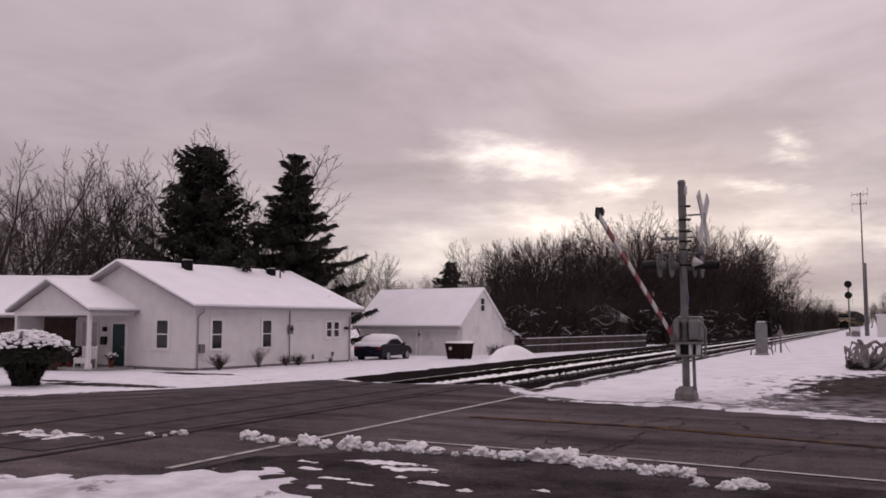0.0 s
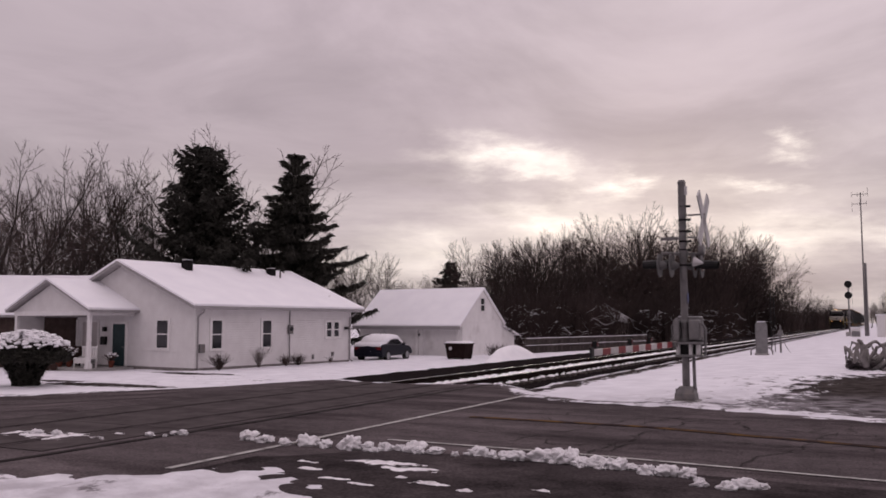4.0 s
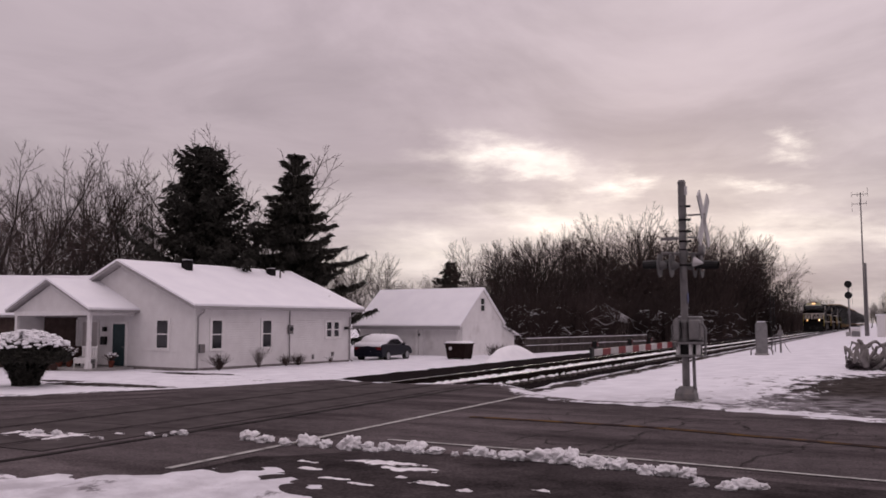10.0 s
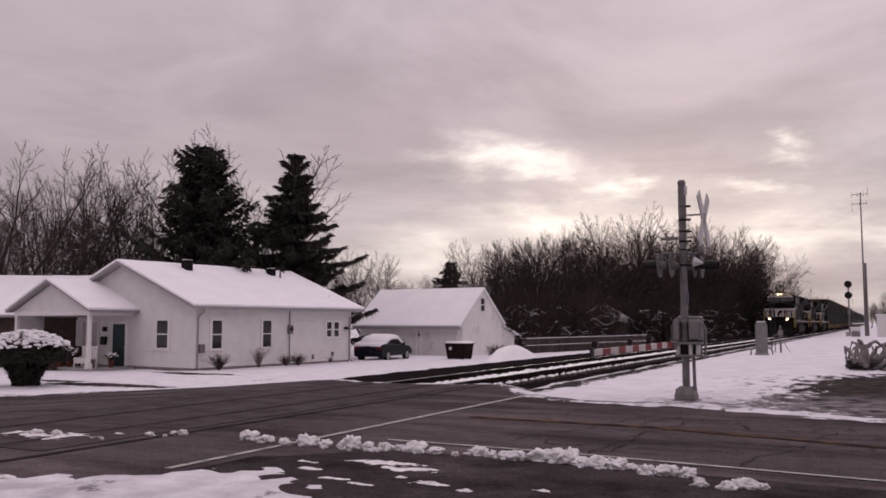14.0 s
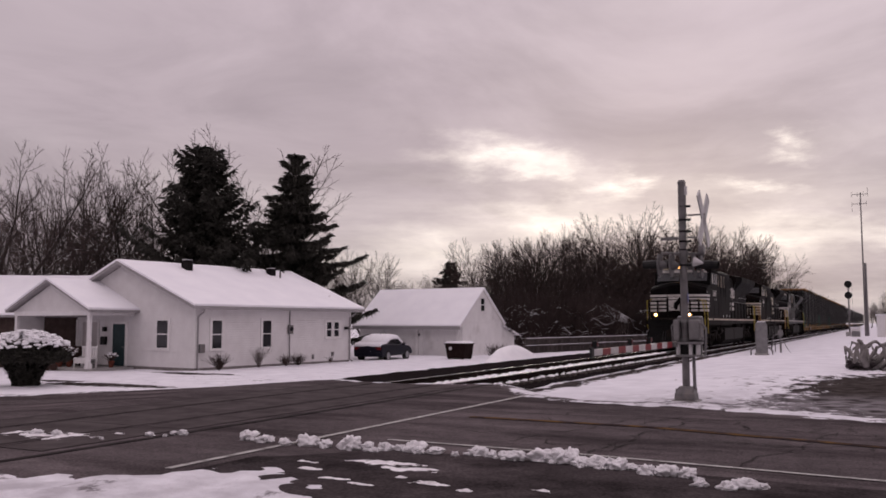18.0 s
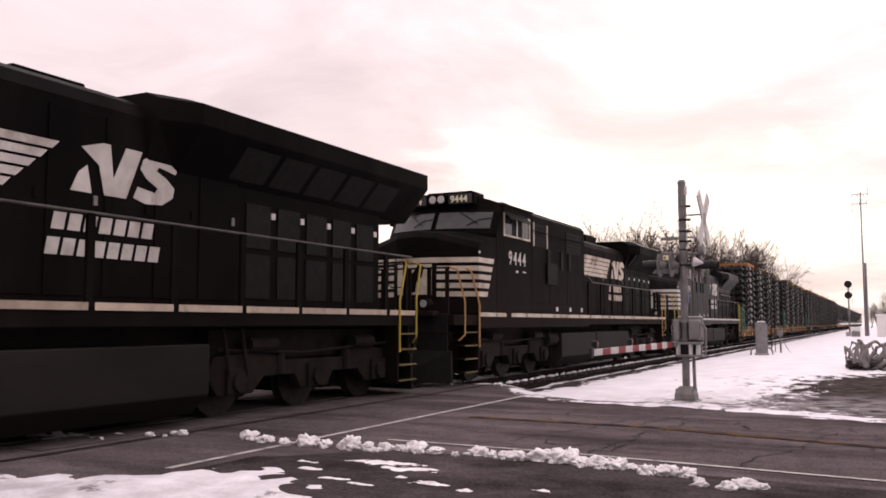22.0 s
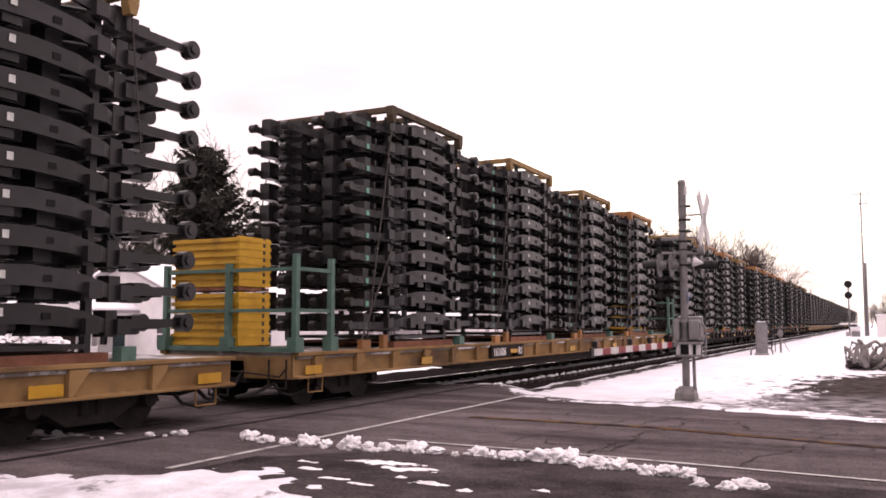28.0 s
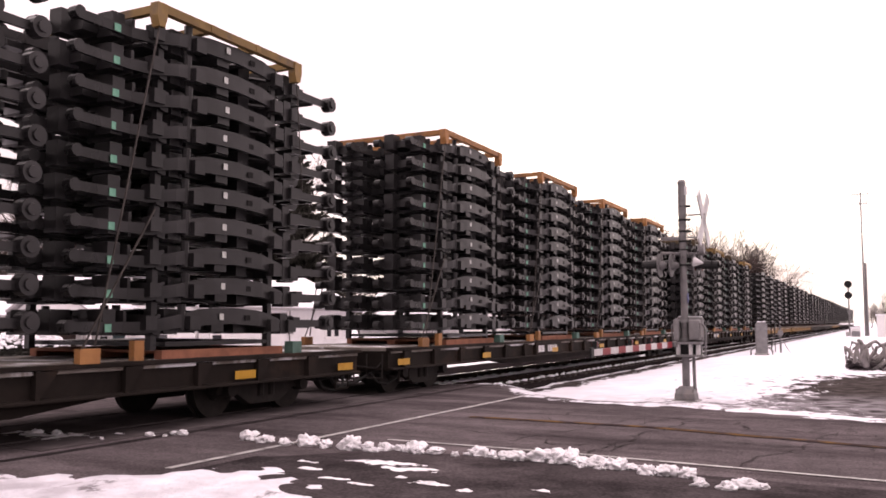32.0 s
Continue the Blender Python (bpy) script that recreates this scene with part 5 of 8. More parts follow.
def thicket(seed, n, radius, height):
    """Upright brush: many thin stems that fork towards the top into pointed twigs."""
    rng = random.Random(seed)
    s = Shape()

    def spike(p, q, r):
        d = (q - p).normalized()
        e = d.orthogonal().normalized() * r
        f = d.cross(e)
        first = len(s.v)
        s.v += [tuple(p + e), tuple(p - e * 0.5 + f * 0.87), tuple(p - e * 0.5 - f * 0.87), tuple(q)]
        s.f += [(first, first + 1, first + 3), (first + 1, first + 2, first + 3), (first + 2, first, first + 3)]

    for _ in range(n):
        a, r = rng.uniform(0, 6.28), radius * math.sqrt(rng.random())
        p = Vector((r * math.cos(a), r * math.sin(a), 0))
        d = Vector((rng.gauss(0, 0.22), rng.gauss(0, 0.22), 1)).normalized()
        h = height * rng.uniform(0.45, 1.0)
        q = p + d * h
        spike(p, q, 0.032)
        for _ in range(5):
            c = p.lerp(q, rng.uniform(0.25, 0.9))
            e = c + (d + Vector((rng.gauss(0, 0.45), rng.gauss(0, 0.45), 0.1))).normalized() * h * rng.uniform(0.2, 0.45)
            spike(c, e, 0.018)
            for _ in range(2):
                g = c.lerp(e, rng.uniform(0.2, 0.8))
                spike(g, g + Vector((rng.gauss(0, 0.4), rng.gauss(0, 0.4), rng.uniform(-0.1, 0.6))), 0.011)
    return s.mesh("brush", TWIG)


BRUSH = [thicket(50 + i, 165, 2.9, 6.0) for i in range(3)]


def snowy_twigs(seed):
    """Short pale lines of snow held on low, flat twigs."""
    rng = random.Random(seed)
    s = Shape()
    for _ in range(46):
        a, r = rng.uniform(0, 6.28), 2.8 * math.sqrt(rng.random())
        p = Vector((r * math.cos(a), r * math.sin(a), rng.uniform(0.3, 3.6)))
        b = rng.uniform(0, 6.28)
        for _ in range(3):
            q = p + Vector((math.cos(b) * 0.3, math.sin(b) * 0.3, rng.gauss(-0.02, 0.12)))
            s.tube(p, q, 0.022, 0.016, 4)
            p, b = q, b + rng.gauss(0, 0.4)
    return s.mesh("snow_on_twigs", SHRUB_SNOW)


SNOWY = [snowy_twigs(90 + i) for i in range(3)]
brush_rng = random.Random(4)
for i in range(74):
    if i < 40:
        y = 68 + i * 3.2 + brush_rng.uniform(-1, 1)
        x = -17.2 - max(0, (98 - y)) * 0.28 - brush_rng.uniform(0, 7)
    elif i < 54:
        y = 196 + (i - 40) * 14
        x = -15.0 - brush_rng.uniform(0, 5)
    else:
        y = 70 + (i - 54) * 1.4 + brush_rng.uniform(-2, 2)
        x = -34 - (i - 54) * 1.0 + brush_rng.uniform(-3, 3)
    k = brush_rng.uniform(0.8, 1.25)
    ob = new("brush_thicket", BRUSH[i % 3])
    ob.matrix_basis = pose(x, y, land(x, y) - 0.05, 0, 0, brush_rng.uniform(0, 360)) @ Matrix.Diagonal((k, k, k * (0.9 if y < 110 else 1.1), 1))
    tagged(ob, "thicket of bare brown brush along the railway", "shrub", "brush along the railway", "stuff")
    if i < 34:
        part("snow_on_twigs", SNOWY[i % 3], None, ob, "snow lying on twigs")
for i in range(16):
    x, y = -37 - i * 2.3, 47 + (i * 7 % 11) + i * 0.4
    ob = new("brush_thicket", BRUSH[i % 3])
    ob.matrix_basis = pose(x, y, land(x, y) - 0.05, 0, 0, i * 50) @ Matrix.Diagonal((1.1, 1.1, 0.62, 1))
    tagged(ob, "thicket of bare brown brush behind the house", "shrub", "brush behind the house", "stuff")


# ---- far woods on the horizon: a low belt of bare trees ----
def far_woods():
    rng = random.Random(31)
    s = Shape()
    for i in range(5200):
        a = radians(rng.uniform(-75, 40))
        r = rng.uniform(300, 420)
        x, y = math.sin(a) * r, math.cos(a) * r
        if -16 < x < 0:
            continue
        h = rng.uniform(4, 10) * (0.75 + 0.35 * noise.noise((x * 0.02, y * 0.02, 0)))
        z = land(x, y)
        w = rng.uniform(0.10, 0.3)
        lean = rng.gauss(0, 0.12) * h
        s.add([(x - w, y, z), (x + w, y, z), (x + lean, y, z + h)], [(0, 1, 2)])
        for _ in range(2):
            b = rng.uniform(0.3, 0.8)
            s.add([(x + lean * b, y, z + h * b), (x + lean * b + 0.1, y, z + h * b - 0.3), (x + lean * b + rng.gauss(0, 1.5), y, z + h * b + rng.uniform(0.6, 2))], [(0, 1, 2)])
    return solid("far_woods", s, TWIG, "low belt of bare woods on the horizon", "woods", kind="stuff")


far_woods()


# ================= shrubs and yard =================
def twig_bush(name, x, y, z, r, h, n, seed, label, mat=None):
    rng = random.Random(seed)
    s = Shape()
    for _ in range(n):
        a, k = rng.uniform(0, 6.28), rng.random()
        d = Vector((math.cos(a) * r * k, math.sin(a) * r * k, h * rng.uniform(0.55, 1.0)))
        s.tube((0, 0, 0), d * 0.6, 0.010, 0.007, 3)
        for _ in range(3):
            s.tube(d * rng.uniform(0.35, 0.6), d + Vector((rng.gauss(0, 0.12), rng.gauss(0, 0.12), rng.gauss(0, 0.08))), 0.006, 0.005, 3)
    return solid(name, s, mat or TWIG, label, "shrub", pose(x, y, z), "shrubs along the house wall")


for lx, ly, r, h, n in ((0.8, 0.75, 0.55, 0.75, 70), (0.7, 3.35, 0.5, 1.0, 30), (0.6, 5.3, 0.4, 0.5, 40), (0.6, 6.2, 0.5, 0.55, 60), (0.6, 8.7, 0.2, 0.45, 15)):
    p = HOUSE @ Vector((lx, ly, -0.74))
    twig_bush("bare_shrub", p.x, p.y, p.z, r, h, n, int(ly * 10), "small bare shrub in the snow by the house wall")
for x, y in ((-21.4, 49.0), (-21.0, 49.6), (-31.0, 50.2)):
    twig_bush("bare_shrub", x, y, -0.85, 0.5, 0.9, 60, int(-x), "small bare shrub beside the garage")


def clipped_shrub():
    """Evergreen cut to a flat-topped umbrella, loaded with snow."""
    t = thing("clipped_shrub", "dark evergreen shrub clipped flat and loaded with snow", "shrub", pose(-26.2, 20.1, land(-26.2, 20.1) - 0.02))
    rng = random.Random(3)
    s = Shape()
    for i in range(7):
        a = i * 0.9
        s.tube((0.08 * math.cos(a), 0.08 * math.sin(a), 0), (0.5 * math.cos(a), 0.5 * math.sin(a), 0.9), 0.05, 0.03, 5)
    part("trunk", s, BARK, t)
    g, w = Shape(), Shape()

    def leaf(c, size):
        d = Vector((rng.gauss(0, 1), rng.gauss(0, 1), rng.gauss(0.2, 0.7))).normalized() * size
        sp = d.cross(Vector((rng.gauss(0, 1), rng.gauss(0, 1), 1))).normalized() * 0.03
        g.add([c - d, c + sp, c + d, c - sp], [(0, 1, 2, 3)])

    for i in range(4600):
        a, r = rng.uniform(0, 6.28), 1.5 * math.sqrt(rng.random())
        z = 1.0 + 0.62 * rng.random() * (1 - 0.6 * (r / 1.5) ** 3) - 0.1 * (r / 1.5)
        leaf(Vector((r * math.cos(a), r * math.sin(a) * 0.85, z)), rng.uniform(0.08, 0.16))
    for i in range(3600):
        z = rng.uniform(0.04, 1.05)
        a, r = rng.uniform(0, 6.28), (0.42 + 0.55 * z * z) * math.sqrt(rng.random())
        leaf(Vector((r * math.cos(a), r * math.sin(a), z)), 0.12)
    part("foliage", g, NEEDLE, t, "dark evergreen foliage")
    for i in range(760):
        a, r = rng.uniform(0, 6.28), 1.52 * math.sqrt(rng.random())
        if noise.noise((r * math.cos(a) * 2.2, r * math.sin(a) * 2.2, 7)) < -0.22:
            continue
        z = 1.42 + 0.50 * (1 - (r / 1.6) ** 2) - 0.06 * (r / 1.5) ** 4 + rng.uniform(-0.06, 0.06)
        c = Vector((r * math.cos(a), r * math.sin(a) * 0.85, z))
        k = rng.uniform(0.035, 0.105)
        w.loft([[c + Vector((math.cos(b) * k * q * rng.uniform(0.8, 1.2), math.sin(b) * k * q, zz * k)) for b in [j * 1.047 for j in range(6)]] for q, zz in ((0.7, -0.35), (1.0, 0.0), (0.6, 0.45))])
    part("snow_load", w, SHRUB_SNOW, t, "clumps of snow lying on top", smooth=True)["kind"] = "stuff"
    return t


clipped_shrub()


def fence():
    """Post and panel fence by the railway."""
    x0, y0, x1, y1 = -22.3, 56.6, -19.0, 77.5
    f = thing("fence", "weathered low wooden panel fence with snow on its rails", "fence")
    n = 13
    for i in range(n + 1):
        t = i / n
        x, y = x0 + (x1 - x0) * t, y0 + (y1 - y0) * t
        z = land(x, y)
        part("post", Shape().box(x - 0.06, x + 0.06, y - 0.06, y + 0.06, z - 0.1, 0.44), WOOD_FENCE, f)
        if i < n:
            xb, yb = x0 + (x1 - x0) * (i + 1) / n, y0 + (y1 - y0) * (i + 1) / n
            for z0, z1, name, mat in ((0.22, 0.32, "rail", WOOD_FENCE), (-0.28, -0.18, "rail", WOOD_FENCE), (0.322, 0.36, "snow_cap", SNOW), (-0.178, -0.15, "snow_cap", SNOW)):
                s = Shape().loft([[(x + 0.02, y + 0.06, z0), (x + 0.10, y + 0.06, z0), (x + 0.10, y + 0.06, z1), (x + 0.02, y + 0.06, z1)], [(xb + 0.02, yb - 0.06, z0), (xb + 0.10, yb - 0.06, z0), (xb + 0.10, yb - 0.06, z1), (xb + 0.02, yb - 0.06, z1)]])
                part(name, s, mat, f)
            for j in range(9):
                u = (j + 0.5) / 9
                bx, by = x + (xb - x) * u, y + (yb - y) * u
                part("board", Shape().box(bx - 0.02, bx + 0.015, by - 0.084, by + 0.084, z + 0.02, 0.30), WOOD_FENCE, f)
    return f


fence()


BROWN_WALL = surface("brown_brick_wall", (0.045, 0.030, 0.027), (0.080, 0.056, 0.050), scale=4.0, rough=0.9)


def small_house(x, y, rz, w, d, h, rise, wall, label):
    t = thing("house", label, "house", pose(x, y, land(x, y), 0, 0, rz))
    part("wall", Shape().slab([(-w / 2, 0), (w / 2, 0), (w / 2, h), (0, h + rise), (-w / 2, h)], "y", 0, d), wall, t)
    gable_roof(t, -w / 2 - 0.4, w / 2 + 0.4, 0, -0.4, d + 0.4, h - 0.15, h + rise + 0.02, 0.12, 0.08)
    for u in (-w / 4, w / 4):
        win = part("window", Shape().box(u - 0.45, u + 0.45, -0.03, 0.01, h - 1.6, h - 0.4), DARK, t)
        part("window_frame", Shape().box(u - 0.55, u - 0.45, -0.05, 0, h - 1.7, h - 0.3).box(u + 0.45, u + 0.55, -0.05, 0, h - 1.7, h - 0.3), WHITE_TRIM, win)
    return t


small_house(-46.3, 30.5, -63, 8.5, 9.4, 2.75, 2.0, BROWN_WALL, "neighbouring low house with a snow-covered roof")
small_house(-29.5, 84.0, -20, 6.5, 8, 2.3, 1.7, TAN_WALL, "small tan house half hidden in bare woods")


# ================= crossing signal with gate =================
MECH = surface("grimy_grey_housing", (0.120, 0.115, 0.117), (0.215, 0.207, 0.210), scale=4.0, rough=0.6, spec=0.2, stain=(0.16, 0.15, 0.15), sscale=3.0, samount=(0.58, 0.72))
CROSSBUCK = surface("weathered_crossbuck", (0.42, 0.41, 0.415), (0.55, 0.54, 0.54), scale=4.0, rough=0.5)


def crossing_signal():
    x, y = -3.47, 17.35
    z = land(x, y)
    c = thing("crossing_signal", "grey steel railroad crossing signal mast with crossbuck, lights and gate", "crossing signal", pose(x, y, 0))
    part("foundation", Shape().box(-0.24, 0.24, -0.24, 0.24, z - 0.3, z + 0.04), CONCRETE, c, "snowy concrete footing")
    b = part("mast_base", Shape().loft([[(-0.2, -0.2, z + 0.04), (0.2, -0.2, z + 0.04), (0.2, 0.2, z + 0.04), (-0.2, 0.2, z + 0.04)], [(-0.19, -0.19, z + 0.16), (0.19, -0.19, z + 0.16), (0.19, 0.19, z + 0.16), (-0.19, 0.19, z + 0.16)], [(-0.12, -0.12, z + 0.30), (0.12, -0.12, z + 0.30), (0.12, 0.12, z + 0.30), (-0.12, 0.12, z + 0.30)]]), GALV, c, "cast base bolted to the footing", bevel=0.015)
    for sx in (-0.16, 0.16):
        for sy in (-0.16, 0.16):
            part("bolt", Shape().tube((sx, sy, z + 0.1), (sx, sy, z + 0.26), 0.018), GALV, b)
    part("mast", Shape().tube((0, 0, z + 0.1), (0, 0, 4.1), 0.072, 0.072, 16), GALV, c, "", smooth=False)
    part("mast_sleeve", Shape().tube((0, 0, 3.55), (0, 0, 4.20), 0.080, 0.078, 16).tube((0, 0, 4.20), (0, 0, 4.25), 0.086, 0.060, 16), GALV, c, "capped sleeve at the mast top")
    part("bell_housing", Shape().box(0.05, 0.10, -0.05, 0.03, 3.95, 4.12), WHITE_STRIPE, c)
    part("conduit", Shape().pipe([(0.16, 0.02, z + 0.25), (0.15, 0.02, 0.9)], 0.035), GALV, c)
    # step brackets down the mast
    for zz in (3.72, 3.45, 3.22, 3.02, 2.85, 2.55):
        part("bracket", Shape().box(0.05, 0.16, -0.025, 0.025, zz - 0.02, zz + 0.02).tube((0, 0, zz - 0.02), (0, 0, zz + 0.02), 0.080, 0.080, 12), BLACK_PAINT, c)
    # crossbuck, seen nearly edge on, facing down the road
    cb = part("crossbuck", Shape().tube((0.1, 0.06, 3.55), (0.42, 0.06, 3.55), 0.018), GALV, c, "white crossbuck boards on a bracket")
    part("bracket_arm", Shape().pipe([(0.1, 0.0, 3.1), (0.36, 0.05, 3.1), (0.36, 0.05, 3.6)], 0.016), GALV, cb)
    for ang in (52, -52):
        m = Matrix.Translation((0.40, 0.06, 3.45)) @ pose(0, 0, 0, 0, 0, -4) @ pose(0, 0, 0, ang, 0, 0)
        s = Shape().box(-0.012, 0.012, -0.61, 0.61, -0.115, 0.115)
        s.v = [tuple(m @ Vector(p)) for p in s.v]
        part("crossbuck_board", s, CROSSBUCK, cb)
    # flashing light pairs on crossarms
    arm = part("light_crossarm", Shape().tube((-0.36, -0.30, 2.78), (0.34, 0.30, 2.78), 0.03).tube((0, 0, 2.72), (0, 0, 2.84), 0.09, 0.09, 12), GALV, c)
    LENS = surface("red_lens", (0.12, 0.010, 0.010), (0.16, 0.014, 0.012), scale=5.0, rough=0.2)
    for hx, hy, face in ((-0.40, -0.30, -1), (-0.20, -0.16, -1), (0.19, 0.16, 1), (0.30, 0.30, 1)):
        zz = 2.54
        part("hanger", Shape().tube((hx - 0.05 * face, hy, 2.80), (hx - 0.05 * face, hy, zz + 0.08), 0.02), GALV, arm)
        head = part("signal_head", Shape().tube((hx - 0.14 * face, hy, zz), (hx - 0.01 * face, hy, zz), 0.05, 0.10, 16), DISC_GREY, arm, "grey flashing light unit")
        part("background_disc", Shape().disc((hx, hy, zz), "x", 0.23, 0.02, 28), DISC_GREY, head)
        part("lens", Shape().disc((hx + 0.016 * face, hy, zz), "x", 0.10, 0.010, 20), LENS, head, "dark red lens")
        hood = Shape()
        ring = [(0.115 * math.cos(t), 0.115 * math.sin(t)) for t in [math.pi * (-0.15 + 1.3 * k / 10) for k in range(11)]]
        a = [(hx + 0.012 * face, hy + u, zz + w) for u, w in ring]
        e = [(hx + (0.30 + 0.03 * math.sin(math.pi * k / 10)) * face, hy + u * 0.95, zz - 0.01 + w * 0.95) for k, (u, w) in enumerate(ring)]
        hood.v = a + e
        hood.f = [(i, i + 1, 12 + i, 11 + i) for i in range(10)]
        part("visor", hood, BLACK_PAINT, head, "black visor")
    part("spare_lamp", Shape().tube((0.24, -0.22, 2.60), (0.42, -0.22, 2.57), 0.10, 0.015, 16), WHITE_STRIPE, arm, "white cone-backed lamp")
    part("side_lamp", Shape().box(-0.42, -0.08, -0.06, 0.06, 3.06, 3.12), GALV, c, "short grey side bracket", bevel=0.01)
    part("bell", Shape().tube((0.30, 0.06, 2.86), (0.40, 0.06, 2.86), 0.12, 0.10, 16), GALV, c, "grey warning bell")
    # gate mechanism: two housings beside the mast on a bolted bracket
    g = part("gate_mechanism", Shape().box(-0.19, -0.085, -0.2, 0.2, 1.06, 1.48), MECH, c, "grey gate motor housing", bevel=0.03)
    part("junction_box", Shape().box(0.10, 0.30, -0.18, 0.16, 1.08, 1.48), MECH, g, "grey junction box", bevel=0.03)
    part("access_cover", Shape().box(0.302, 0.32, -0.14, 0.12, 1.14, 1.42), GALV, g, bevel=0.008)
    part("housing_back", Shape().box(-0.17, 0.32, 0.09, 0.24, 1.05, 1.53), MECH, g, bevel=0.03)
    part("mount_plate", Shape().box(-0.24, 0.32, -0.24, 0.2, 1.00, 1.05), MECH, g)
    part("snow_cap", Shape().box(-0.15, 0.30, 0.10, 0.22, 1.532, 1.545), SNOW, g)
    part("mast_clamp", Shape().tube((0, 0, 1.42), (0, 0, 1.48), 0.10, 0.10, 14).tube((0, 0, 1.07), (0, 0, 1.12), 0.10, 0.10, 14), SIGN_GREY, g)
    part("guard_hoop", Shape().pipe([(-0.24, 0.0, 1.00), (-0.26, 0.0, 1.36), (-0.18, 0.0, 1.42)], 0.016), GALV, g)
    part("guard_hoop", Shape().pipe([(0.38, 0.0, 0.78), (0.40, 0.0, 1.30), (0.32, 0.0, 1.42)], 0.026), SIGN_GREY, g)
    for u in (-0.14, 0.10, 0.24):
        part("support_bracket", Shape().box(u, u + 0.07, -0.20, 0.10, 0.80, 0.998), CROSSBUCK, g, "pale bolted bracket", bevel=0.01)
    # black box added between the brackets so that their slots are dark
    part("bracket_web", Shape().box(-0.14, 0.32, -0.10, 0.0, 0.802, 0.996), BLACK_PAINT, g)
    part("lower_plate", Shape().box(-0.16, 0.36, -0.2, 0.16, 0.76, 0.798), SIGN_GREY, g)
    part("tag", Shape().box(0.075, 0.085, -0.06, 0.0, 1.8, 2.0), surface("blue_notice", (0.10, 0.12, 0.24), (0.14, 0.16, 0.30), rough=0.5), c, "small blue notice plate")
    # the gate arm: turns about its shaft at the mast, pointing along -y
    arm = new("gate_arm", Shape().box(-0.045, 0.045, -0.55, 0.10, -0.045, 0.045).mesh("gate_arm", GALV))
    arm.parent = c
    arm["label"] = "red and white striped gate arm"
    arm.matrix_basis = pose(-0.16, 0.05, 1.0)
    part("counterweight", Shape().box(-0.04, 0.04, 0.10, 0.34, -0.09, 0.09), GALV, arm, bevel=0.015)
    n = 12
    for k in range(n):
        y0, y1 = -0.55 - 5.05 * k / n, -0.55 - 5.05 * (k + 1) / n
        h0, h1 = 0.056 - 0.010 * k / n, 0.056 - 0.010 * (k + 1) / n
        s = Shape().loft([[(-0.012, y0, -h0), (0.012, y0, -h0), (0.012, y0, h0), (-0.012, y0, h0)], [(-0.012, y1, -h1), (0.012, y1, -h1), (0.012, y1, h1), (-0.012, y1, h1)]])
        part("red_stripe" if k % 2 == 0 else "white_stripe", s, RED_STRIPE if k % 2 == 0 else WHITE_STRIPE, arm)
    part("arm_tip", Shape().box(-0.016, 0.016, -5.72, -5.602, -0.07, 0.07), BLACK_PAINT, arm, "black end cap")
    for yy in (-5.5, -3.6, -2.3):
        lamp = part("arm_lamp", Shape().box(-0.035, 0.035, yy - 0.05, yy + 0.05, 0.058, 0.16), BLACK_PAINT, arm, bevel=0.01)
        part("lens", Shape().disc((0.0, yy, 0.115), "x", 0.036, 0.084, 12), LENS, lamp, "dark red lens")
    return arm


gate_arm = crossing_signal()


# ================= the train =================
TRAIN = []
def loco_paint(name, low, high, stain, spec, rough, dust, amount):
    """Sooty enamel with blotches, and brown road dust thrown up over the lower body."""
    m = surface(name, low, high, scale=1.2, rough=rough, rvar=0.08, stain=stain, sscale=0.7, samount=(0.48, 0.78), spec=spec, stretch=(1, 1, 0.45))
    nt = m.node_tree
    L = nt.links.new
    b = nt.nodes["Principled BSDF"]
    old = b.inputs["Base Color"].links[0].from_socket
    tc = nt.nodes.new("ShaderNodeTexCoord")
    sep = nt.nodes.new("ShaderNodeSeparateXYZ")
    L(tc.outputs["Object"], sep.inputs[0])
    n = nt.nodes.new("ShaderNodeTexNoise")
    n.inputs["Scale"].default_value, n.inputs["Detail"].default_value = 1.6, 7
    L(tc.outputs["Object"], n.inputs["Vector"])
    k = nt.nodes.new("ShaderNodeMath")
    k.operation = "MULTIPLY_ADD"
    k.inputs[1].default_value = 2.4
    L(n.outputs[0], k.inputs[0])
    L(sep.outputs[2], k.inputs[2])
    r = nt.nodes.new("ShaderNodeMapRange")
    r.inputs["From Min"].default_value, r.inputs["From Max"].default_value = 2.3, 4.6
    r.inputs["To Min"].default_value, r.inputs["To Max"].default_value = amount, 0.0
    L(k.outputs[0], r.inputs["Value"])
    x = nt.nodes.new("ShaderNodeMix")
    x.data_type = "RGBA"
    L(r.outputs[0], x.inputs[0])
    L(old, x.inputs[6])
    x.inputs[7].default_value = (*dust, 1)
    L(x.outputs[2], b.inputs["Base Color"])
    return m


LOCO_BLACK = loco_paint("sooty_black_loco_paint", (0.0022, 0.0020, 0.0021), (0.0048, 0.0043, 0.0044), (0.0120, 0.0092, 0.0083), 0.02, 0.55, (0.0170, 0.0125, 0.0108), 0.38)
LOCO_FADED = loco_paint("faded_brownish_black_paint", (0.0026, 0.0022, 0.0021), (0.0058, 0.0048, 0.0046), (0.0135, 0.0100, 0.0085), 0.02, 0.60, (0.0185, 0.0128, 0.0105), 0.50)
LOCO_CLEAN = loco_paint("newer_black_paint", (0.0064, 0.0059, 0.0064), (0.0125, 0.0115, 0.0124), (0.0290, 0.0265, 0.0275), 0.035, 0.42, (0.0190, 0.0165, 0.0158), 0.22)
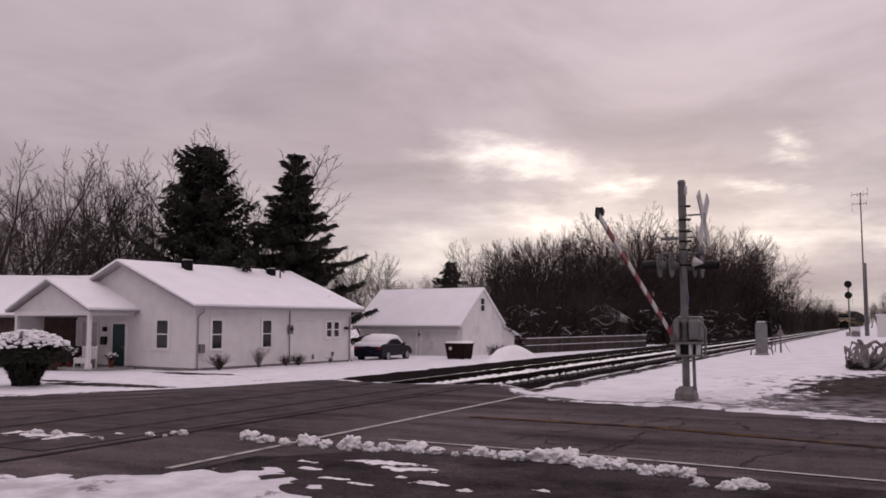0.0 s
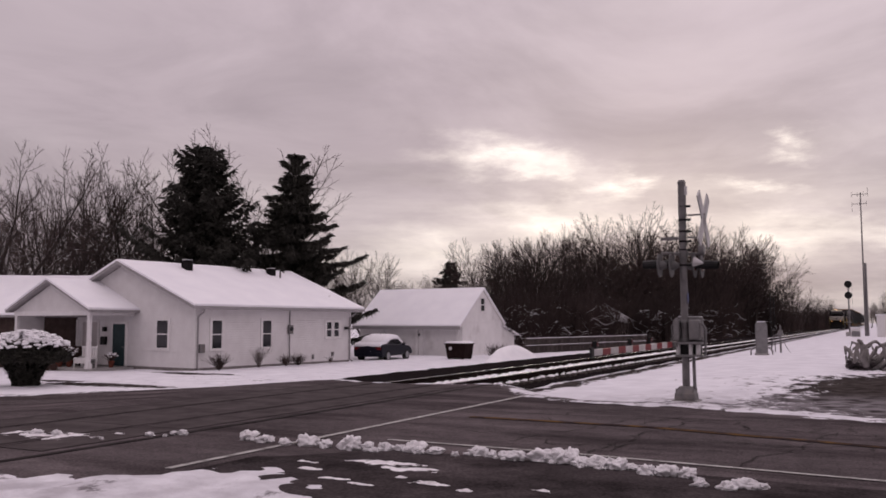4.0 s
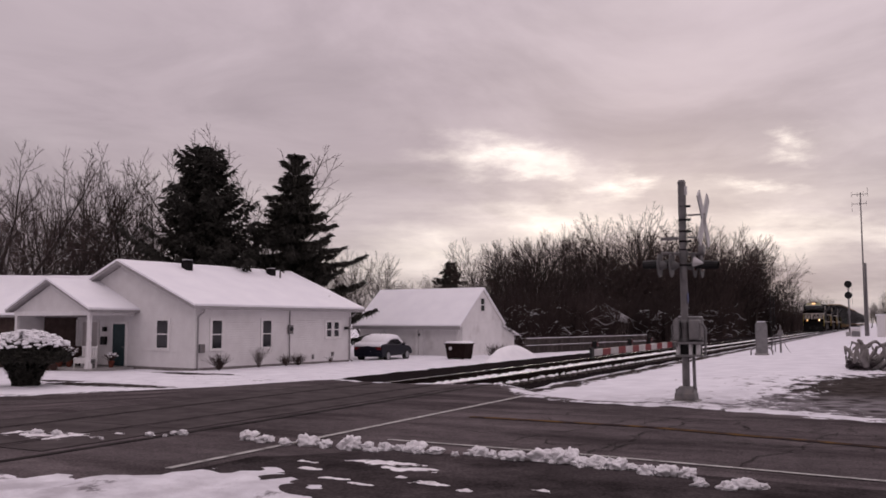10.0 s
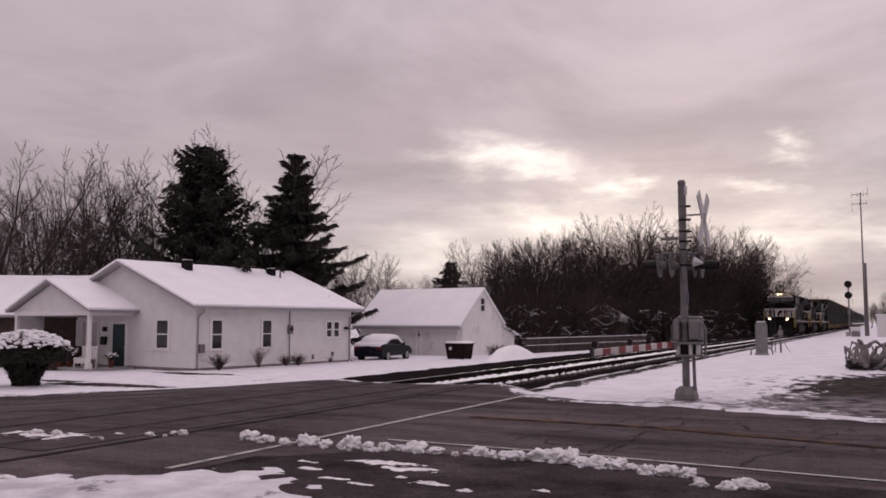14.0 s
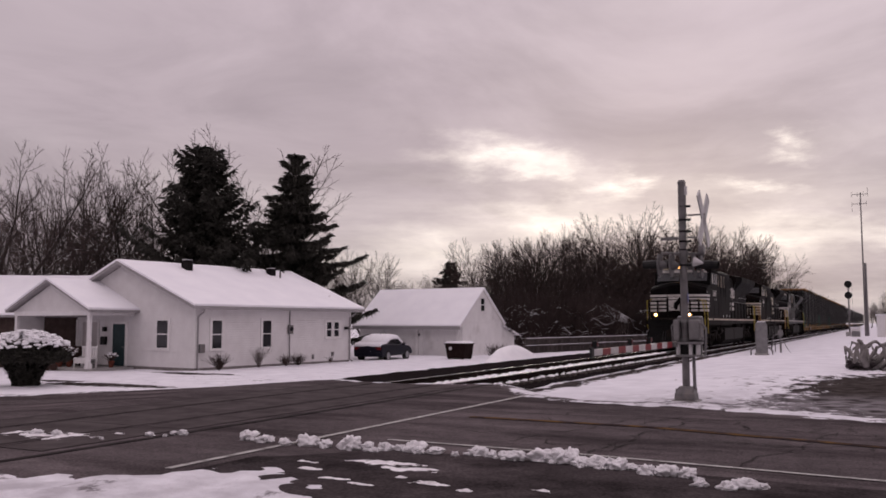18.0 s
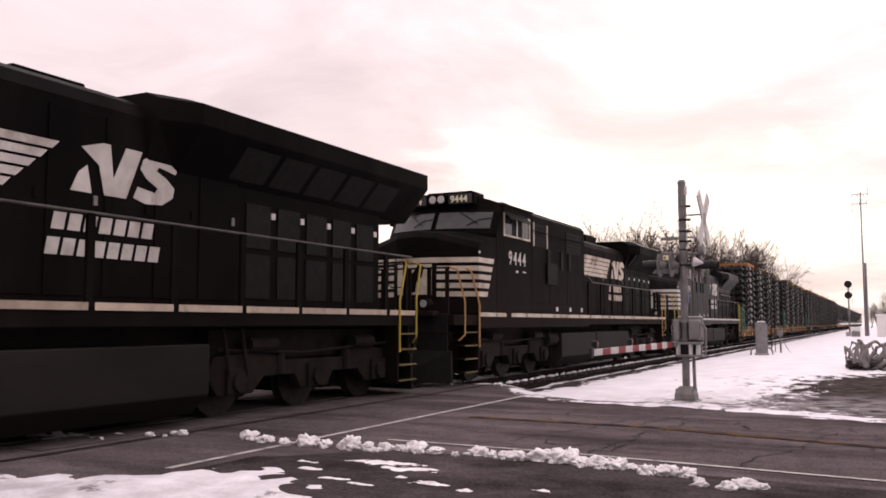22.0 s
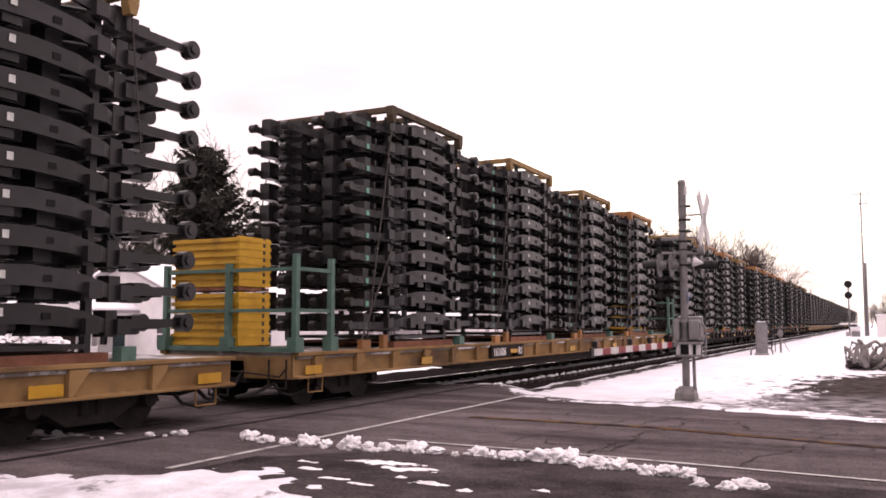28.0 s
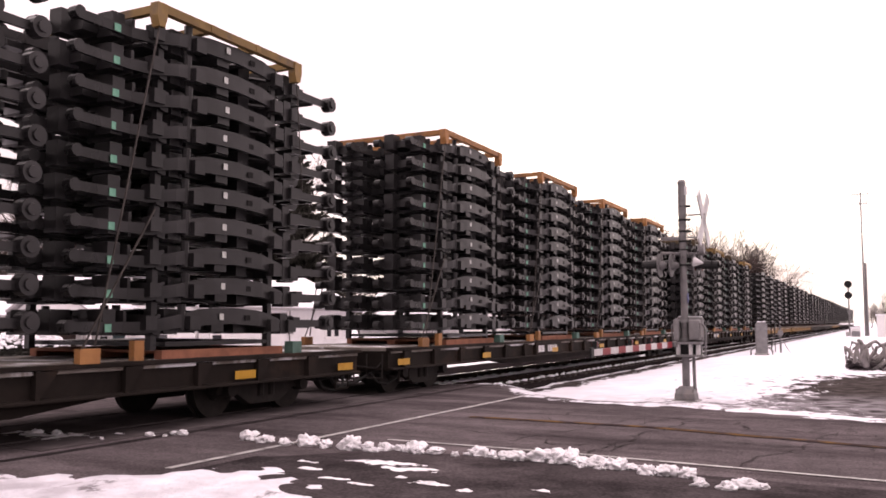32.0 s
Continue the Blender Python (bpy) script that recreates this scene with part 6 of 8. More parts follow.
HANDRAIL_STEEL = surface("worn_grey_handrail", (0.040, 0.035, 0.034), (0.085, 0.076, 0.073), scale=5.0, rough=0.5)
STEP_EDGE = surface("worn_step_edge", (0.10, 0.075, 0.03), (0.19, 0.145, 0.055), scale=4.0, rough=0.7, vary=0.4)
LOCO_DUSTY = surface("road_dusted_underframe", (0.0100, 0.0080, 0.0072), (0.0240, 0.0190, 0.0168), scale=3.0, rough=0.85, stain=(0.006, 0.0055, 0.0055), sscale=1.5, samount=(0.5, 0.7), spec=0.08)
TANK_PAINT = surface("dusty_tank_paint", (0.0085, 0.0072, 0.0068), (0.0175, 0.0148, 0.0138), scale=1.0, rough=0.7, stain=(0.011, 0.0095, 0.009), sscale=0.8, samount=(0.5, 0.75), spec=0.12, stretch=(1, 0.4, 1))
LOCO_WHITE = surface("dirty_white_stripe", (0.38, 0.355, 0.335), (0.56, 0.535, 0.51), scale=2.5, rough=0.55, stain=(0.22, 0.18, 0.15), sscale=1.6, samount=(0.55, 0.75))
LOCO_CREAM = surface("rusty_cream_stripe", (0.34, 0.29, 0.23), (0.55, 0.50, 0.42), scale=2.5, rough=0.6, stain=(0.15, 0.10, 0.075), sscale=1.6, samount=(0.52, 0.70))
SILL_GREY = surface("reflective_sill_stripe", (0.30, 0.245, 0.195), (0.44, 0.37, 0.30), scale=3.0, rough=0.5, stain=(0.17, 0.12, 0.09), sscale=1.8, samount=(0.55, 0.72), vary=0.18)
HANDRAIL_YELLOW = surface("yellow_handrail", (0.27, 0.21, 0.03), (0.40, 0.31, 0.05), scale=5.0, rough=0.5)
HANDRAIL_ORANGE = surface("faded_orange_handrail", (0.30, 0.17, 0.07), (0.42, 0.25, 0.10), scale=5.0, rough=0.55)
# base grey of the windshield is raised to stand for reflected sky
CAB_GLASS = surface("tinted_cab_glass", (0.030, 0.0305, 0.033), (0.055, 0.056, 0.060), scale=1.5, rough=0.12, spec=0.20)
BOARD_CREAM = surface("number_board", (0.60, 0.54, 0.36), (0.72, 0.65, 0.45), scale=3.0, rough=0.4)
LAMP_GLOW = surface("lit_headlight", (1.0, 0.44, 0.12), (1.0, 0.48, 0.15), scale=1.0, rough=0.3, emit=3.0)
LAMP_CORE = surface("headlight_filament", (1.0, 0.50, 0.20), (1.0, 0.55, 0.24), scale=1.0, rough=0.3, emit=250.0)
LAMP_OFF = surface("unlit_headlight", (0.30, 0.29, 0.28), (0.42, 0.41, 0.40), scale=2.0, rough=0.15, spec=0.8)
GRILLE = surface("grille_black", (0.006, 0.006, 0.006), (0.012, 0.011, 0.011), scale=6.0, rough=0.8, spec=0.15)
WHEEL_STEEL = surface("grimy_wheel_steel", (0.014, 0.012, 0.011), (0.028, 0.023, 0.021), scale=6.0, rough=0.7, metal=0.2)
FLAT_TAN = surface("faded_yellow_flatcar_paint", (0.155, 0.092, 0.042), (0.27, 0.170, 0.078), scale=1.6, rough=0.8, spec=0.06, stain=(0.085, 0.055, 0.038), sscale=0.9, samount=(0.50, 0.68), stretch=(1, 0.6, 1))
FLAT_BROWN = surface("dark_flatcar_paint", (0.0100, 0.0080, 0.0070), (0.0210, 0.0165, 0.0145), scale=1.6, rough=0.7, stain=(0.040, 0.026, 0.019), sscale=1.0, samount=(0.55, 0.75), spec=0.06)
DECK_GREY = surface("snow_dusted_deck", (0.14, 0.12, 0.105), (0.26, 0.235, 0.215), scale=2.5, rough=0.9, stain=(0.72, 0.71, 0.74), sscale=1.1, samount=(0.52, 0.62))
FRAME_BLACK = surface("black_coated_chassis_steel", (0.0066, 0.0062, 0.0066), (0.0200, 0.0186, 0.0196), scale=2.2, rough=0.36, rvar=0.14, spec=0.30, bump=0.004, bscale=5.0, vary=0.35, stain=(0.0125, 0.0112, 0.0108), sscale=1.3, samount=(0.55, 0.75))
RACK_YELLOW = surface("yellow_rack_paint", (0.145, 0.090, 0.032), (0.235, 0.150, 0.055), scale=3.0, rough=0.6, stain=(0.10, 0.07, 0.05), sscale=2.0, samount=(0.52, 0.68), vary=0.2)
RACK_ORANGE = surface("orange_rack_paint", (0.20, 0.092, 0.034), (0.30, 0.145, 0.055), scale=3.0, rough=0.6, stain=(0.14, 0.075, 0.05), sscale=2.0, samount=(0.55, 0.7), vary=0.2)
CRATE_YELLOW = surface("yellow_crate_paint", (0.38, 0.215, 0.022), (0.52, 0.31, 0.035), scale=2.5, rough=0.6, stain=(0.20, 0.10, 0.035), sscale=1.5, samount=(0.58, 0.72))
RACK_BROWN = surface("rusty_brown_rack_paint", (0.045, 0.034, 0.022), (0.085, 0.064, 0.040), scale=3.0, rough=0.8, vary=0.2)
RACK_GREEN = surface("green_rack_paint", (0.055, 0.105, 0.085), (0.085, 0.15, 0.125), scale=4.0, rough=0.6)
PALLET_RED = surface("rust_red_skid", (0.13, 0.055, 0.035), (0.22, 0.095, 0.058), scale=4.0, rough=0.8, vary=0.25)
STRAP = surface("steel_strap", (0.035, 0.030, 0.028), (0.065, 0.056, 0.052), scale=4.0, rough=0.6, metal=0.3)
LABEL_PALE = surface("pale_paper_tag", (0.34, 0.345, 0.335), (0.52, 0.53, 0.51), scale=6.0, rough=0.6)
LABEL_GREEN = surface("green_paper_tag", (0.10, 0.26, 0.19), (0.16, 0.34, 0.25), scale=6.0, rough=0.6)
TAG_YELLOW = surface("yellow_reflector", (0.33, 0.175, 0.015), (0.44, 0.245, 0.025), scale=4.0, rough=0.4)


def lettering(text, size, material, parent, m, name="number", spacing=1.0, bold=0.0):
    c = bpy.data.curves.new("lettering", "FONT")
    c.body, c.size, c.extrude, c.space_character = text, size, 0.003, spacing
    c.resolution_u = 3
    c.offset = size * bold
    tmp = bpy.data.objects.new("lettering", c)
    scene.collection.objects.link(tmp)
    me = bpy.data.meshes.new_from_object(tmp.evaluated_get(bpy.context.evaluated_depsgraph_get()))
    bpy.data.objects.remove(tmp)
    me.name = name
    me.materials.clear()
    me.materials.append(material)
    ob = new(name, me)
    ob.parent = parent
    ob.matrix_basis = m
    return ob


# lettering on the side that faces the road: reads along +y, up is +z, faces +x
SIDE = Matrix(((0, 0, 1, 0), (1, 0, 0, 0), (0, 1, 0, 0), (0, 0, 0, 1)))
FRONT = Matrix(((1, 0, 0, 0), (0, 0, -1, 0), (0, 1, 0, 0), (0, 0, 0, 1)))
WHEELSETS = []


def wheelset(parent, y, r, tag=True):
    """An axle with two flanged wheels, as one part that rolls."""
    s = Shape().tube((-0.95, 0, 0), (0.95, 0, 0), 0.08, 0.08, 10)
    for x in (-0.76, 0.76):
        k = 1 if x > 0 else -1
        s.tube((x - 0.065, 0, 0), (x + 0.065, 0, 0), r, r, 28)
        s.tube((x - 0.065 * k - 0.015, 0, 0), (x - 0.065 * k + 0.015, 0, 0), r + 0.026, r + 0.026, 28)
        s.tube((x + 0.06 * k, 0, 0), (x + 0.10 * k, 0, 0), r * 0.42, r * 0.36, 14)
    ob = part("wheelset", s, WHEEL_STEEL, parent)
    ob.matrix_basis = Matrix.Translation((0, y, r))
    if tag:
        WHEELSETS.append((ob, y, r))
    return ob


def loco_truck(parent, yc):
    for x in (-1, 1):
        xa, xb = (1.02, 1.20) if x > 0 else (-1.20, -1.02)
        prof = [(-2.65, 0.62), (-2.5, 0.92), (-1.2, 1.0), (-0.9, 0.82), (0.9, 0.82), (1.2, 1.0), (2.5, 0.92), (2.65, 0.62), (2.42, 0.34), (1.62, 0.34), (1.35, 0.58), (0.55, 0.58), (0.38, 0.34), (-0.38, 0.34), (-0.55, 0.58), (-1.35, 0.58), (-1.62, 0.34), (-2.42, 0.34)]
        sf = part("truck_sideframe", Shape().slab([(yc + a, b) for a, b in prof], "x", xa, xb), LOCO_DUSTY, parent, "dusty cast truck sideframe", bevel=0.02)
        o = xb if x > 0 else xa
        for a in (-2.02, 0.0, 2.02):
            part("journal_box", Shape().tube((o - 0.04 * x, yc + a, 0.53), (o + 0.12 * x, yc + a, 0.53), 0.17, 0.15, 14).box(min(o, o + 0.06 * x), max(o, o + 0.06 * x), yc + a - 0.24, yc + a + 0.24, 0.36, 0.74), LOCO_DUSTY, sf)
        for a in (-1.45, 1.45):
            part("brake_cylinder", Shape().tube((o + 0.02 * x, yc + a - 0.35, 1.08), (o + 0.02 * x, yc + a + 0.3, 1.08), 0.12, 0.12, 12), LOCO_DUSTY, sf)
        for a in (-0.95, 0.95):
            part("spring", Shape().tube((o - 0.02 * x, yc + a, 0.6), (o - 0.02 * x, yc + a, 0.95), 0.09, 0.09, 10), LOCO_DUSTY, sf)
        part("brake_pipe", Shape().pipe([(o + 0.05 * x, yc - 2.5, 1.02), (o + 0.05 * x, yc - 0.4, 0.93), (o + 0.05 * x, yc + 2.5, 1.05)], 0.025), LOCO_DUSTY, sf)
    for a in (-2.02, 0.0, 2.02):
        wheelset(parent, yc + a, 0.52)
        part("traction_motor", Shape().box(-0.62, 0.62, yc + a + (0.12 if a < 1 else -0.95), yc + a + (0.95 if a < 1 else -0.12), 0.22, 0.84), LOCO_DUSTY, parent, bevel=0.06)
    for x in (-1, 1):
        part("brake_beam", Shape().box(min(0.5 * x, 0.98 * x), max(0.5 * x, 0.98 * x), yc - 2.4, yc + 2.4, 0.84, 1.30), LOCO_DUSTY, parent)


def locomotive(number, u, white_top, tall, cream, lit, label):
    t = thing("locomotive", label, "locomotive")
    TRAIN.append((t, u))
    paint = LOCO_FADED if cream else LOCO_BLACK if tall else LOCO_CLEAN
    stripe = LOCO_CREAM if cream else LOCO_WHITE
    hand = HANDRAIL_ORANGE if cream else HANDRAIL_YELLOW
    W = 1.52
    end = 19.35
    # platform and underframe
    part("underframe", Shape().box(-W + 0.02, W - 0.02, -1.28, end, 1.36, 1.60), paint, t, bevel=0.015)
    part("centre_sill", Shape().box(-0.7, 0.7, -1.2, end - 0.1, 0.85, 1.355), LOCO_DUSTY, t)
    segs = [(0.0, 1.0), (1.06, 1.62), (1.98, 3.0), (3.06, 4.1), (4.16, 5.2), (5.26, 6.3), (6.36, 7.4), (7.46, 8.5)] + [(8.62 + 1.38 * k, 9.90 + 1.38 * k) for k in range(7)] + [(18.3, 19.3)]
    for x in (-1, 1):
        for a, b in segs:
            part("sill_stripe", Shape().box(min(W * x, (W + 0.008) * x), max(W * x, (W + 0.008) * x), a, b, 1.565, 1.66), LOCO_CREAM if cream else SILL_GREY if tall else LOCO_WHITE, t)
        part("side_skirt", Shape().box(min((W - 0.06) * x, W * x - 0.002 * x), max((W - 0.06) * x, W * x - 0.002 * x), 0.02, 8.5, 1.30, 1.69), paint, t)
    # fuel tank
    part("fuel_tank", Shape().slab([(-1.46, 1.12), (-1.46, 0.42), (-1.15, 0.14), (1.15, 0.14), (1.46, 0.42), (1.46, 1.12)], "y", 5.98, 13.45), TANK_PAINT, t, "long dusty fuel tank", bevel=0.02)
    part("tank_strap", Shape().box(1.465, 1.48, 9.4, 9.5, 0.45, 1.12), TANK_PAINT, t)
    part("air_reservoir", Shape().tube((1.2, 5.15, 0.95), (1.2, 5.9, 0.95), 0.2, 0.2, 14), LOCO_DUSTY, t)
    for v in (5.4, 13.9, 14.3):
        part("sand_pipe", Shape().pipe([(1.3, v, 1.35), (1.3, v + 0.1, 0.9), (1.2, v + 0.3, 0.4)], 0.03), LOCO_DUSTY, t)
    loco_truck(t, 3.02)
    loco_truck(t, 16.33)

    # nose: a blunt prow, lower at its outer corners
    def prow(x):
        a = abs(x)
        return -0.36 + max(0.0, a - 0.5) * 0.34
    cols = (-W, -1.1, -0.5, 0.0, 0.5, 1.1, W)
    rings = []
    for x in [c * 0.996 for c in cols]:
        a = abs(x)
        zt = 3.60 - 0.30 * max(0.0, a - 0.35) / 1.15
        rings.append([(x, prow(x), 1.62), (x, prow(x), zt - 0.14), (x, prow(x) + 0.12, zt), (x, 0.42 + 0.42 * (a / W) ** 2, 3.68 - 0.20 * (a / W) ** 2), (x, 1.2, 3.68 - 0.20 * (a / W) ** 2), (x, 1.2, 1.62)])
    part("nose", Shape().loft(rings), paint, t, "wide blunt black nose", bevel=0.02)
    # stripes wrap the nose front and rake back along its sides
    for k in range(5):
        z1 = 2.95 - 0.2 * k
        z0 = z1 - 0.12
        rake = lambda z: 0.48 + (z - 2.06) * 0.45
        for x in (-1, 1):
            o = (W + 0.006) * x
            s = Shape().add([(o, prow(W) - 0.004, z0), (o, rake(z0), z0), (o, rake(z1), z1), (o, prow(W) - 0.004, z1), (o - 0.01 * x, prow(W), z0), (o - 0.01 * x, rake(z0), z0), (o - 0.01 * x, rake(z1), z1), (o - 0.01 * x, prow(W), z1)], [(0, 1, 2, 3), (7, 6, 5, 4), (0, 4, 5, 1), (1, 5, 6, 2), (2, 6, 7, 3), (3, 7, 4, 0)])
            part("nose_stripe", s, stripe, t)
            pts = [0.58, 1.1, W] if k else [0.0, 0.5, 1.1, W]
            s = Shape()
            s.loft([[(p * x, prow(p) - 0.008, z0), (p * x, prow(p) - 0.008, z1), (p * x, prow(p) + 0.002, z1), (p * x, prow(p) + 0.002, z0)] for p in pts])
            part("nose_stripe", s, stripe, t)
    part("nose_emblem", Shape().box(-0.46, 0.46, -0.366, -0.355, 2.08, 2.80), stripe, t, "white painted emblem panel with a dark figure")
    part("emblem_shape", Shape().slab([(-0.12, 2.12), (0.02, 2.14), (0.06, 2.38), (0.2, 2.5), (0.26, 2.74), (0.1, 2.8), (-0.02, 2.62), (-0.16, 2.5), (-0.2, 2.3)], "y", -0.372, -0.3665), paint, t)
    part("nose_door_seam", Shape().box(-0.52, -0.49, -0.372, -0.30, 1.75, 3.0), GRILLE, t)
    part("nose_light_box", Shape().box(W - 0.08, W + 0.012, -0.0, 0.06, 3.04, 3.10), WHITE_STRIPE, t)

    # cab
    cols = (-W, -1.28, -0.95, -0.5, 0.5, 0.95, 1.28, W)
    top = lambda a: 4.68 - 0.04 * min(1, a / 0.6) - 0.26 * max(0.0, (a - 0.6) / (W - 0.6)) ** 1.4
    back = lambda a: 0.50 * (a / W) ** 2
    rings = []
    for x in cols:
        a = abs(x)
        b = back(a)
        rings.append([(x, 0.54 + b, 1.62), (x, 0.54 + b, 3.60), (x, 0.86 + b, min(4.19, top(a) - 0.04)), (x, 0.92 + b, min(4.24, top(a) - 0.03)), (x, 1.02 + b, top(a)), (x, 3.46, top(a)), (x, 3.46, 1.62)])
    part("cab", Shape().loft(rings), paint, t, "black crew cab", bevel=0.015)
    # windshield panes on the raked front
    for x0, x1 in ((-1.36, -0.07), (0.07, 1.36)):
        strip, rows = [], []
        for k in range(6):
            x = x0 + (x1 - x0) * k / 5
            a = abs(x)
            zt = min(4.19, top(a) - 0.04)
            lo = Vector((x, 0.54 + back(a) + 0.32 * 0.22 - 0.024, 3.60 + (zt - 3.60) * 0.22))
            hi = Vector((x, 0.54 + back(a) + 0.32 * 0.95 - 0.024, 3.60 + (zt - 3.60) * 0.95))
            inn = Vector((0, 0.018, 0))
            strip.append([lo, hi, hi + inn, lo + inn])
            rows.append((lo, hi))
        p = part("windshield", Shape().loft(strip), CAB_GLASS, t, "wide windshield pane greyed by painted sky reflection")
        part("wiper", Shape().pipe([rows[2][1] + Vector((0, -0.03, 0.03)), rows[4][0].lerp(rows[4][1], 0.25) + Vector((0, -0.03, 0))], 0.010).pipe([rows[3][0].lerp(rows[3][1], 0.18) + Vector((0, -0.03, 0)), rows[4][0].lerp(rows[4][1], 0.55) + Vector((0, -0.03, 0)), rows[5][0].lerp(rows[5][1], 0.62) + Vector((0, -0.03, 0))], 0.010), GRILLE, p)
    if white_top:
        s = Shape()
        row = []
        for x in (-1.36, -1.15, -0.94, -0.4, 0.4, 0.94, 1.15, 1.36):
            a = abs(x)
            f = min(1.0, max(0.03, (1.36 - a) / 0.42))
            z0, z1 = min(4.20, top(a) - 0.06), top(a) + 0.012
            row.append([(x, 0.82 + back(a), z0), (x, 0.82 + 0.18 * f + back(a), z0 + (z1 - z0) * f), (x, 0.85 + 0.18 * f + back(a), z0 + (z1 - z0) * f), (x, 0.90 + back(a), z0 - 0.02)])
        s.loft(row)
        part("cab_brow", s, LOCO_WHITE, t, "white painted brow above the windshield")
    for x0 in (-0.98, 0.30):
        bd = part("number_board", Shape().box(x0 - 0.02, x0 + 0.70, 0.84, 1.06, 4.34, 4.65), stripe if white_top else paint, t, bevel=0.02)
        part("number_rim", Shape().box(x0 - 0.005, x0 + 0.685, 0.832, 0.839, 4.355, 4.635), paint, bd)
        part("number_glass", Shape().box(x0 + 0.025, x0 + 0.655, 0.824, 0.831, 4.38, 4.61), BOARD_CREAM if white_top else GLASS, bd, "lit cream number board")
        lettering(number, 0.24, paint if white_top else BOARD_CREAM, bd, Matrix.Translation((x0 + 0.06, 0.821, 4.41)) @ FRONT, bold=0.015)
    hb = part("headlight_box", Shape().box(-0.24, 0.24, 0.80, 1.06, 4.37, 4.64), GALV if white_top else paint, t, bevel=0.02)
    for x in (-0.115, 0.115):
        part("reflector", Shape().disc((x, 0.795, 4.50), "y", 0.098, 0.02, 18), LAMP_OFF, hb)
        part("headlight", Shape().disc((x, 0.778, 4.50), "y", 0.088, 0.012, 18), LAMP_GLOW if lit else LAMP_OFF, hb, "twin headlight lamp")
        if lit:
            part("lamp_bulb", Shape().disc((x, 0.768, 4.50), "y", 0.030, 0.008, 12), LAMP_CORE, hb, "bright burning lamp bulb")
    for x in (-1, 1):
        o = W * x
        s0, s1 = sorted((o + 0.004 * x, o + 0.030 * x))
        fr = part("cab_window", Shape().box(s0, s1, 1.46, 3.26, 3.58, 3.63).box(s0, s1, 1.46, 3.26, 4.13, 4.18).box(s0, s1, 1.46, 1.51, 3.63, 4.13).box(s0, s1, 3.21, 3.26, 3.63, 4.13).box(s0, s1, 2.70, 2.74, 3.63, 4.13), MECH if not cream else LOCO_CREAM, t, "grey framed side window")
        s0, s1 = sorted((o + 0.002 * x, o + 0.012 * x))
        part("pane", Shape().box(s0, s1, 1.51, 2.0, 3.63, 4.13), GLASS, fr)
        part("pane", Shape().box(s0, s1, 2.74, 3.21, 3.63, 4.13), GLASS, fr)
        part("open_sash", Shape().box(s0, s1, 2.0, 2.70, 3.63, 4.13), GRILLE, fr)
        s0, s1 = sorted((o + 0.016 * x, o + 0.028 * x))
        part("sash_post", Shape().box(s0, s1, 2.30, 2.36, 3.63, 4.1), WHITE_STRIPE, fr)
        s0, s1 = sorted((o, o + 0.22 * x))
        dz = 0.26 if cream else 0.06
        part("sunshade", Shape().slab([(s0, 4.24 if x > 0 else 4.24 - dz), (s1, 4.24 - dz if x > 0 else 4.24), (s1, 4.26 - dz if x > 0 else 4.26), (s0, 4.26 if x > 0 else 4.26 - dz)], "y", 1.42, 3.36 if not cream else 2.9), paint, t)
        s0, s1 = sorted((o + 0.003 * x, o + 0.016 * x))
        va = (2.14, 2.68) if tall or white_top else (4.65, 5.45)
        part("cab_vent", Shape().box(s0, s1, va[0], va[1], 1.85 if tall or white_top else 2.5, 2.37 if tall or white_top else 3.1), GRILLE, t, "dark louvred vent")
        part("door_seam", Shape().box(s0, s1, 3.47, 3.49, 1.7, 4.3), GRILLE, t)
    lettering(number, 0.47, LOCO_WHITE, t, Matrix.Translation((W + 0.006, 1.80, 2.90)) @ SIDE, spacing=1.32, bold=0.018)
    part("small_mark", Shape().box(W, W + 0.006, 2.3, 2.45, 2.70, 2.76), LOCO_WHITE, t)
    part("small_mark", Shape().box(W, W + 0.006, 2.75, 3.0, 2.72, 2.75), LOCO_WHITE, t)
    part("roof_gear", Shape().box(-0.5, 0.6, 1.5, 1.75, 4.63, 4.70).box(-0.2, 0.2, 2.1, 2.6, 4.63, 4.68).box(0.5, 1.0, 2.7, 3.0, 4.52, 4.62), paint, t, bevel=0.02)
    part("air_conditioner", Shape().box(-0.55, 0.75, 1.30, 2.05, 4.60, 4.76), paint, t, "low rooftop unit", bevel=0.04)
    part("roof_drip_rail", Shape().box(W - 0.03, W + 0.06, 1.35, 3.45, 4.36, 4.39), LOCO_DUSTY, t)
    part("antenna", Shape().pipe([(0.1, 2.35, 4.66), (0.1, 2.35, 4.74), (0.1, 2.55, 4.74)], 0.012), paint, t)

    # equipment cabinet behind the cab
    CW, c1 = 1.46, 8.25 if tall or cream else 8.8
    zt = 4.60 if tall or cream else 4.68
    part("equipment_cabinet", Shape().slab([(-CW, 1.62), (CW, 1.62), (CW, 4.34), (CW - 0.14, 4.46), (CW - 0.7, zt), (-CW + 0.7, zt), (-CW + 0.14, 4.46), (-CW, 4.34)], "y", 3.48, c1), paint, t, "full-width black equipment cabinet", bevel=0.015)
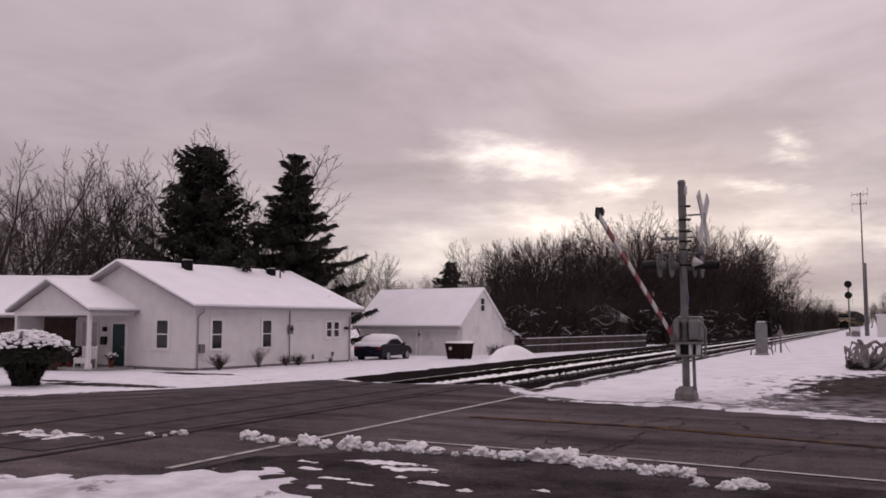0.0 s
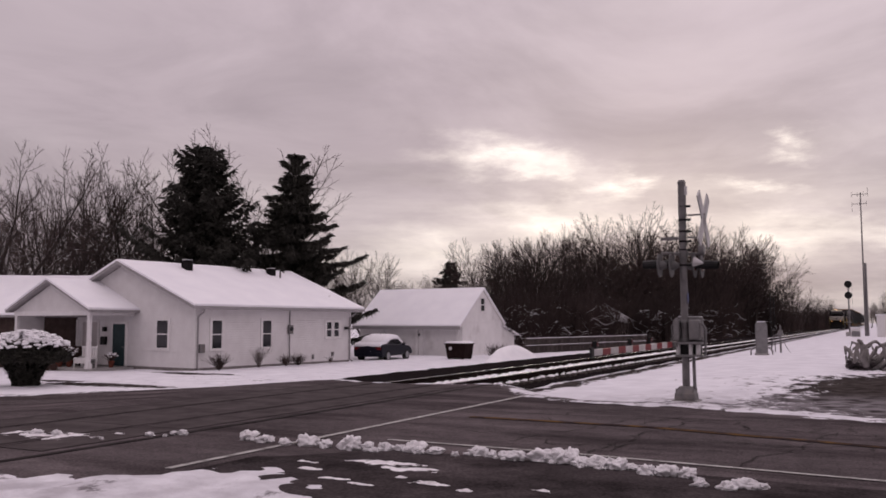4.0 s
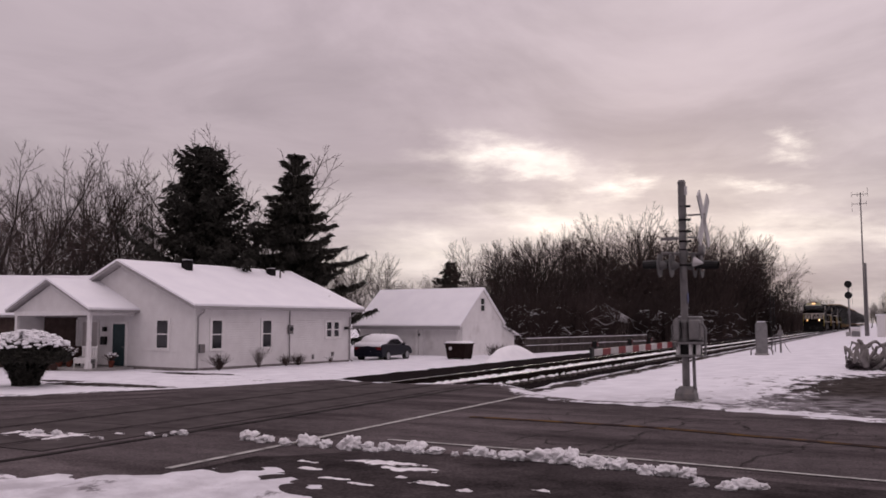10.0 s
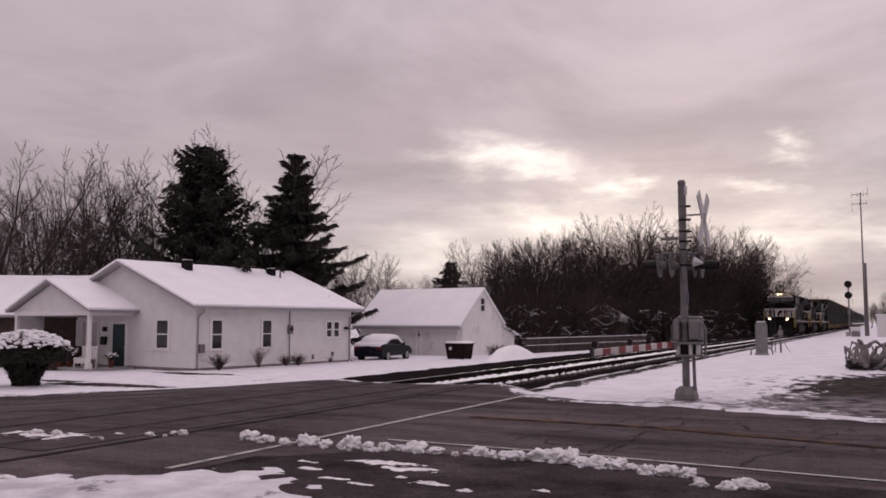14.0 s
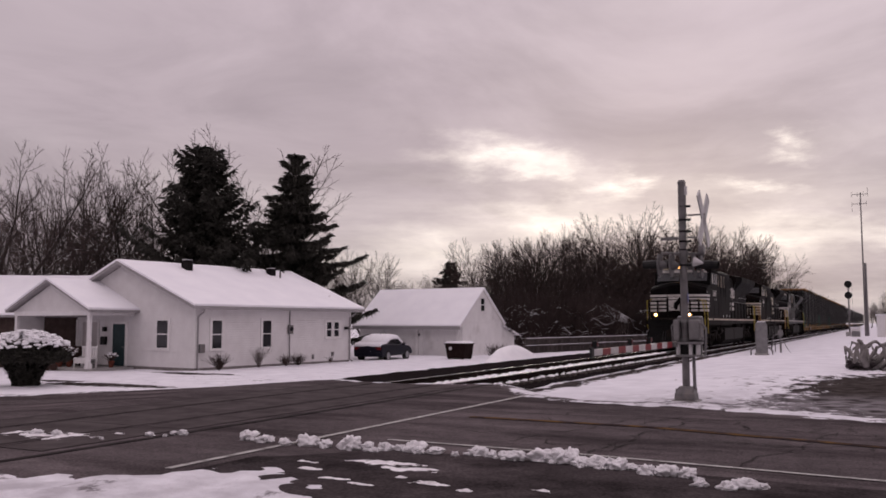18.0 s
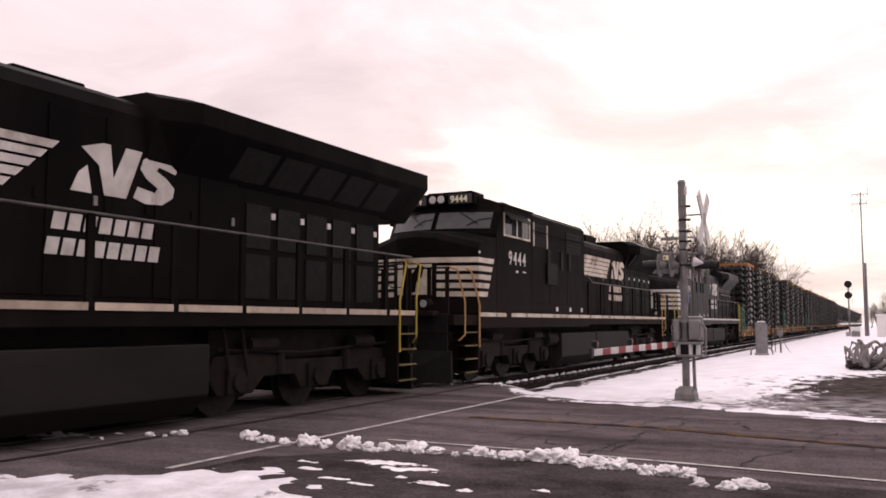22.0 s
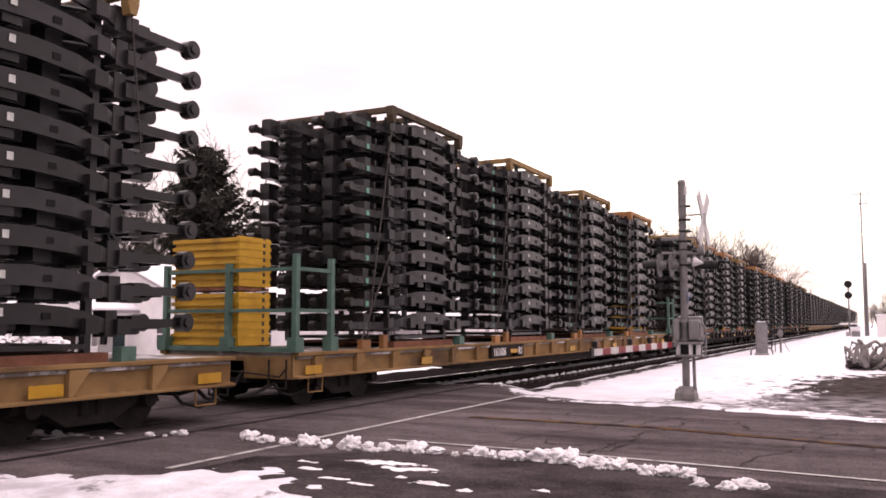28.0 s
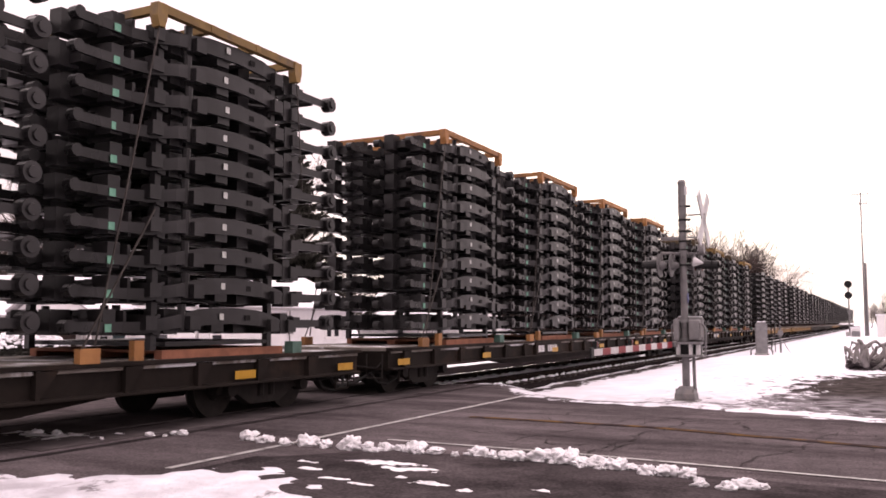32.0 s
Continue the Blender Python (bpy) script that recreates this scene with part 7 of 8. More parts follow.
    for x in (-1, 1):
        o = CW * x
        s0, s1 = sorted((o, o + 0.014 * x))
        spans = [(3.95, 4.75), (5.05, 5.85), (7.0, 7.7)] if white_top else [(3.7, 4.7), (6.4, 7.85)]
        for a, b in spans:
            g = part("air_grille", Shape().box(s0, s1, a, b, 3.52, 4.14), GRILLE, t, "dark intake grille")
            for j in range(5):
                q0, q1 = sorted((o + 0.015 * x, o + 0.03 * x))
                part("louvre", Shape().box(q0, q1, a + 0.03, b - 0.03, 3.57 + j * 0.115, 3.60 + j * 0.115), LOCO_DUSTY, g)
            q0, q1 = sorted((o + 0.004 * x, o + 0.04 * x))
            if a < 6.0:
                part("grille_post", Shape().box(q0, q1, b, b + 0.06, 3.5, 4.16), SILL_GREY if not cream else LOCO_CREAM, g)
                part("grille_post", Shape().box(q0, q1, a - 0.06, a, 3.5, 4.16), SILL_GREY if not cream else LOCO_CREAM, g)
        for v in (4.9, 6.0, 6.7):
            part("hanging_cover", Shape().box(s0, s1 + (0.02 if x > 0 else 0), v - 0.11, v + 0.11, 2.98, 3.5), GRILLE, t)
        part("grab_rail", Shape().pipe([(o + 0.06 * x, 3.6, 3.92), (o + 0.06 * x, 7.9, 3.92)], 0.018), paint, t)
        for v in (3.6, 5.0, 6.4, 7.9):
            part("rail_bracket", Shape().tube((o, v, 3.92), (o + 0.06 * x, v, 3.92), 0.012, 0.012, 5), paint, t)
        for a in (3.55, 5.0, 6.5):
            part("access_panel", Shape().box(s0, s1 - 0.006 if x > 0 else s1, a, a + 1.38, 1.95, 3.05), paint, t, bevel=0.004)
        for v in (5.5, 6.7, 7.8):
            part("hazard_label", Shape().box(s0, s1 + (0.002 if x > 0 else 0), v, v + 0.14, 1.75, 1.87), WHITE_STRIPE, t)

    # long hood
    HW, h1 = 1.0, 14.5
    ht = 4.50 if tall else 4.28
    part("long_hood", Shape().slab([(-HW, 1.62), (HW, 1.62), (HW, ht - 0.30), (HW - 0.1, ht - 0.12), (HW - 0.35, ht), (-HW + 0.35, ht), (-HW + 0.1, ht - 0.12), (-HW, ht - 0.30)], "y", c1 + 0.01, 18.75), paint, t, "narrow black engine hood", bevel=0.015)
    for k in range(7):
        a = 8.42 + k * 0.87
        for x in (-1, 1):
            s0, s1 = sorted((HW * x, (HW + 0.018) * x))
            d = part("hood_door", Shape().box(s0, s1, a + 0.02, a + 0.84, 1.75, ht - 0.42), paint, t, bevel=0.006)
            q0, q1 = sorted(((HW + 0.018) * x, (HW + 0.04) * x))
            part("latch", Shape().box(q0, q1, a + 0.70, a + 0.76, 2.9, 3.02), GALV if k % 3 == 0 else paint, d)
    # exhaust and roof gear
    if tall:
        part("exhaust_pipe", Shape().box(-0.5, 0.5, 10.9, 12.0, ht - 0.02, ht + 0.10), paint, t, bevel=0.03)
    else:
        part("exhaust_pipe", Shape().box(-0.55, 0.55, 11.3, 12.6, ht - 0.02, ht + 0.30), paint, t, "sooty exhaust housing", bevel=0.05)
        for v in (9.6, 9.95, 10.3):
            part("air_horn", Shape().tube((-0.25, v, ht + 0.08), (0.35, v, ht + 0.10), 0.05, 0.10, 10), paint, t)
        part("roof_rail", Shape().pipe([(1.2, c1 - 0.1, 4.3), (1.05, c1 + 0.9, 3.3)], 0.025), paint, t)
    # radiator cabin with overhanging wings
    r0, r1 = (12.6, 19.85) if tall else (14.65, 19.2)
    zt = 4.58
    rings = []
    for y, wk in ((r0, 0.80), (r0 + 0.55, 1.0), (r1, 1.0)):
        o = 1.52 * wk
        lo = 4.12 if not tall else 4.18
        rings.append([(-o, y, lo), (-o, y, lo + 0.30), (-1.2 * wk, y, zt), (1.2 * wk, y, zt), (o, y, lo + 0.30), (o, y, lo), (0.98, y, 3.50), (-0.98, y, 3.50)])
    part("radiator_housing", Shape().loft(rings), paint, t, "flared radiator housing", bevel=0.015)
    for x in (-1, 1):
        n = 5 if tall else 4
        for k in range(n):
            a = (14.2 if tall else 14.95) + k * 0.95
            q = [Vector((1.06 * x, a, 3.62)), Vector((1.06 * x, a + 0.82, 3.62)), Vector((1.43 * x, a + 0.82, 4.06)), Vector((1.43 * x, a, 4.06))]
            nrm = Vector((0.77 * x, 0, -0.63)) * 0.012
            part("radiator_screen", Shape().add([p + nrm for p in q] + [p - nrm for p in q], [(0, 1, 2, 3), (7, 6, 5, 4), (0, 4, 5, 1), (1, 5, 6, 2), (2, 6, 7, 3), (3, 7, 4, 0)]), GRILLE, t)
        for k in range(5):
            a = 14.7 + k * 0.8
            s0, s1 = sorted(((HW + 0.003) * x, (HW + 0.022) * x))
            for z0, z1 in ((1.8, 2.5), (2.6, 3.3)):
                part("cabin_screen", Shape().box(s0, s1, a, a + 0.6, z0, z1), GRILLE, t)
            part("hazard_label", Shape().box(s0, s1 + (0.004 if x > 0 else 0), a + 0.62, a + 0.72, 3.1, 3.2), WHITE_STRIPE, t)
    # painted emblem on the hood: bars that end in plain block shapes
    x0, x1 = HW + 0.020, HW + 0.028
    a0 = 9.35 if tall else 9.45 if cream else 9.9
    if cream:
        for k in range(5):
            part("hood_stripe", Shape().box(x0, x1, a0, a0 + 3.25 - 0.12 * k, 3.60 - k * 0.145, 3.72 - k * 0.145), LOCO_CREAM, t)
        e0 = a0 + 3.35
    else:
        for k in range(5):
            z = 3.62 - k * 0.135
            part("hood_stripe", Shape().slab([(a0 + 0.03 * (5 - k), z - 0.10), (a0 + 1.75 - 0.16 * k, z - 0.10), (a0 + 1.85 - 0.16 * k, z), (a0 + 0.03 * (5 - k) + 0.02, z)], "x", x0, x1), LOCO_WHITE, t)
        e0 = a0 + 2.05
    pm = LOCO_CREAM if cream else LOCO_WHITE
    slant = lambda ring: [(e0 + q + (r - 3.05) * 0.18, r) for q, r in ring]
    for ring in ([(-0.02, 3.05), (0.30, 3.05), (0.16, 3.40), (0.05, 3.30)],
                 [(0.02, 3.62), (0.34, 3.72), (0.46, 3.72), (0.60, 3.28), (0.72, 3.72), (1.00, 3.72), (0.86, 3.05), (0.50, 3.05), (0.34, 3.42)],
                 [(0.98, 3.08), (1.20, 3.02), (1.50, 3.04), (1.68, 3.16), (1.68, 3.30), (1.50, 3.42), (1.30, 3.50), (1.34, 3.56), (1.66, 3.50), (1.70, 3.62), (1.52, 3.72), (1.20, 3.72), (1.04, 3.62), (1.02, 3.48), (1.16, 3.36), (1.38, 3.26), (1.34, 3.19), (1.02, 3.24)]):
        part("hood_emblem", Shape().slab(slant(ring), "x", x0, x1), pm, t)
    for z, n, ln, shift in ((2.55, 7, 1.66, -0.28), (2.24, 8, 1.86, -0.36)):
        for k in range(n):
            w = ln / n
            q = e0 + shift + k * w
            part("name_bar", Shape().slab([(q, z), (q + w * 0.76, z), (q + w * 0.76 + 0.04, z + 0.21), (q + 0.04, z + 0.21)], "x", x0, x1), pm, t)
    # walkway handrail
    for x in (-1, 1):
        o = 1.46 * x
        for k in range(8):
            v = 8.55 + 1.38 * k
            part("stanchion", Shape().box(min(o, o + 0.05 * x), max(o, o + 0.05 * x), v - 0.055, v + 0.055, 1.60, 2.72), paint, t)
        part("handrail", Shape().pipe([(o + 0.03 * x, 8.4, 2.95), (o + 0.03 * x, 9.0, 2.73), (o + 0.03 * x, 19.2, 2.73)], 0.020), HANDRAIL_STEEL, t)
        # steps and grab rails at both ends
        for d, b in ((-1, 0.0), (1, 18.6)):
            st = part("stepwell", Shape().box(min(0.95 * x, 1.02 * x), max(0.95 * x, 1.02 * x), b - 0.95 if d < 0 else b + 0.05, b - 0.05 if d < 0 else b + 0.95, 0.30, 1.36).box(min(0.95 * x, W * x), max(0.95 * x, W * x), b - 0.06 if d < 0 else b + 0.0, b - 0.01 if d < 0 else b + 0.05, 0.25, 1.36), paint, t)
            for z in (0.28, 0.58, 0.88, 1.18):
                part("step", Shape().box(min(1.03 * x, W * x), max(1.03 * x, W * x), b - 0.78 if d < 0 else b + 0.06, b - 0.07 if d < 0 else b + 0.78, z, z + 0.03), paint, st)
                part("step_edge", Shape().box(min((W - 0.03) * x, (W + 0.006) * x), max((W - 0.03) * x, (W + 0.006) * x), b - 0.76 if d < 0 else b + 0.08, b - 0.09 if d < 0 else b + 0.76, z + 0.005, z + 0.038), STEP_EDGE, st)
            e = 1.0 if d > 0 else -1.0
            q = b + (0.04 if d > 0 else -0.04)
            part("grab_iron", Shape().pipe([(1.40 * x, q + 0.42 * e, 2.66), (1.50 * x, q + 0.34 * e, 2.60), (1.55 * x, q, 1.85), (1.55 * x, q, 0.85)], 0.022, 8), hand, t, "bent yellow grab rail")
            part("grab_iron", Shape().pipe([(1.20 * x, q + 1.05 * e, 2.68), (1.46 * x, q + 1.0 * e, 2.60), (1.52 * x, q + 0.72 * e, 1.9), (1.52 * x, q + 0.72 * e, 1.15), (1.40 * x, q + 0.80 * e, 1.02)], 0.022, 8), hand, t, "bent yellow grab rail")
    for e, v in ((-1, -1.22), (1, end - 0.06)):
        for x in (-1.3, -0.85, -0.35, 0.35, 0.85, 1.3):
            part("end_post", Shape().box(x - 0.04, x + 0.04, v - 0.03, v + 0.03, 1.6, 2.64), paint, t)
        part("end_rail", Shape().pipe([(-1.36, v, 2.64), (1.36, v, 2.64)], 0.022), paint, t)
        part("safety_chain", Shape().pipe([(-0.35, v, 2.4), (-0.12, v, 2.22), (0.12, v, 2.22), (0.35, v, 2.4)], 0.014), paint, t)
        part("end_plate", Shape().box(-1.35, 1.35, v - 0.08 if e < 0 else v + 0.03, v - 0.03 if e < 0 else v + 0.08, 0.72, 1.62), GRILLE, t, bevel=0.02)
        part("anticlimber", Shape().box(-1.1, 1.1, min(v, v + 0.3 * e), max(v, v + 0.3 * e), 1.56, 1.68), LOCO_DUSTY if e < 0 else paint, t, "scuffed anticlimber plate", bevel=0.02)
        part("coupler", Shape().box(-0.14, 0.14, min(v, v + 0.85 * e), max(v, v + 0.85 * e), 0.72, 1.0).box(-0.2, 0.16, min(v + 0.62 * e, v + 0.95 * e), max(v + 0.62 * e, v + 0.95 * e), 0.68, 1.04), LOCO_DUSTY, t, bevel=0.03)
        part("plow", Shape().loft([[(-1.45, v + 0.08 * e, 0.10), (0, v + 0.62 * e, 0.10), (1.45, v + 0.08 * e, 0.10), (1.45, v, 0.10), (-1.45, v, 0.10)], [(-1.42, v + 0.06 * e, 0.80), (0, v + 0.30 * e, 0.80), (1.42, v + 0.06 * e, 0.80), (1.42, v, 0.80), (-1.42, v, 0.80)]]), GRILLE, t, "black snow plow pilot")
        for x in (-0.55, -0.42, 0.42, 0.55):
            part("brake_hose", Shape().pipe([(x, v + 0.1 * e, 0.95), (x, v + 0.3 * e, 0.62), (x * 0.9, v + 0.55 * e, 0.5)], 0.028), TYRE, t)
        part("uncoupling_lever", Shape().pipe([(-1.5, v + 0.12 * e, 1.0), (-1.45, v + 0.18 * e, 1.2), (1.45, v + 0.18 * e, 1.2), (1.5, v + 0.12 * e, 1.0)], 0.016), paint, t)
    for x in (-0.88, 0.88):
        dl = part("ditch_light", Shape().tube((x, -1.55, 1.84), (x, -1.25, 1.84), 0.12, 0.10, 14), paint, t)
        part("lamp_glass", Shape().disc((x, -1.556, 1.84), "y", 0.085, 0.016, 16), LAMP_GLOW if lit else LAMP_OFF, dl, "round ditch lamp")
        if lit:
            part("lamp_bulb", Shape().disc((x, -1.568, 1.84), "y", 0.030, 0.008, 12), LAMP_CORE, dl, "bright burning lamp bulb")
    return t


locomotive("3607", 0.0, True, True, False, True, "black road-worn diesel locomotive with white nose stripes and lit headlights")
locomotive("9444", 22.4, False, False, True, False, "older sooty black diesel locomotive with cream nose stripes")
locomotive("4394", 44.42, True, False, False, False, "rebuilt black diesel locomotive with white cab brow and yellow handrails")


# ---- flatcars with stacked vehicle frames ----
def chassis_mesh():
    """One ladder frame: two bowed side rails, cross members, brackets and round horn ends."""
    s = Shape()
    path = [(-4.0, 0.40, 0.10, 0.12), (-3.2, 0.44, 0.09, 0.14), (-2.95, 0.56, 0.08, 0.16), (-2.55, 0.655, 0.15, 0.17), (-2.0, 0.67, 0.225, 0.23), (-1.35, 0.67, 0.25, 0.235), (-0.75, 0.665, 0.215, 0.23), (-0.25, 0.63, 0.13, 0.18), (0.0, 0.52, 0.09, 0.16), (0.25, 0.45, 0.13, 0.13), (1.30, 0.43, 0.14, 0.11)]
    for k in (-1, 1):
        rings = [[((x - 0.055) * k, v, z - h / 2), (x * k, v, z - h / 2), (x * k, v, z + h / 2), ((x - 0.055) * k, v, z + h / 2)] for v, x, z, h in path]
        s.loft(rings)
        s.tube((0.34 * k, 1.38, 0.15), (0.50 * k, 1.38, 0.15), 0.130, 0.130, 14)
        s.tube((0.50 * k, 1.38, 0.15), (0.53 * k, 1.38, 0.15), 0.075, 0.07, 10)
        s.tube((0.32 * k, -4.03, 0.10), (0.46 * k, -4.03, 0.10), 0.085, 0.085, 10)
        for v, z in ((-2.9, 0.10), (-2.2, 0.10), (-0.45, 0.06), (0.12, 0.05)):
            s.box(min(0.60 * k, 0.74 * k) if v > -2.5 and v < -0.1 else min(0.48 * k, 0.64 * k), max(0.60 * k, 0.74 * k) if v > -2.5 and v < -0.1 else max(0.48 * k, 0.64 * k), v - 0.10, v + 0.10, z - 0.05, z + 0.14)
        s.box(min(0.56 * k, 0.62 * k), max(0.56 * k, 0.62 * k), -1.75, -1.5, 0.02, 0.36)
        s.box(min(0.36 * k, 0.58 * k), max(0.36 * k, 0.58 * k), -0.12, 0.06, -0.03, 0.30)
        s.box(min(0.30 * k, 0.42 * k), max(0.30 * k, 0.42 * k), 0.45, 0.62, 0.08, 0.24)
        s.tube((0.62 * k, -2.35, 0.05), (0.62 * k, -2.35, 0.40), 0.05, 0.06, 8)
    for v, z, r in ((-3.35, 0.08, 0.06), (-2.75, 0.05, 0.07), (-1.9, 0.18, 0.06), (-1.1, 0.20, 0.05), (-0.35, 0.12, 0.08), (0.3, 0.13, 0.05), (0.85, 0.14, 0.045)):
        s.tube((-0.55 if -2.9 < v < 0 else -0.42, v, z), (0.55 if -2.9 < v < 0 else 0.42, v, z), r, r, 6)
    s.box(-0.55, 0.55, -2.72, -2.66, -0.02, 0.26)
    s.box(-0.40, 0.40, -3.16, -3.11, -0.02, 0.30)
    s.box(-0.30, 0.1, -3.7, -3.2, 0.04, 0.20)
    s.box(-0.36, 0.36, 0.95, 0.99, 0.06, 0.20)
    s.box(-0.5, 0.5, -0.42, -0.36, -0.02, 0.30)
    s.box(-0.56, 0.56, -1.62, -1.57, 0.04, 0.30)
    s.box(-0.12, 0.12, -2.3, -0.7, 0.02, 0.14)
    s.box(0.16, 0.36, -2.1, -1.2, 0.06, 0.24)
    s.box(-0.40, -0.22, -1.5, -0.6, 0.02, 0.20)
    s.box(-0.40, 0.40, 0.18, 0.22, 0.02, 0.22)
    s.tube((-0.5, -2.6, 0.1), (0.5, -1.7, 0.2), 0.035, 0.035, 5)
    s.tube((0.5, -0.5, 0.1), (-0.5, -1.5, 0.2), 0.035, 0.035, 5)
    s.tube((-0.36, 0.2, 0.13), (0.36, 0.8, 0.14), 0.03, 0.03, 5)
    s.box(-0.4, 0.4, -2.95, -2.6, -0.02, 0.03)
    s.box(-0.22, 0.22, -0.7, -0.2, 0.0, 0.16)
    # added blocks between the rails close off sight lines up to the next frame
    for x0, x1, y0, y1 in ((-0.34, -0.12, -3.85, -3.55), (0.08, 0.36, -3.45, -3.25), (-0.36, 0.02, -3.05, -2.80), (0.20, 0.50, -2.55, -2.30), (-0.5, -0.3, -1.95, -1.70), (0.1, 0.42, -1.05, -0.80), (-0.40, -0.18, -0.10, 0.12), (0.10, 0.34, 0.40, 0.62), (-0.34, -0.14, 0.90, 1.12)):
        s.box(x0, x1, y0, y1, -0.01, 0.20 + 0.14 * abs(math.sin(7.0 * y0 + x0)))
    return s


CHASSIS = chassis_mesh()
CHASSIS_MESH = CHASSIS.mesh("chassis_frame", FRAME_BLACK)
LAYERS, Z0, DZ = 10, 1.27, 0.432


def far_chassis():
    """The same frame with fewer faces, for the far end of the train."""
    s = Shape()
    path = [(-4.0, 0.40, 0.10, 0.12), (-2.95, 0.56, 0.08, 0.16), (-2.0, 0.67, 0.225, 0.23), (-0.75, 0.665, 0.215, 0.23), (0.0, 0.52, 0.09, 0.16), (1.30, 0.43, 0.14, 0.11)]
    for k in (-1, 1):
        s.loft([[((x - 0.055) * k, v, z - h / 2), (x * k, v, z - h / 2), (x * k, v, z + h / 2), ((x - 0.055) * k, v, z + h / 2)] for v, x, z, h in path])
        s.tube((0.34 * k, 1.38, 0.15), (0.50 * k, 1.38, 0.15), 0.130, 0.130, 8)
        for v, z in ((-2.9, 0.10), (-0.45, 0.06)):
            s.box(min(0.48 * k, 0.70 * k), max(0.48 * k, 0.70 * k), v - 0.10, v + 0.10, z - 0.05, z + 0.14)
    for v, z in ((-3.15, 0.1), (-2.69, 0.1), (-1.6, 0.16), (-0.4, 0.12), (0.6, 0.13)):
        s.box(-0.5, 0.5, v - 0.05, v + 0.05, z - 0.09, z + 0.09)
    return s


FAR_CHASSIS = far_chassis()


def far_stack_mesh():
    s = Shape()
    for k in range(LAYERS):
        for x in (-0.74, 0.74):
            s.add([(a + x, b, c + Z0 + DZ * k) for a, b, c in FAR_CHASSIS.v], FAR_CHASSIS.f)
    return s.mesh("chassis_load", FRAME_BLACK)


FAR_STACK = far_stack_mesh()
POST_MESH = Shape().box(-0.05, 0.05, -0.05, 0.05, 1.05, 5.52).mesh("stack_post", FRAME_BLACK)
RUNNER = {}
for col, mat in (("yellow", RACK_YELLOW), ("orange", RACK_ORANGE), ("brown", RACK_BROWN)):
    RUNNER[col] = (Shape().box(-0.05, 0.05, -3.02, 0.02, -0.06, 0.06).mesh("rack_beam", mat), Shape().box(-1.49, 1.49, -0.05, 0.05, -0.055, 0.055).mesh("rack_crossbeam", mat), Shape().slab([(-0.09, 0.06), (0.09, 0.06), (0.09, -0.12), (0.05, -0.26), (-0.05, -0.26), (-0.09, -0.12)], "x", -0.07, 0.07).mesh("rack_hook", mat))
PALLET_MESH = Shape().box(-1.30, 1.30, -1.3, 1.3, 0.08, 0.12).box(-1.30, -1.16, -1.3, 1.3, 0, 0.08).box(1.16, 1.30, -1.3, 1.3, 0, 0.08).box(-0.1, 0.1, -1.5, 1.5, 0, 0.1).mesh("skid", PALLET_RED)
BLOCK_MESH = Shape().box(-0.08, 0.08, -0.12, 0.12, 0, 0.19).mesh("block", RACK_GREEN)
BLOCK2_MESH = Shape().box(-0.05, 0.05, -0.08, 0.08, 0, 0.26).mesh("stake", RACK_ORANGE)
TAG_PALE = Shape().box(0, 0.008, -0.04, 0.04, -0.045, 0.045).mesh("paper_tag", LABEL_PALE)
SLOT_MESH = Shape().box(0, 0.005, -0.055, 0.055, -0.04, 0.04).mesh("slot", GRILLE)
TAG_GREEN = Shape().box(0, 0.008, -0.05, 0.05, -0.05, 0.05).mesh("paper_tag", LABEL_GREEN)


def put(name, me, parent, x, y, z, rz=0):
    ob = new(name, me)
    ob.parent = parent
    ob.matrix_basis = pose(x, y, z, 0, 0, rz)
    return ob


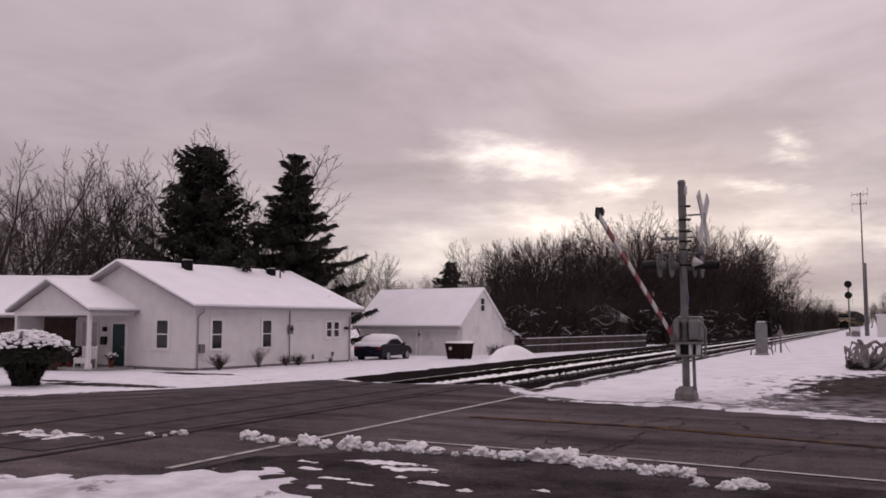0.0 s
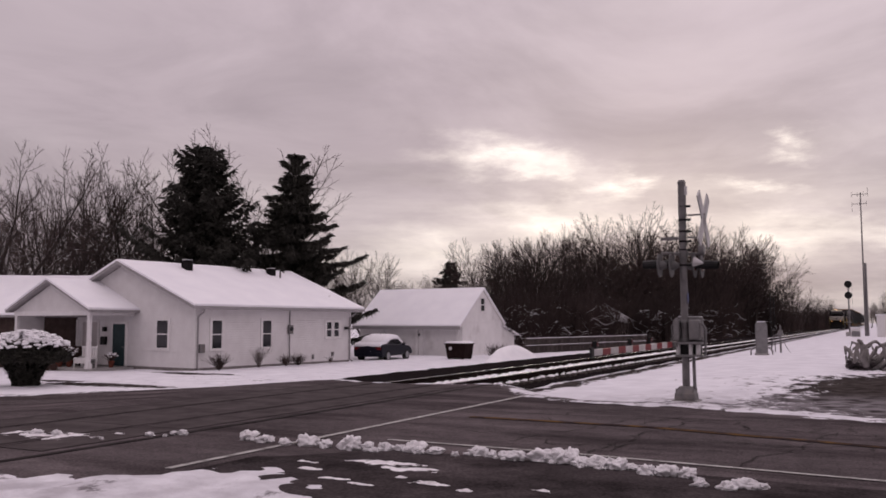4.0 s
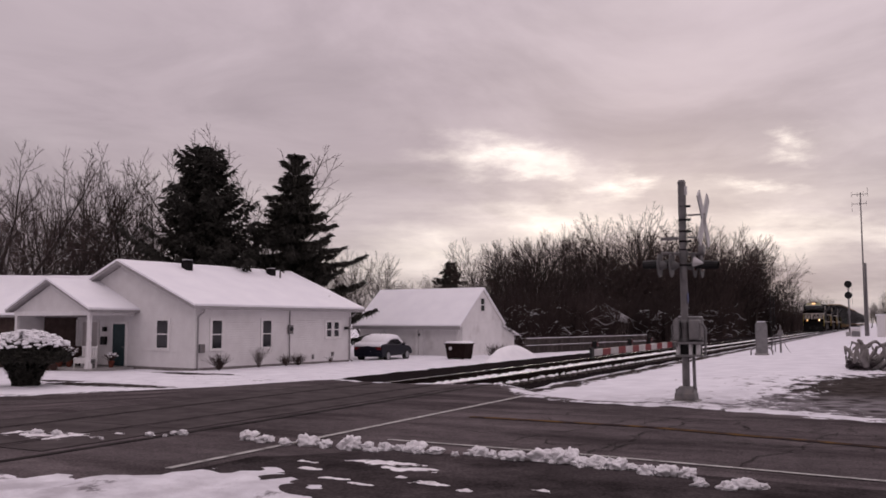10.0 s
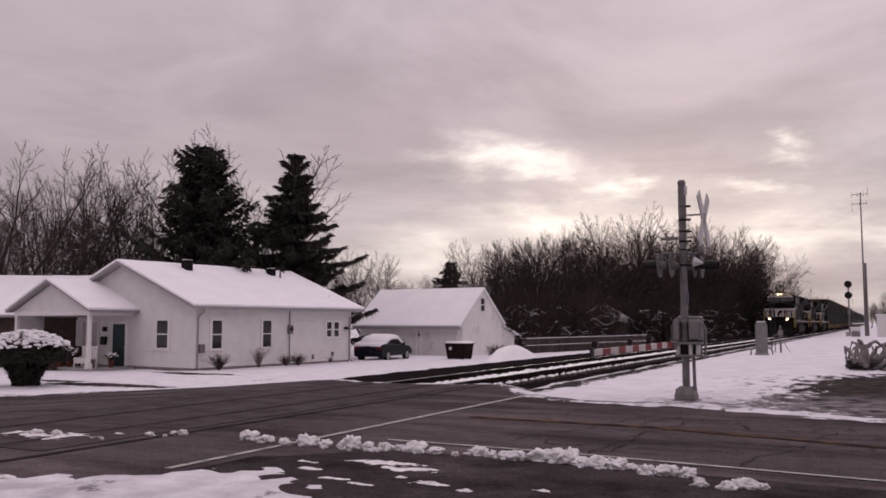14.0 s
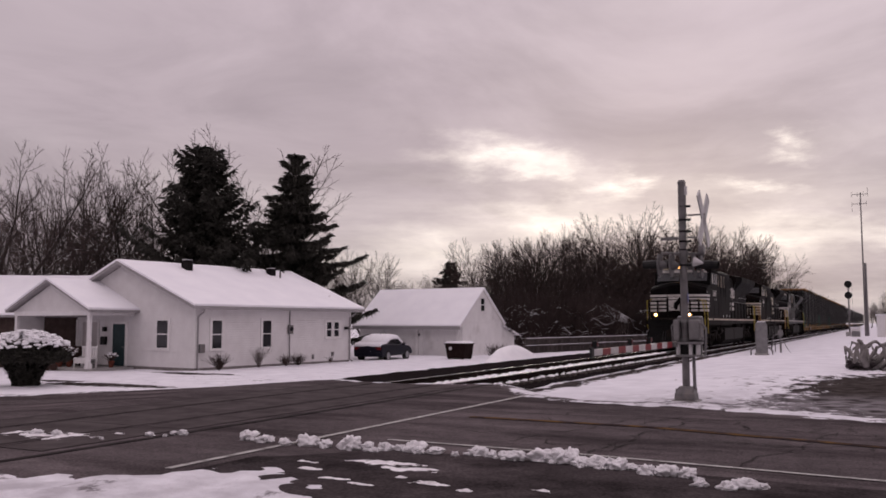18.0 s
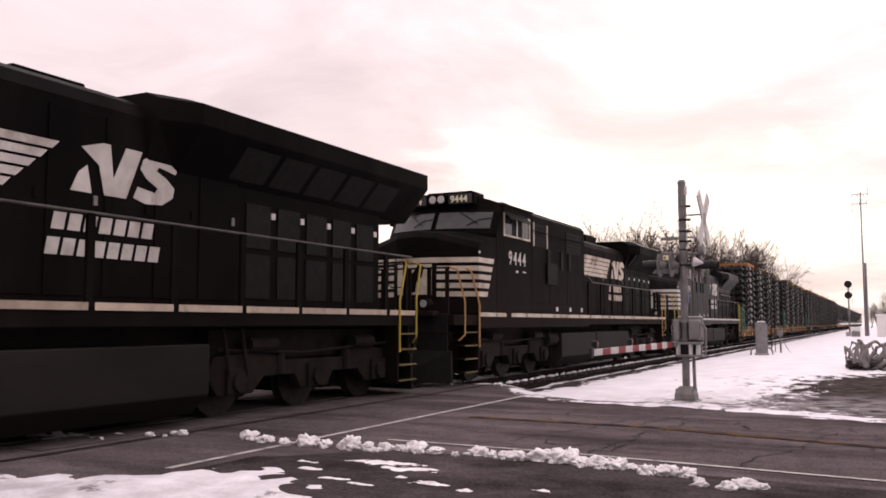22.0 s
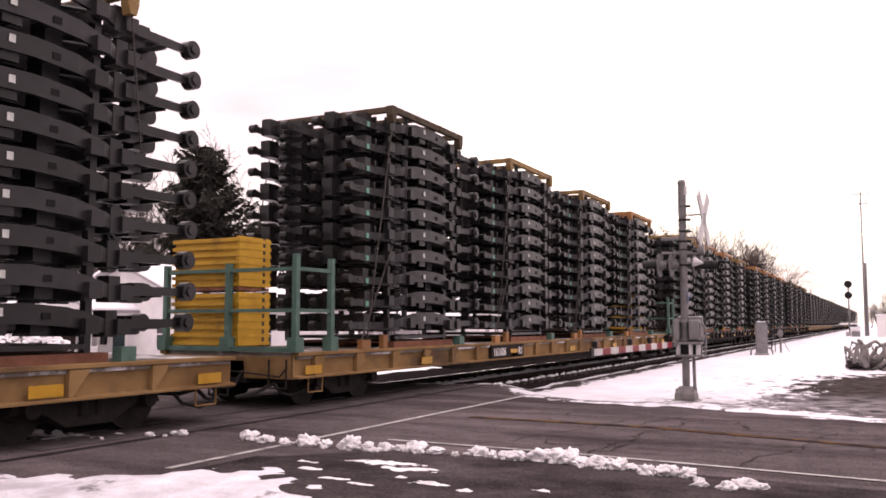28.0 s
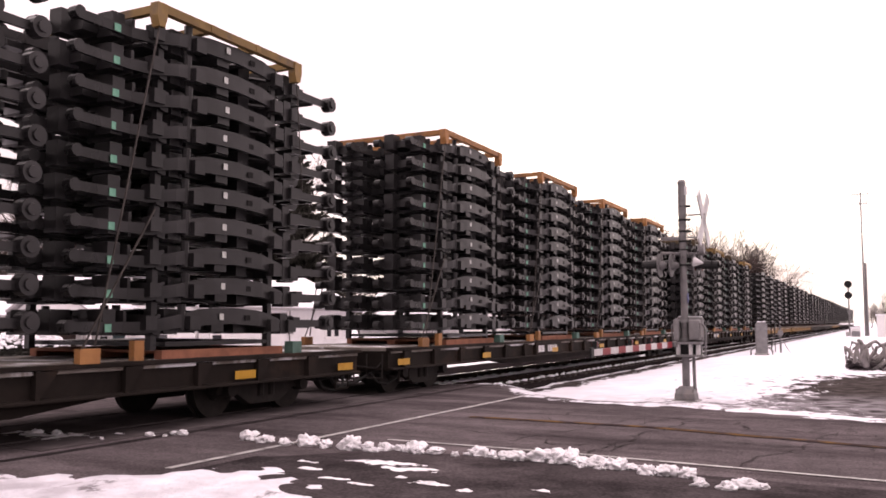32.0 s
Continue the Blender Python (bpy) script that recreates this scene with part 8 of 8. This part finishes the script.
def stack(car, r, near, colour, deck, rng):
    """A rack of frames, ten high and two wide; r is its rear corner along the car."""
    if near:
        st = part("chassis_load", Shape().box(-1.30, 1.30, r - 2.6, r - 0.4, deck + 0.17, deck + 0.23), FRAME_BLACK, car, "tall stack of new black vehicle chassis frames")
        for k in range(LAYERS):
            for x in (-0.74, 0.74):
                put("chassis_frame", CHASSIS_MESH, st, x + rng.uniform(-0.012, 0.012), r + rng.uniform(-0.03, 0.03), Z0 + DZ * k)
            put("paper_tag", TAG_PALE, st, 1.416, r - 1.62 + rng.uniform(-0.03, 0.03), Z0 + DZ * k + 0.25 + rng.uniform(-0.02, 0.02))
            for v, dz in ((-1.05, 0.22), (-2.15, 0.20)):
                put("slot", SLOT_MESH, st, 1.4135 - (0.004 if v < -2 else 0.0), r + v, Z0 + DZ * k + dz)
            put("paper_tag", TAG_GREEN, st, 1.17, r - 3.45, Z0 + DZ * k + 0.08)
    else:
        st = new("chassis_load", FAR_STACK)
        st.parent = car
        st.matrix_basis = pose(0, r, 0)
        st["kind"] = "stuff"
        st["label"] = "tall stack of new black vehicle chassis frames"
        return st
    beam, cross, hook = RUNNER[colour]
    rk = part("top_rack", Shape().box(-0.05, 0.05, r - 2.94, r - 0.06, 5.56, 5.66), {"yellow": RACK_YELLOW, "orange": RACK_ORANGE, "brown": RACK_BROWN}[colour], car, f"{colour} painted steel hold-down rack")
    for x in (-1.43, 1.43):
        put("rack_beam", beam, rk, x, r, 5.61)
        for v in (-3.0, 0.0):
            put("rack_hook", hook, rk, x, r + v, 5.60)
    for v in (-2.95, -2.0, -1.0, -0.05):
        put("rack_crossbeam", cross, rk, 0, r + v, 5.615)
    for x in (-1.32, 1.32, 0.0):
        for v in (-2.75, -0.32):
            if x:
                put("stack_post", POST_MESH, st, x * 0.9, r + v, 0)
    for x in (-1.46, 1.46):
        part("tie_rod", Shape().tube((x, r, 5.4), (x * 0.95, r + 0.30, 3.6), 0.010, 0.010, 4), STRAP, st)
        part("tie_rod", Shape().tube((x, r - 3.0, 5.4), (x, r - 3.9, deck + 0.2), 0.014, 0.014, 4), STRAP, st)
        part("tie_rod", Shape().tube((x, r - 3.0, 2.9), (x, r - 4.1, deck + 0.15), 0.014, 0.014, 4), STRAP, st)
        part("tie_anchor", Shape().box(x - 0.05, x + 0.05, r - 4.15, r - 3.85, deck, deck + 0.18), RACK_ORANGE, st)
    put("skid", PALLET_MESH, st, 0, r - 1.35, deck)
    for v in (-3.15, 0.15):
        put("block", BLOCK_MESH if v != -3.15 else BLOCK2_MESH, st, 1.36, r + v, deck)
    return st


def flatcar(i, u, first, look_):
    rng = random.Random(60 + i)
    near = i < 5
    tan = look_ == "tan"
    LEN = 26.95
    car = thing("flatcar", ("faded yellow steel flatcar loaded with stacks of new chassis frames" if tan else "dark brown steel flatcar loaded with stacks of new chassis frames"), "railcar", None, "flatcars of the train")
    TRAIN.append((car, u))
    paint = FLAT_TAN if tan else FLAT_BROWN
    zd = 0.93
    FRONT_END, REAR_END = 0.42, LEN - 0.14
    part("deck", Shape().box(-1.44, 1.44, FRONT_END + 0.05, REAR_END - 0.05, zd - 0.10, zd), DECK_GREY, car, "worn deck dusted with snow")
    for x in (-1, 1):
        s0, s1 = sorted((1.34 * x, 1.40 * x))
        f0, f1 = sorted((1.33 * x, 1.50 * x))
        sill = part("side_sill", Shape().slab([(1.34 * x, 0.51), (1.50 * x, 0.51), (1.50 * x, 0.55), (1.40 * x, 0.56), (1.40 * x, zd - 0.06), (1.50 * x, zd - 0.05), (1.50 * x, zd + 0.006), (1.34 * x, zd + 0.006)], "y", FRONT_END, REAR_END), paint, car, bevel=0.008)
        if near and x > 0:
            for k in range(20):
                y = 0.9 + k * 1.28
                if 8.0 < y < 10.3:
                    continue
                part("gusset", Shape().slab([(y, zd - 0.06), (y + 0.30, zd - 0.06), (y + 0.05, 0.55), (y, 0.55)], "x", 1.402, 1.488), paint, sill)
        b0, b1 = sorted((1.02 * x, 1.32 * x))
        part("belly_sill", Shape().slab([(5.0, 0.56), (LEN - 5.0, 0.56), (LEN - 7.0, 0.36), (7.0, 0.36)], "x", b0, b1), FLAT_BROWN, car, "deep dark centre girder")
    for y0, y1 in ((FRONT_END, FRONT_END + 0.3), (REAR_END - 0.3, REAR_END)):
        part("end_sill", Shape().box(-1.38, 1.38, y0, y1, 0.50, zd - 0.06), paint, car, bevel=0.015)
    for e, y in ((-1, FRONT_END), (1, REAR_END)):
        part("coupler", Shape().box(-0.13, 0.13, min(y, y + 0.56 * e), max(y, y + 0.56 * e), 0.60, 0.86), WHEEL_STEEL, car, bevel=0.03)
        part("brake_hose", Shape().pipe([(0.35, y, 0.62), (0.35, y + 0.20 * e, 0.38), (0.2, y + 0.56 * e, 0.36)], 0.026), TYRE, car)
        if near:
            part("train_pipe", Shape().pipe([(0.95, y - 1.5 * e, 0.50), (1.0, y - 0.6 * e, 0.42), (0.95, y - 0.2 * e, 0.46), (0.8, y + 0.15 * e, 0.30), (0.7, y + 0.56 * e, 0.24)], 0.030), TYRE, car, "hanging black air pipe")
            part("drooping_hose", Shape().pipe([(1.15, y - 0.9 * e, 0.48), (1.15, y - 0.7 * e, 0.30), (1.15, y - 0.35 * e, 0.22), (1.12, y - 0.05 * e, 0.28), (1.05, y + 0.08 * e, 0.46)], 0.024), TYRE, car, "drooping black hose")
            part("draft_gear", Shape().box(-0.42, 0.42, min(y, y - 0.9 * e), max(y, y - 0.9 * e), 0.42, 0.82), WHEEL_STEEL, car, bevel=0.03)
            part("end_ladder", Shape().pipe([(1.30, y + 0.06 * e, 0.82), (1.30, y + 0.06 * e, 0.36), (0.95, y + 0.06 * e, 0.36), (0.95, y + 0.06 * e, 0.82)], 0.016), WHEEL_STEEL, car)
        part("uncoupling_lever", Shape().pipe([(1.3, y + 0.03 * e, 0.7), (1.2, y + 0.10 * e, 0.55), (0.2, y + 0.10 * e, 0.62)], 0.014), WHEEL_STEEL, car)
        part("ladder_stirrup", Shape().pipe([(1.44, y - 0.35 * e, 0.55), (1.44, y - 0.35 * e, 0.28), (1.44, y - 0.75 * e, 0.28), (1.44, y - 0.75 * e, 0.55)], 0.014), paint, car)
    for yc in (2.35, LEN - 2.35):
        for x in (-1, 1):
            s0, s1 = sorted((0.94 * x, 1.10 * x))
            ring = [(-1.15, 0.36), (-1.05, 0.56), (-0.4, 0.70), (0.4, 0.70), (1.05, 0.56), (1.15, 0.36), (0.72, 0.36), (0.36, 0.16), (-0.36, 0.16), (-0.72, 0.36)]
            sf = part("truck_sideframe", Shape().slab([(yc + a, b) for a, b in ring], "x", s0, s1), WHEEL_STEEL, car, "cast truck sideframe", bevel=0.015)
            for a in (-0.89, 0.89):
                part("bearing", Shape().tube((1.02 * x, yc + a, 0.42), (1.20 * x, yc + a, 0.42), 0.12, 0.11, 12), WHEEL_STEEL, sf)
            if near:
                for a in (-0.13, 0.13):
                    part("spring", Shape().tube((1.09 * x, yc + a, 0.28), (1.09 * x, yc + a, 0.52), 0.07, 0.07, 8), WHEEL_STEEL, sf)
        part("bolster", Shape().box(-1.0, 1.0, yc - 0.2, yc + 0.2, 0.45, 0.56), WHEEL_STEEL, car)
        for a in (-0.89, 0.89):
            wheelset(car, yc + a, 0.42, near and i < 4)
    for k in range(4):
        stack(car, first + 6.02 * k, near, rng.choice(("yellow", "yellow", "orange", "brown")) if i != 3 else "orange", zd, rng)
    if near:
        for y in (0.62, 4.6, 9.4 if i != 1 else 9.34, 14.0, 18.6, 23.4, LEN - 0.9):
            part("reflector", Shape().box(1.50, 1.506, y, y + 0.46, 0.60, 0.72) if not tan else Shape().box(1.489, 1.494, y, y + 0.46, 0.58, 0.72), TAG_YELLOW, car, "yellow reflective strip")
        if i == 1:
            part("stencil_panel", Shape().box(1.402, 1.494, 8.15, 10.2, 0.556, 0.876), FLAT_BROWN, car, "black stencil panel")
            lettering("161606", 0.26, WHITE_STRIPE, car, Matrix.Translation((1.497, 8.24, 0.62)) @ SIDE, bold=0.02)
            lettering("R1", 0.26, WHITE_STRIPE, car, Matrix.Translation((1.497, 9.84, 0.62)) @ SIDE, bold=0.02)
            part("reflector", Shape().box(1.495, 1.499, 9.32, 9.78, 0.66, 0.76), TAG_YELLOW, car, "yellow reflective strip")
        elif i == 2:
            part("stencil_panel", Shape().box(1.402, 1.494, 6.9, 9.0, 0.556, 0.876), FLAT_BROWN, car)
            lettering("BTCX  714", 0.34, WHITE_STRIPE, car, Matrix.Translation((1.497, 7.08, 0.58)) @ SIDE)
        else:
            part("stencil_panel", Shape().box(1.402, 1.494, 8.15, 10.2, 0.556, 0.876), FLAT_BROWN, car)
            for a, n, w in ((8.3, 4, 0.12), (9.05, 6, 0.13)):
                for k in range(n):
                    part("stencil_bar", Shape().box(1.496, 1.50, a + k * w, a + k * w + w * 0.72, 0.62, 0.80), WHITE_STRIPE, car)
    return car


def crate(car, y0, y1, x0, x1, z0, z1):
    """A yellow ribbed crate, strapped, with a rust line along its foot."""
    c = part("crate", Shape().box(x0 + 0.03, x1 - 0.03, y0 + 0.03, y1 - 0.03, z0 + 0.06, z1 - 0.02), CRATE_YELLOW, car, "bright yellow ribbed shipping crate", bevel=0.01)
    n = 7
    for k in range(n):
        z = z0 + 0.10 + (z1 - z0 - 0.16) * k / (n - 1)
        part("rib", Shape().box(x0, x1 + 0.024, y0 - 0.014, y1 + 0.014, z - 0.030, z + 0.030), CRATE_YELLOW, c)
    part("side_panel", Shape().box(x1 - 0.029, x1 + 0.012, y0 - 0.004, y1 + 0.004, z0 + 0.08, z1), CRATE_YELLOW, c, bevel=0.012)
    part("corner_post", Shape().box(x1 - 0.06, x1 - 0.03, y0 - 0.004, y0 + 0.05, z0 + 0.06, z1), CRATE_YELLOW, c)
    part("skid", Shape().box(x0, x1, y0, y1, z0, z0 + 0.055), PALLET_RED, c)
    part("strap", Shape().box(x0 - 0.018, x1 + 0.018, y1 - 0.2, y1 - 0.14, z0, z1 + 0.015), STRAP, c)


def end_rack(car, y):
    """Green tubular guard frame at the end of a car."""
    g = part("guard_frame", Shape().box(-1.42, 1.42, y - 0.05, y + 0.05, 0.94, 1.02), RACK_GREEN, car, "green painted tubular guard frame")
    for x, v, h in ((1.40, y, 2.54), (0.0, y, 2.42), (-1.40, y, 2.42), (1.40, y + 1.0, 2.52), (-1.40, y + 1.0, 2.42)):
        part("guard_post", Shape().box(x - 0.045, x + 0.045, v - 0.05, v + 0.05, 0.94, h), RACK_GREEN, g)
        part("post_foot", Shape().box(x - 0.09, x + 0.09, v - 0.11, v + 0.11, 0.94, 1.18), RACK_GREEN, g)
    for z in (1.62, 2.30):
        part("guard_rail", Shape().box(-1.35, 1.35, y - 0.03, y + 0.03, z - 0.03, z + 0.03), RACK_GREEN, g)
        for x in (-1.40, 1.40):
            part("guard_rail", Shape().box(x - 0.03, x + 0.03, y + 0.051, y + 0.949, z - 0.03, z + 0.03), RACK_GREEN, g)


CARS = [(65.0, 6.65, "tan"), (92.9, 6.45, "tan"), (120.3, 6.75, "dark"), (147.8, 5.75, "dark")] + [(147.8 + 27.6 * k, 6.4, "tan" if k in (2, 3, 6) else "dark") for k in range(1, 11)]
cars = [flatcar(i, *row) for i, row in enumerate(CARS)]
for i in (0, 1, 2):
    end_rack(cars[i], 0.46)
    crate(cars[i], 0.54, 1.36, -1.36, 0.14, 0.96, 1.94)
    crate(cars[i], 0.54, 1.36, -1.36, 0.14, 1.97, 2.90)


# ================= trackside things to the north =================
def signal_cabinet():
    c = thing("signal_cabinet", "grey steel trackside signal cabinet with a rounded top", "cabinet", pose(-5.35, 45.2, land(-5.35, 45.2), 0, 0, 8))
    part("body", Shape().slab([(-0.28, 0.12), (0.28, 0.12), (0.28, 1.52), (0.2, 1.64), (-0.2, 1.64), (-0.28, 1.52)], "y", -0.25, 0.25), SIGN_GREY, c, bevel=0.02)
    part("door", Shape().box(-0.22, 0.22, -0.268, -0.251, 0.25, 1.48), SIGN_GREY, c, bevel=0.008)
    part("footing", Shape().box(-0.34, 0.34, -0.3, 0.3, -0.25, 0.12), CONCRETE, c, bevel=0.02)
    part("snow_cap", Shape().box(-0.19, 0.19, -0.24, 0.24, 1.642, 1.68), SNOW, c)
    for x in (-0.5, 0.5):
        part("cable_duct", Shape().pipe([(x, 0.1, -0.1), (x, 0.1, 0.25), (x * 0.6, 0.1, 0.4)], 0.035), GALV, c)
    return c


signal_cabinet()


def marker_post(x, y, h, label):
    p = thing("marker_post", label, "post", pose(x, y, land(x, y)))
    part("pole", Shape().tube((0, 0, -0.2), (0, 0, h), 0.05, 0.05, 10), GALV, p)
    part("box", Shape().box(-0.12, 0.12, -0.1, 0.1, h * 0.62, h * 0.62 + 0.3), GALV, p, bevel=0.02)
    part("pipe", Shape().pipe([(-0.1, 0, h * 0.7), (-0.35, 0, h * 0.62), (-0.42, 0, 0.3), (-0.8, 0, 0.28)], 0.025), GALV, p)
    part("guy", Shape().tube((0.05, 0, h * 0.5), (0.5, 0.1, -0.05), 0.015), GALV, p)
    return p


marker_post(-4.82, 48.7, 1.45, "short grey trackside post with a small box")


def lattice_post():
    p = thing("lattice_post", "thin dark lattice post beside the railway", "post", pose(-5.35, 50.3, land(-5.35, 50.3)))
    for x in (-0.09, 0.09):
        part("upright", Shape().box(x - 0.02, x + 0.02, -0.02, 0.02, -0.1, 3.2), BLACK_PAINT, p)
    for k in range(9):
        part("rung", Shape().box(-0.07, 0.07, -0.012, 0.012, 0.4 + k * 0.3, 0.43 + k * 0.3), BLACK_PAINT, p)
    return p


lattice_post()


def block_signal():
    s = thing("block_signal", "tall black railway block signal with two round heads", "railway signal", pose(-3.35, 108.5, land(-3.35, 108.5)))
    part("mast", Shape().tube((0, 0, -0.1), (0, 0, 6.2), 0.09, 0.07, 10), GALV, s)
    part("base", Shape().box(-0.4, 0.4, -0.4, 0.4, -0.1, 0.5), CONCRETE, s, bevel=0.03)
    for z in (5.9, 4.65):
        h = part("signal_head", Shape().disc((0, -0.16, z), "y", 0.40, 0.05, 24), BLACK_PAINT, s)
        part("housing", Shape().tube((0, -0.13, z), (0, 0.2, z), 0.26, 0.24, 14), BLACK_PAINT, h)
        part("visor", Shape().tube((0, -0.20, z + 0.12), (0, -0.5, z + 0.12), 0.12, 0.12, 10), BLACK_PAINT, h)
    part("ladder", Shape().box(0.12, 0.14, 0.2, 0.24, 0.2, 5.8).box(0.38, 0.40, 0.2, 0.24, 0.2, 5.8), GALV, s)
    part("number_plate", Shape().box(-0.2, 0.2, -0.12, -0.10, 2.6, 2.9), SIGN_GREY, s)
    return s


block_signal()


def antenna_mast():
    a = thing("antenna_mast", "tall thin grey antenna mast with small crossed elements", "antenna", pose(-1.72, 109.0, land(-1.72, 109.0)))
    part("mast", Shape().tube((0, 0, -0.2), (0, 0, 16.4), 0.11, 0.06, 8), GALV, a)
    part("boom", Shape().tube((-0.9, 0, 16.2), (0.75, 0, 16.2), 0.03).tube((-0.9, 0, 15.1), (0.6, 0, 15.1), 0.03), GALV, a)
    for x, z0, z1 in ((-0.9, 15.9, 16.5), (-0.3, 15.95, 16.45), (0.3, 15.9, 16.5), (0.75, 15.9, 17.0), (-0.9, 14.2, 15.3), (0.6, 14.8, 15.4), (-0.1, 14.9, 15.3)):
        part("element", Shape().tube((x, 0, z0), (x, 0, z1), 0.022, 0.022, 5), GALV, a)
    part("stub_pole", Shape().tube((0.22, 0.1, -0.2), (0.22, 0.1, 8.3), 0.14, 0.12, 8), GALV, a)
    return a


antenna_mast()


def equipment_hut(x, y, w, d, h, label, rz=0):
    b = thing("equipment_hut", label, "hut", pose(x, y, land(x, y), 0, 0, rz))
    part("body", Shape().box(-w / 2, w / 2, 0, d, 0, h), WHITE_TRIM, b, bevel=0.03)
    part("roof", Shape().box(-w / 2 - 0.1, w / 2 + 0.1, -0.1, d + 0.1, h, h + 0.12), SNOW, b, "snow-covered flat roof", bevel=0.03)
    part("door", Shape().box(-0.4, 0.4, -0.03, 0.0, 0.1, h - 0.3), SIGN_GREY, b)
    return b


equipment_hut(0.75, 103.0, 2.6, 3.0, 2.3, "small white railway equipment hut beside the track")
equipment_hut(-2.55, 101.0, 0.9, 0.7, 0.95, "low dark trackside equipment box with snow on it")


def root_pile():
    """Tangle of uprooted limbs and stumps heaped at the edge of the lot."""
    p = thing("brush_pile", "tangled heap of grey uprooted limbs dusted with snow", "brush pile", pose(-0.15, 31.2, land(-0.15, 31.2)))
    rng = random.Random(17)
    for i in range(62):
        x, y = rng.uniform(-0.6, 2.8), rng.uniform(-1.0, 1.4)
        r = rng.choice((0.025, 0.035, 0.045, 0.06, 0.09))
        a, span, rise = rng.choice((rng.uniform(-0.5, 0.5), rng.uniform(0, 6.28))), rng.uniform(0.5, 1.5), rng.uniform(0.15, 0.95)
        path = []
        for k in range(8):
            u = k / 7
            path.append(Vector((max(-0.95, x + math.cos(a) * span * u + rng.gauss(0, 0.04)), y + math.sin(a) * span * u, max(0.02, rise * math.sin(math.pi * (0.05 + 0.85 * u)) + rng.gauss(0, 0.05)))))
        rings = []
        for k, q in enumerate(path):
            d = (path[min(7, k + 1)] - path[max(0, k - 1)]).normalized()
            e = d.orthogonal().normalized()
            f = d.cross(e)
            w = r * (1.15 - 0.10 * k)
            rings.append([q + (e * math.cos(b * 1.047) + f * math.sin(b * 1.047)) * w for b in range(6)])
        part("limb", Shape().loft(rings), DEADWOOD, p, smooth=True)
    for i in range(9):
        x, y = rng.uniform(-0.9, 2.4), rng.uniform(-0.9, 1.4)
        me = clump_meshes[i % 8]
        ob = new("earth_lump", me.copy())
        ob.data.materials[0] = GRAVEL
        ob.parent = p
        ob.matrix_basis = pose(x, y, 0.05, 0, 0, i * 40) @ Matrix.Diagonal((3.2, 3.0, 2.4, 1))
    return p


root_pile()


# ================= what moves =================
SPEED = 12.976
HEAD0 = 21.88 + SPEED * 20


def motions():
    walk(gate_arm, [(t, pose(-0.16, 0.05, 1.0, -a, 0, 0)) for t, a in
                    ((0, 20.7), (0.5, 15.1), (1.0, 9.8), (1.5, 4.9), (2.0, 1.0), (2.3, -0.2), (2.6, 0.0), (32, 0.0))])
    for ob, u in TRAIN:
        walk(ob, [(t, pose(TRACK_X, HEAD0 + u - SPEED * t, 0)) for t in (0, 16, 32)])
    for ob, y, r in WHEELSETS:
        turn = math.degrees(SPEED / FPS / r)
        walk(ob, [(k / FPS, pose(0, y, r, turn * k, 0, 0)) for k in range(32 * FPS + 1)])


motions()
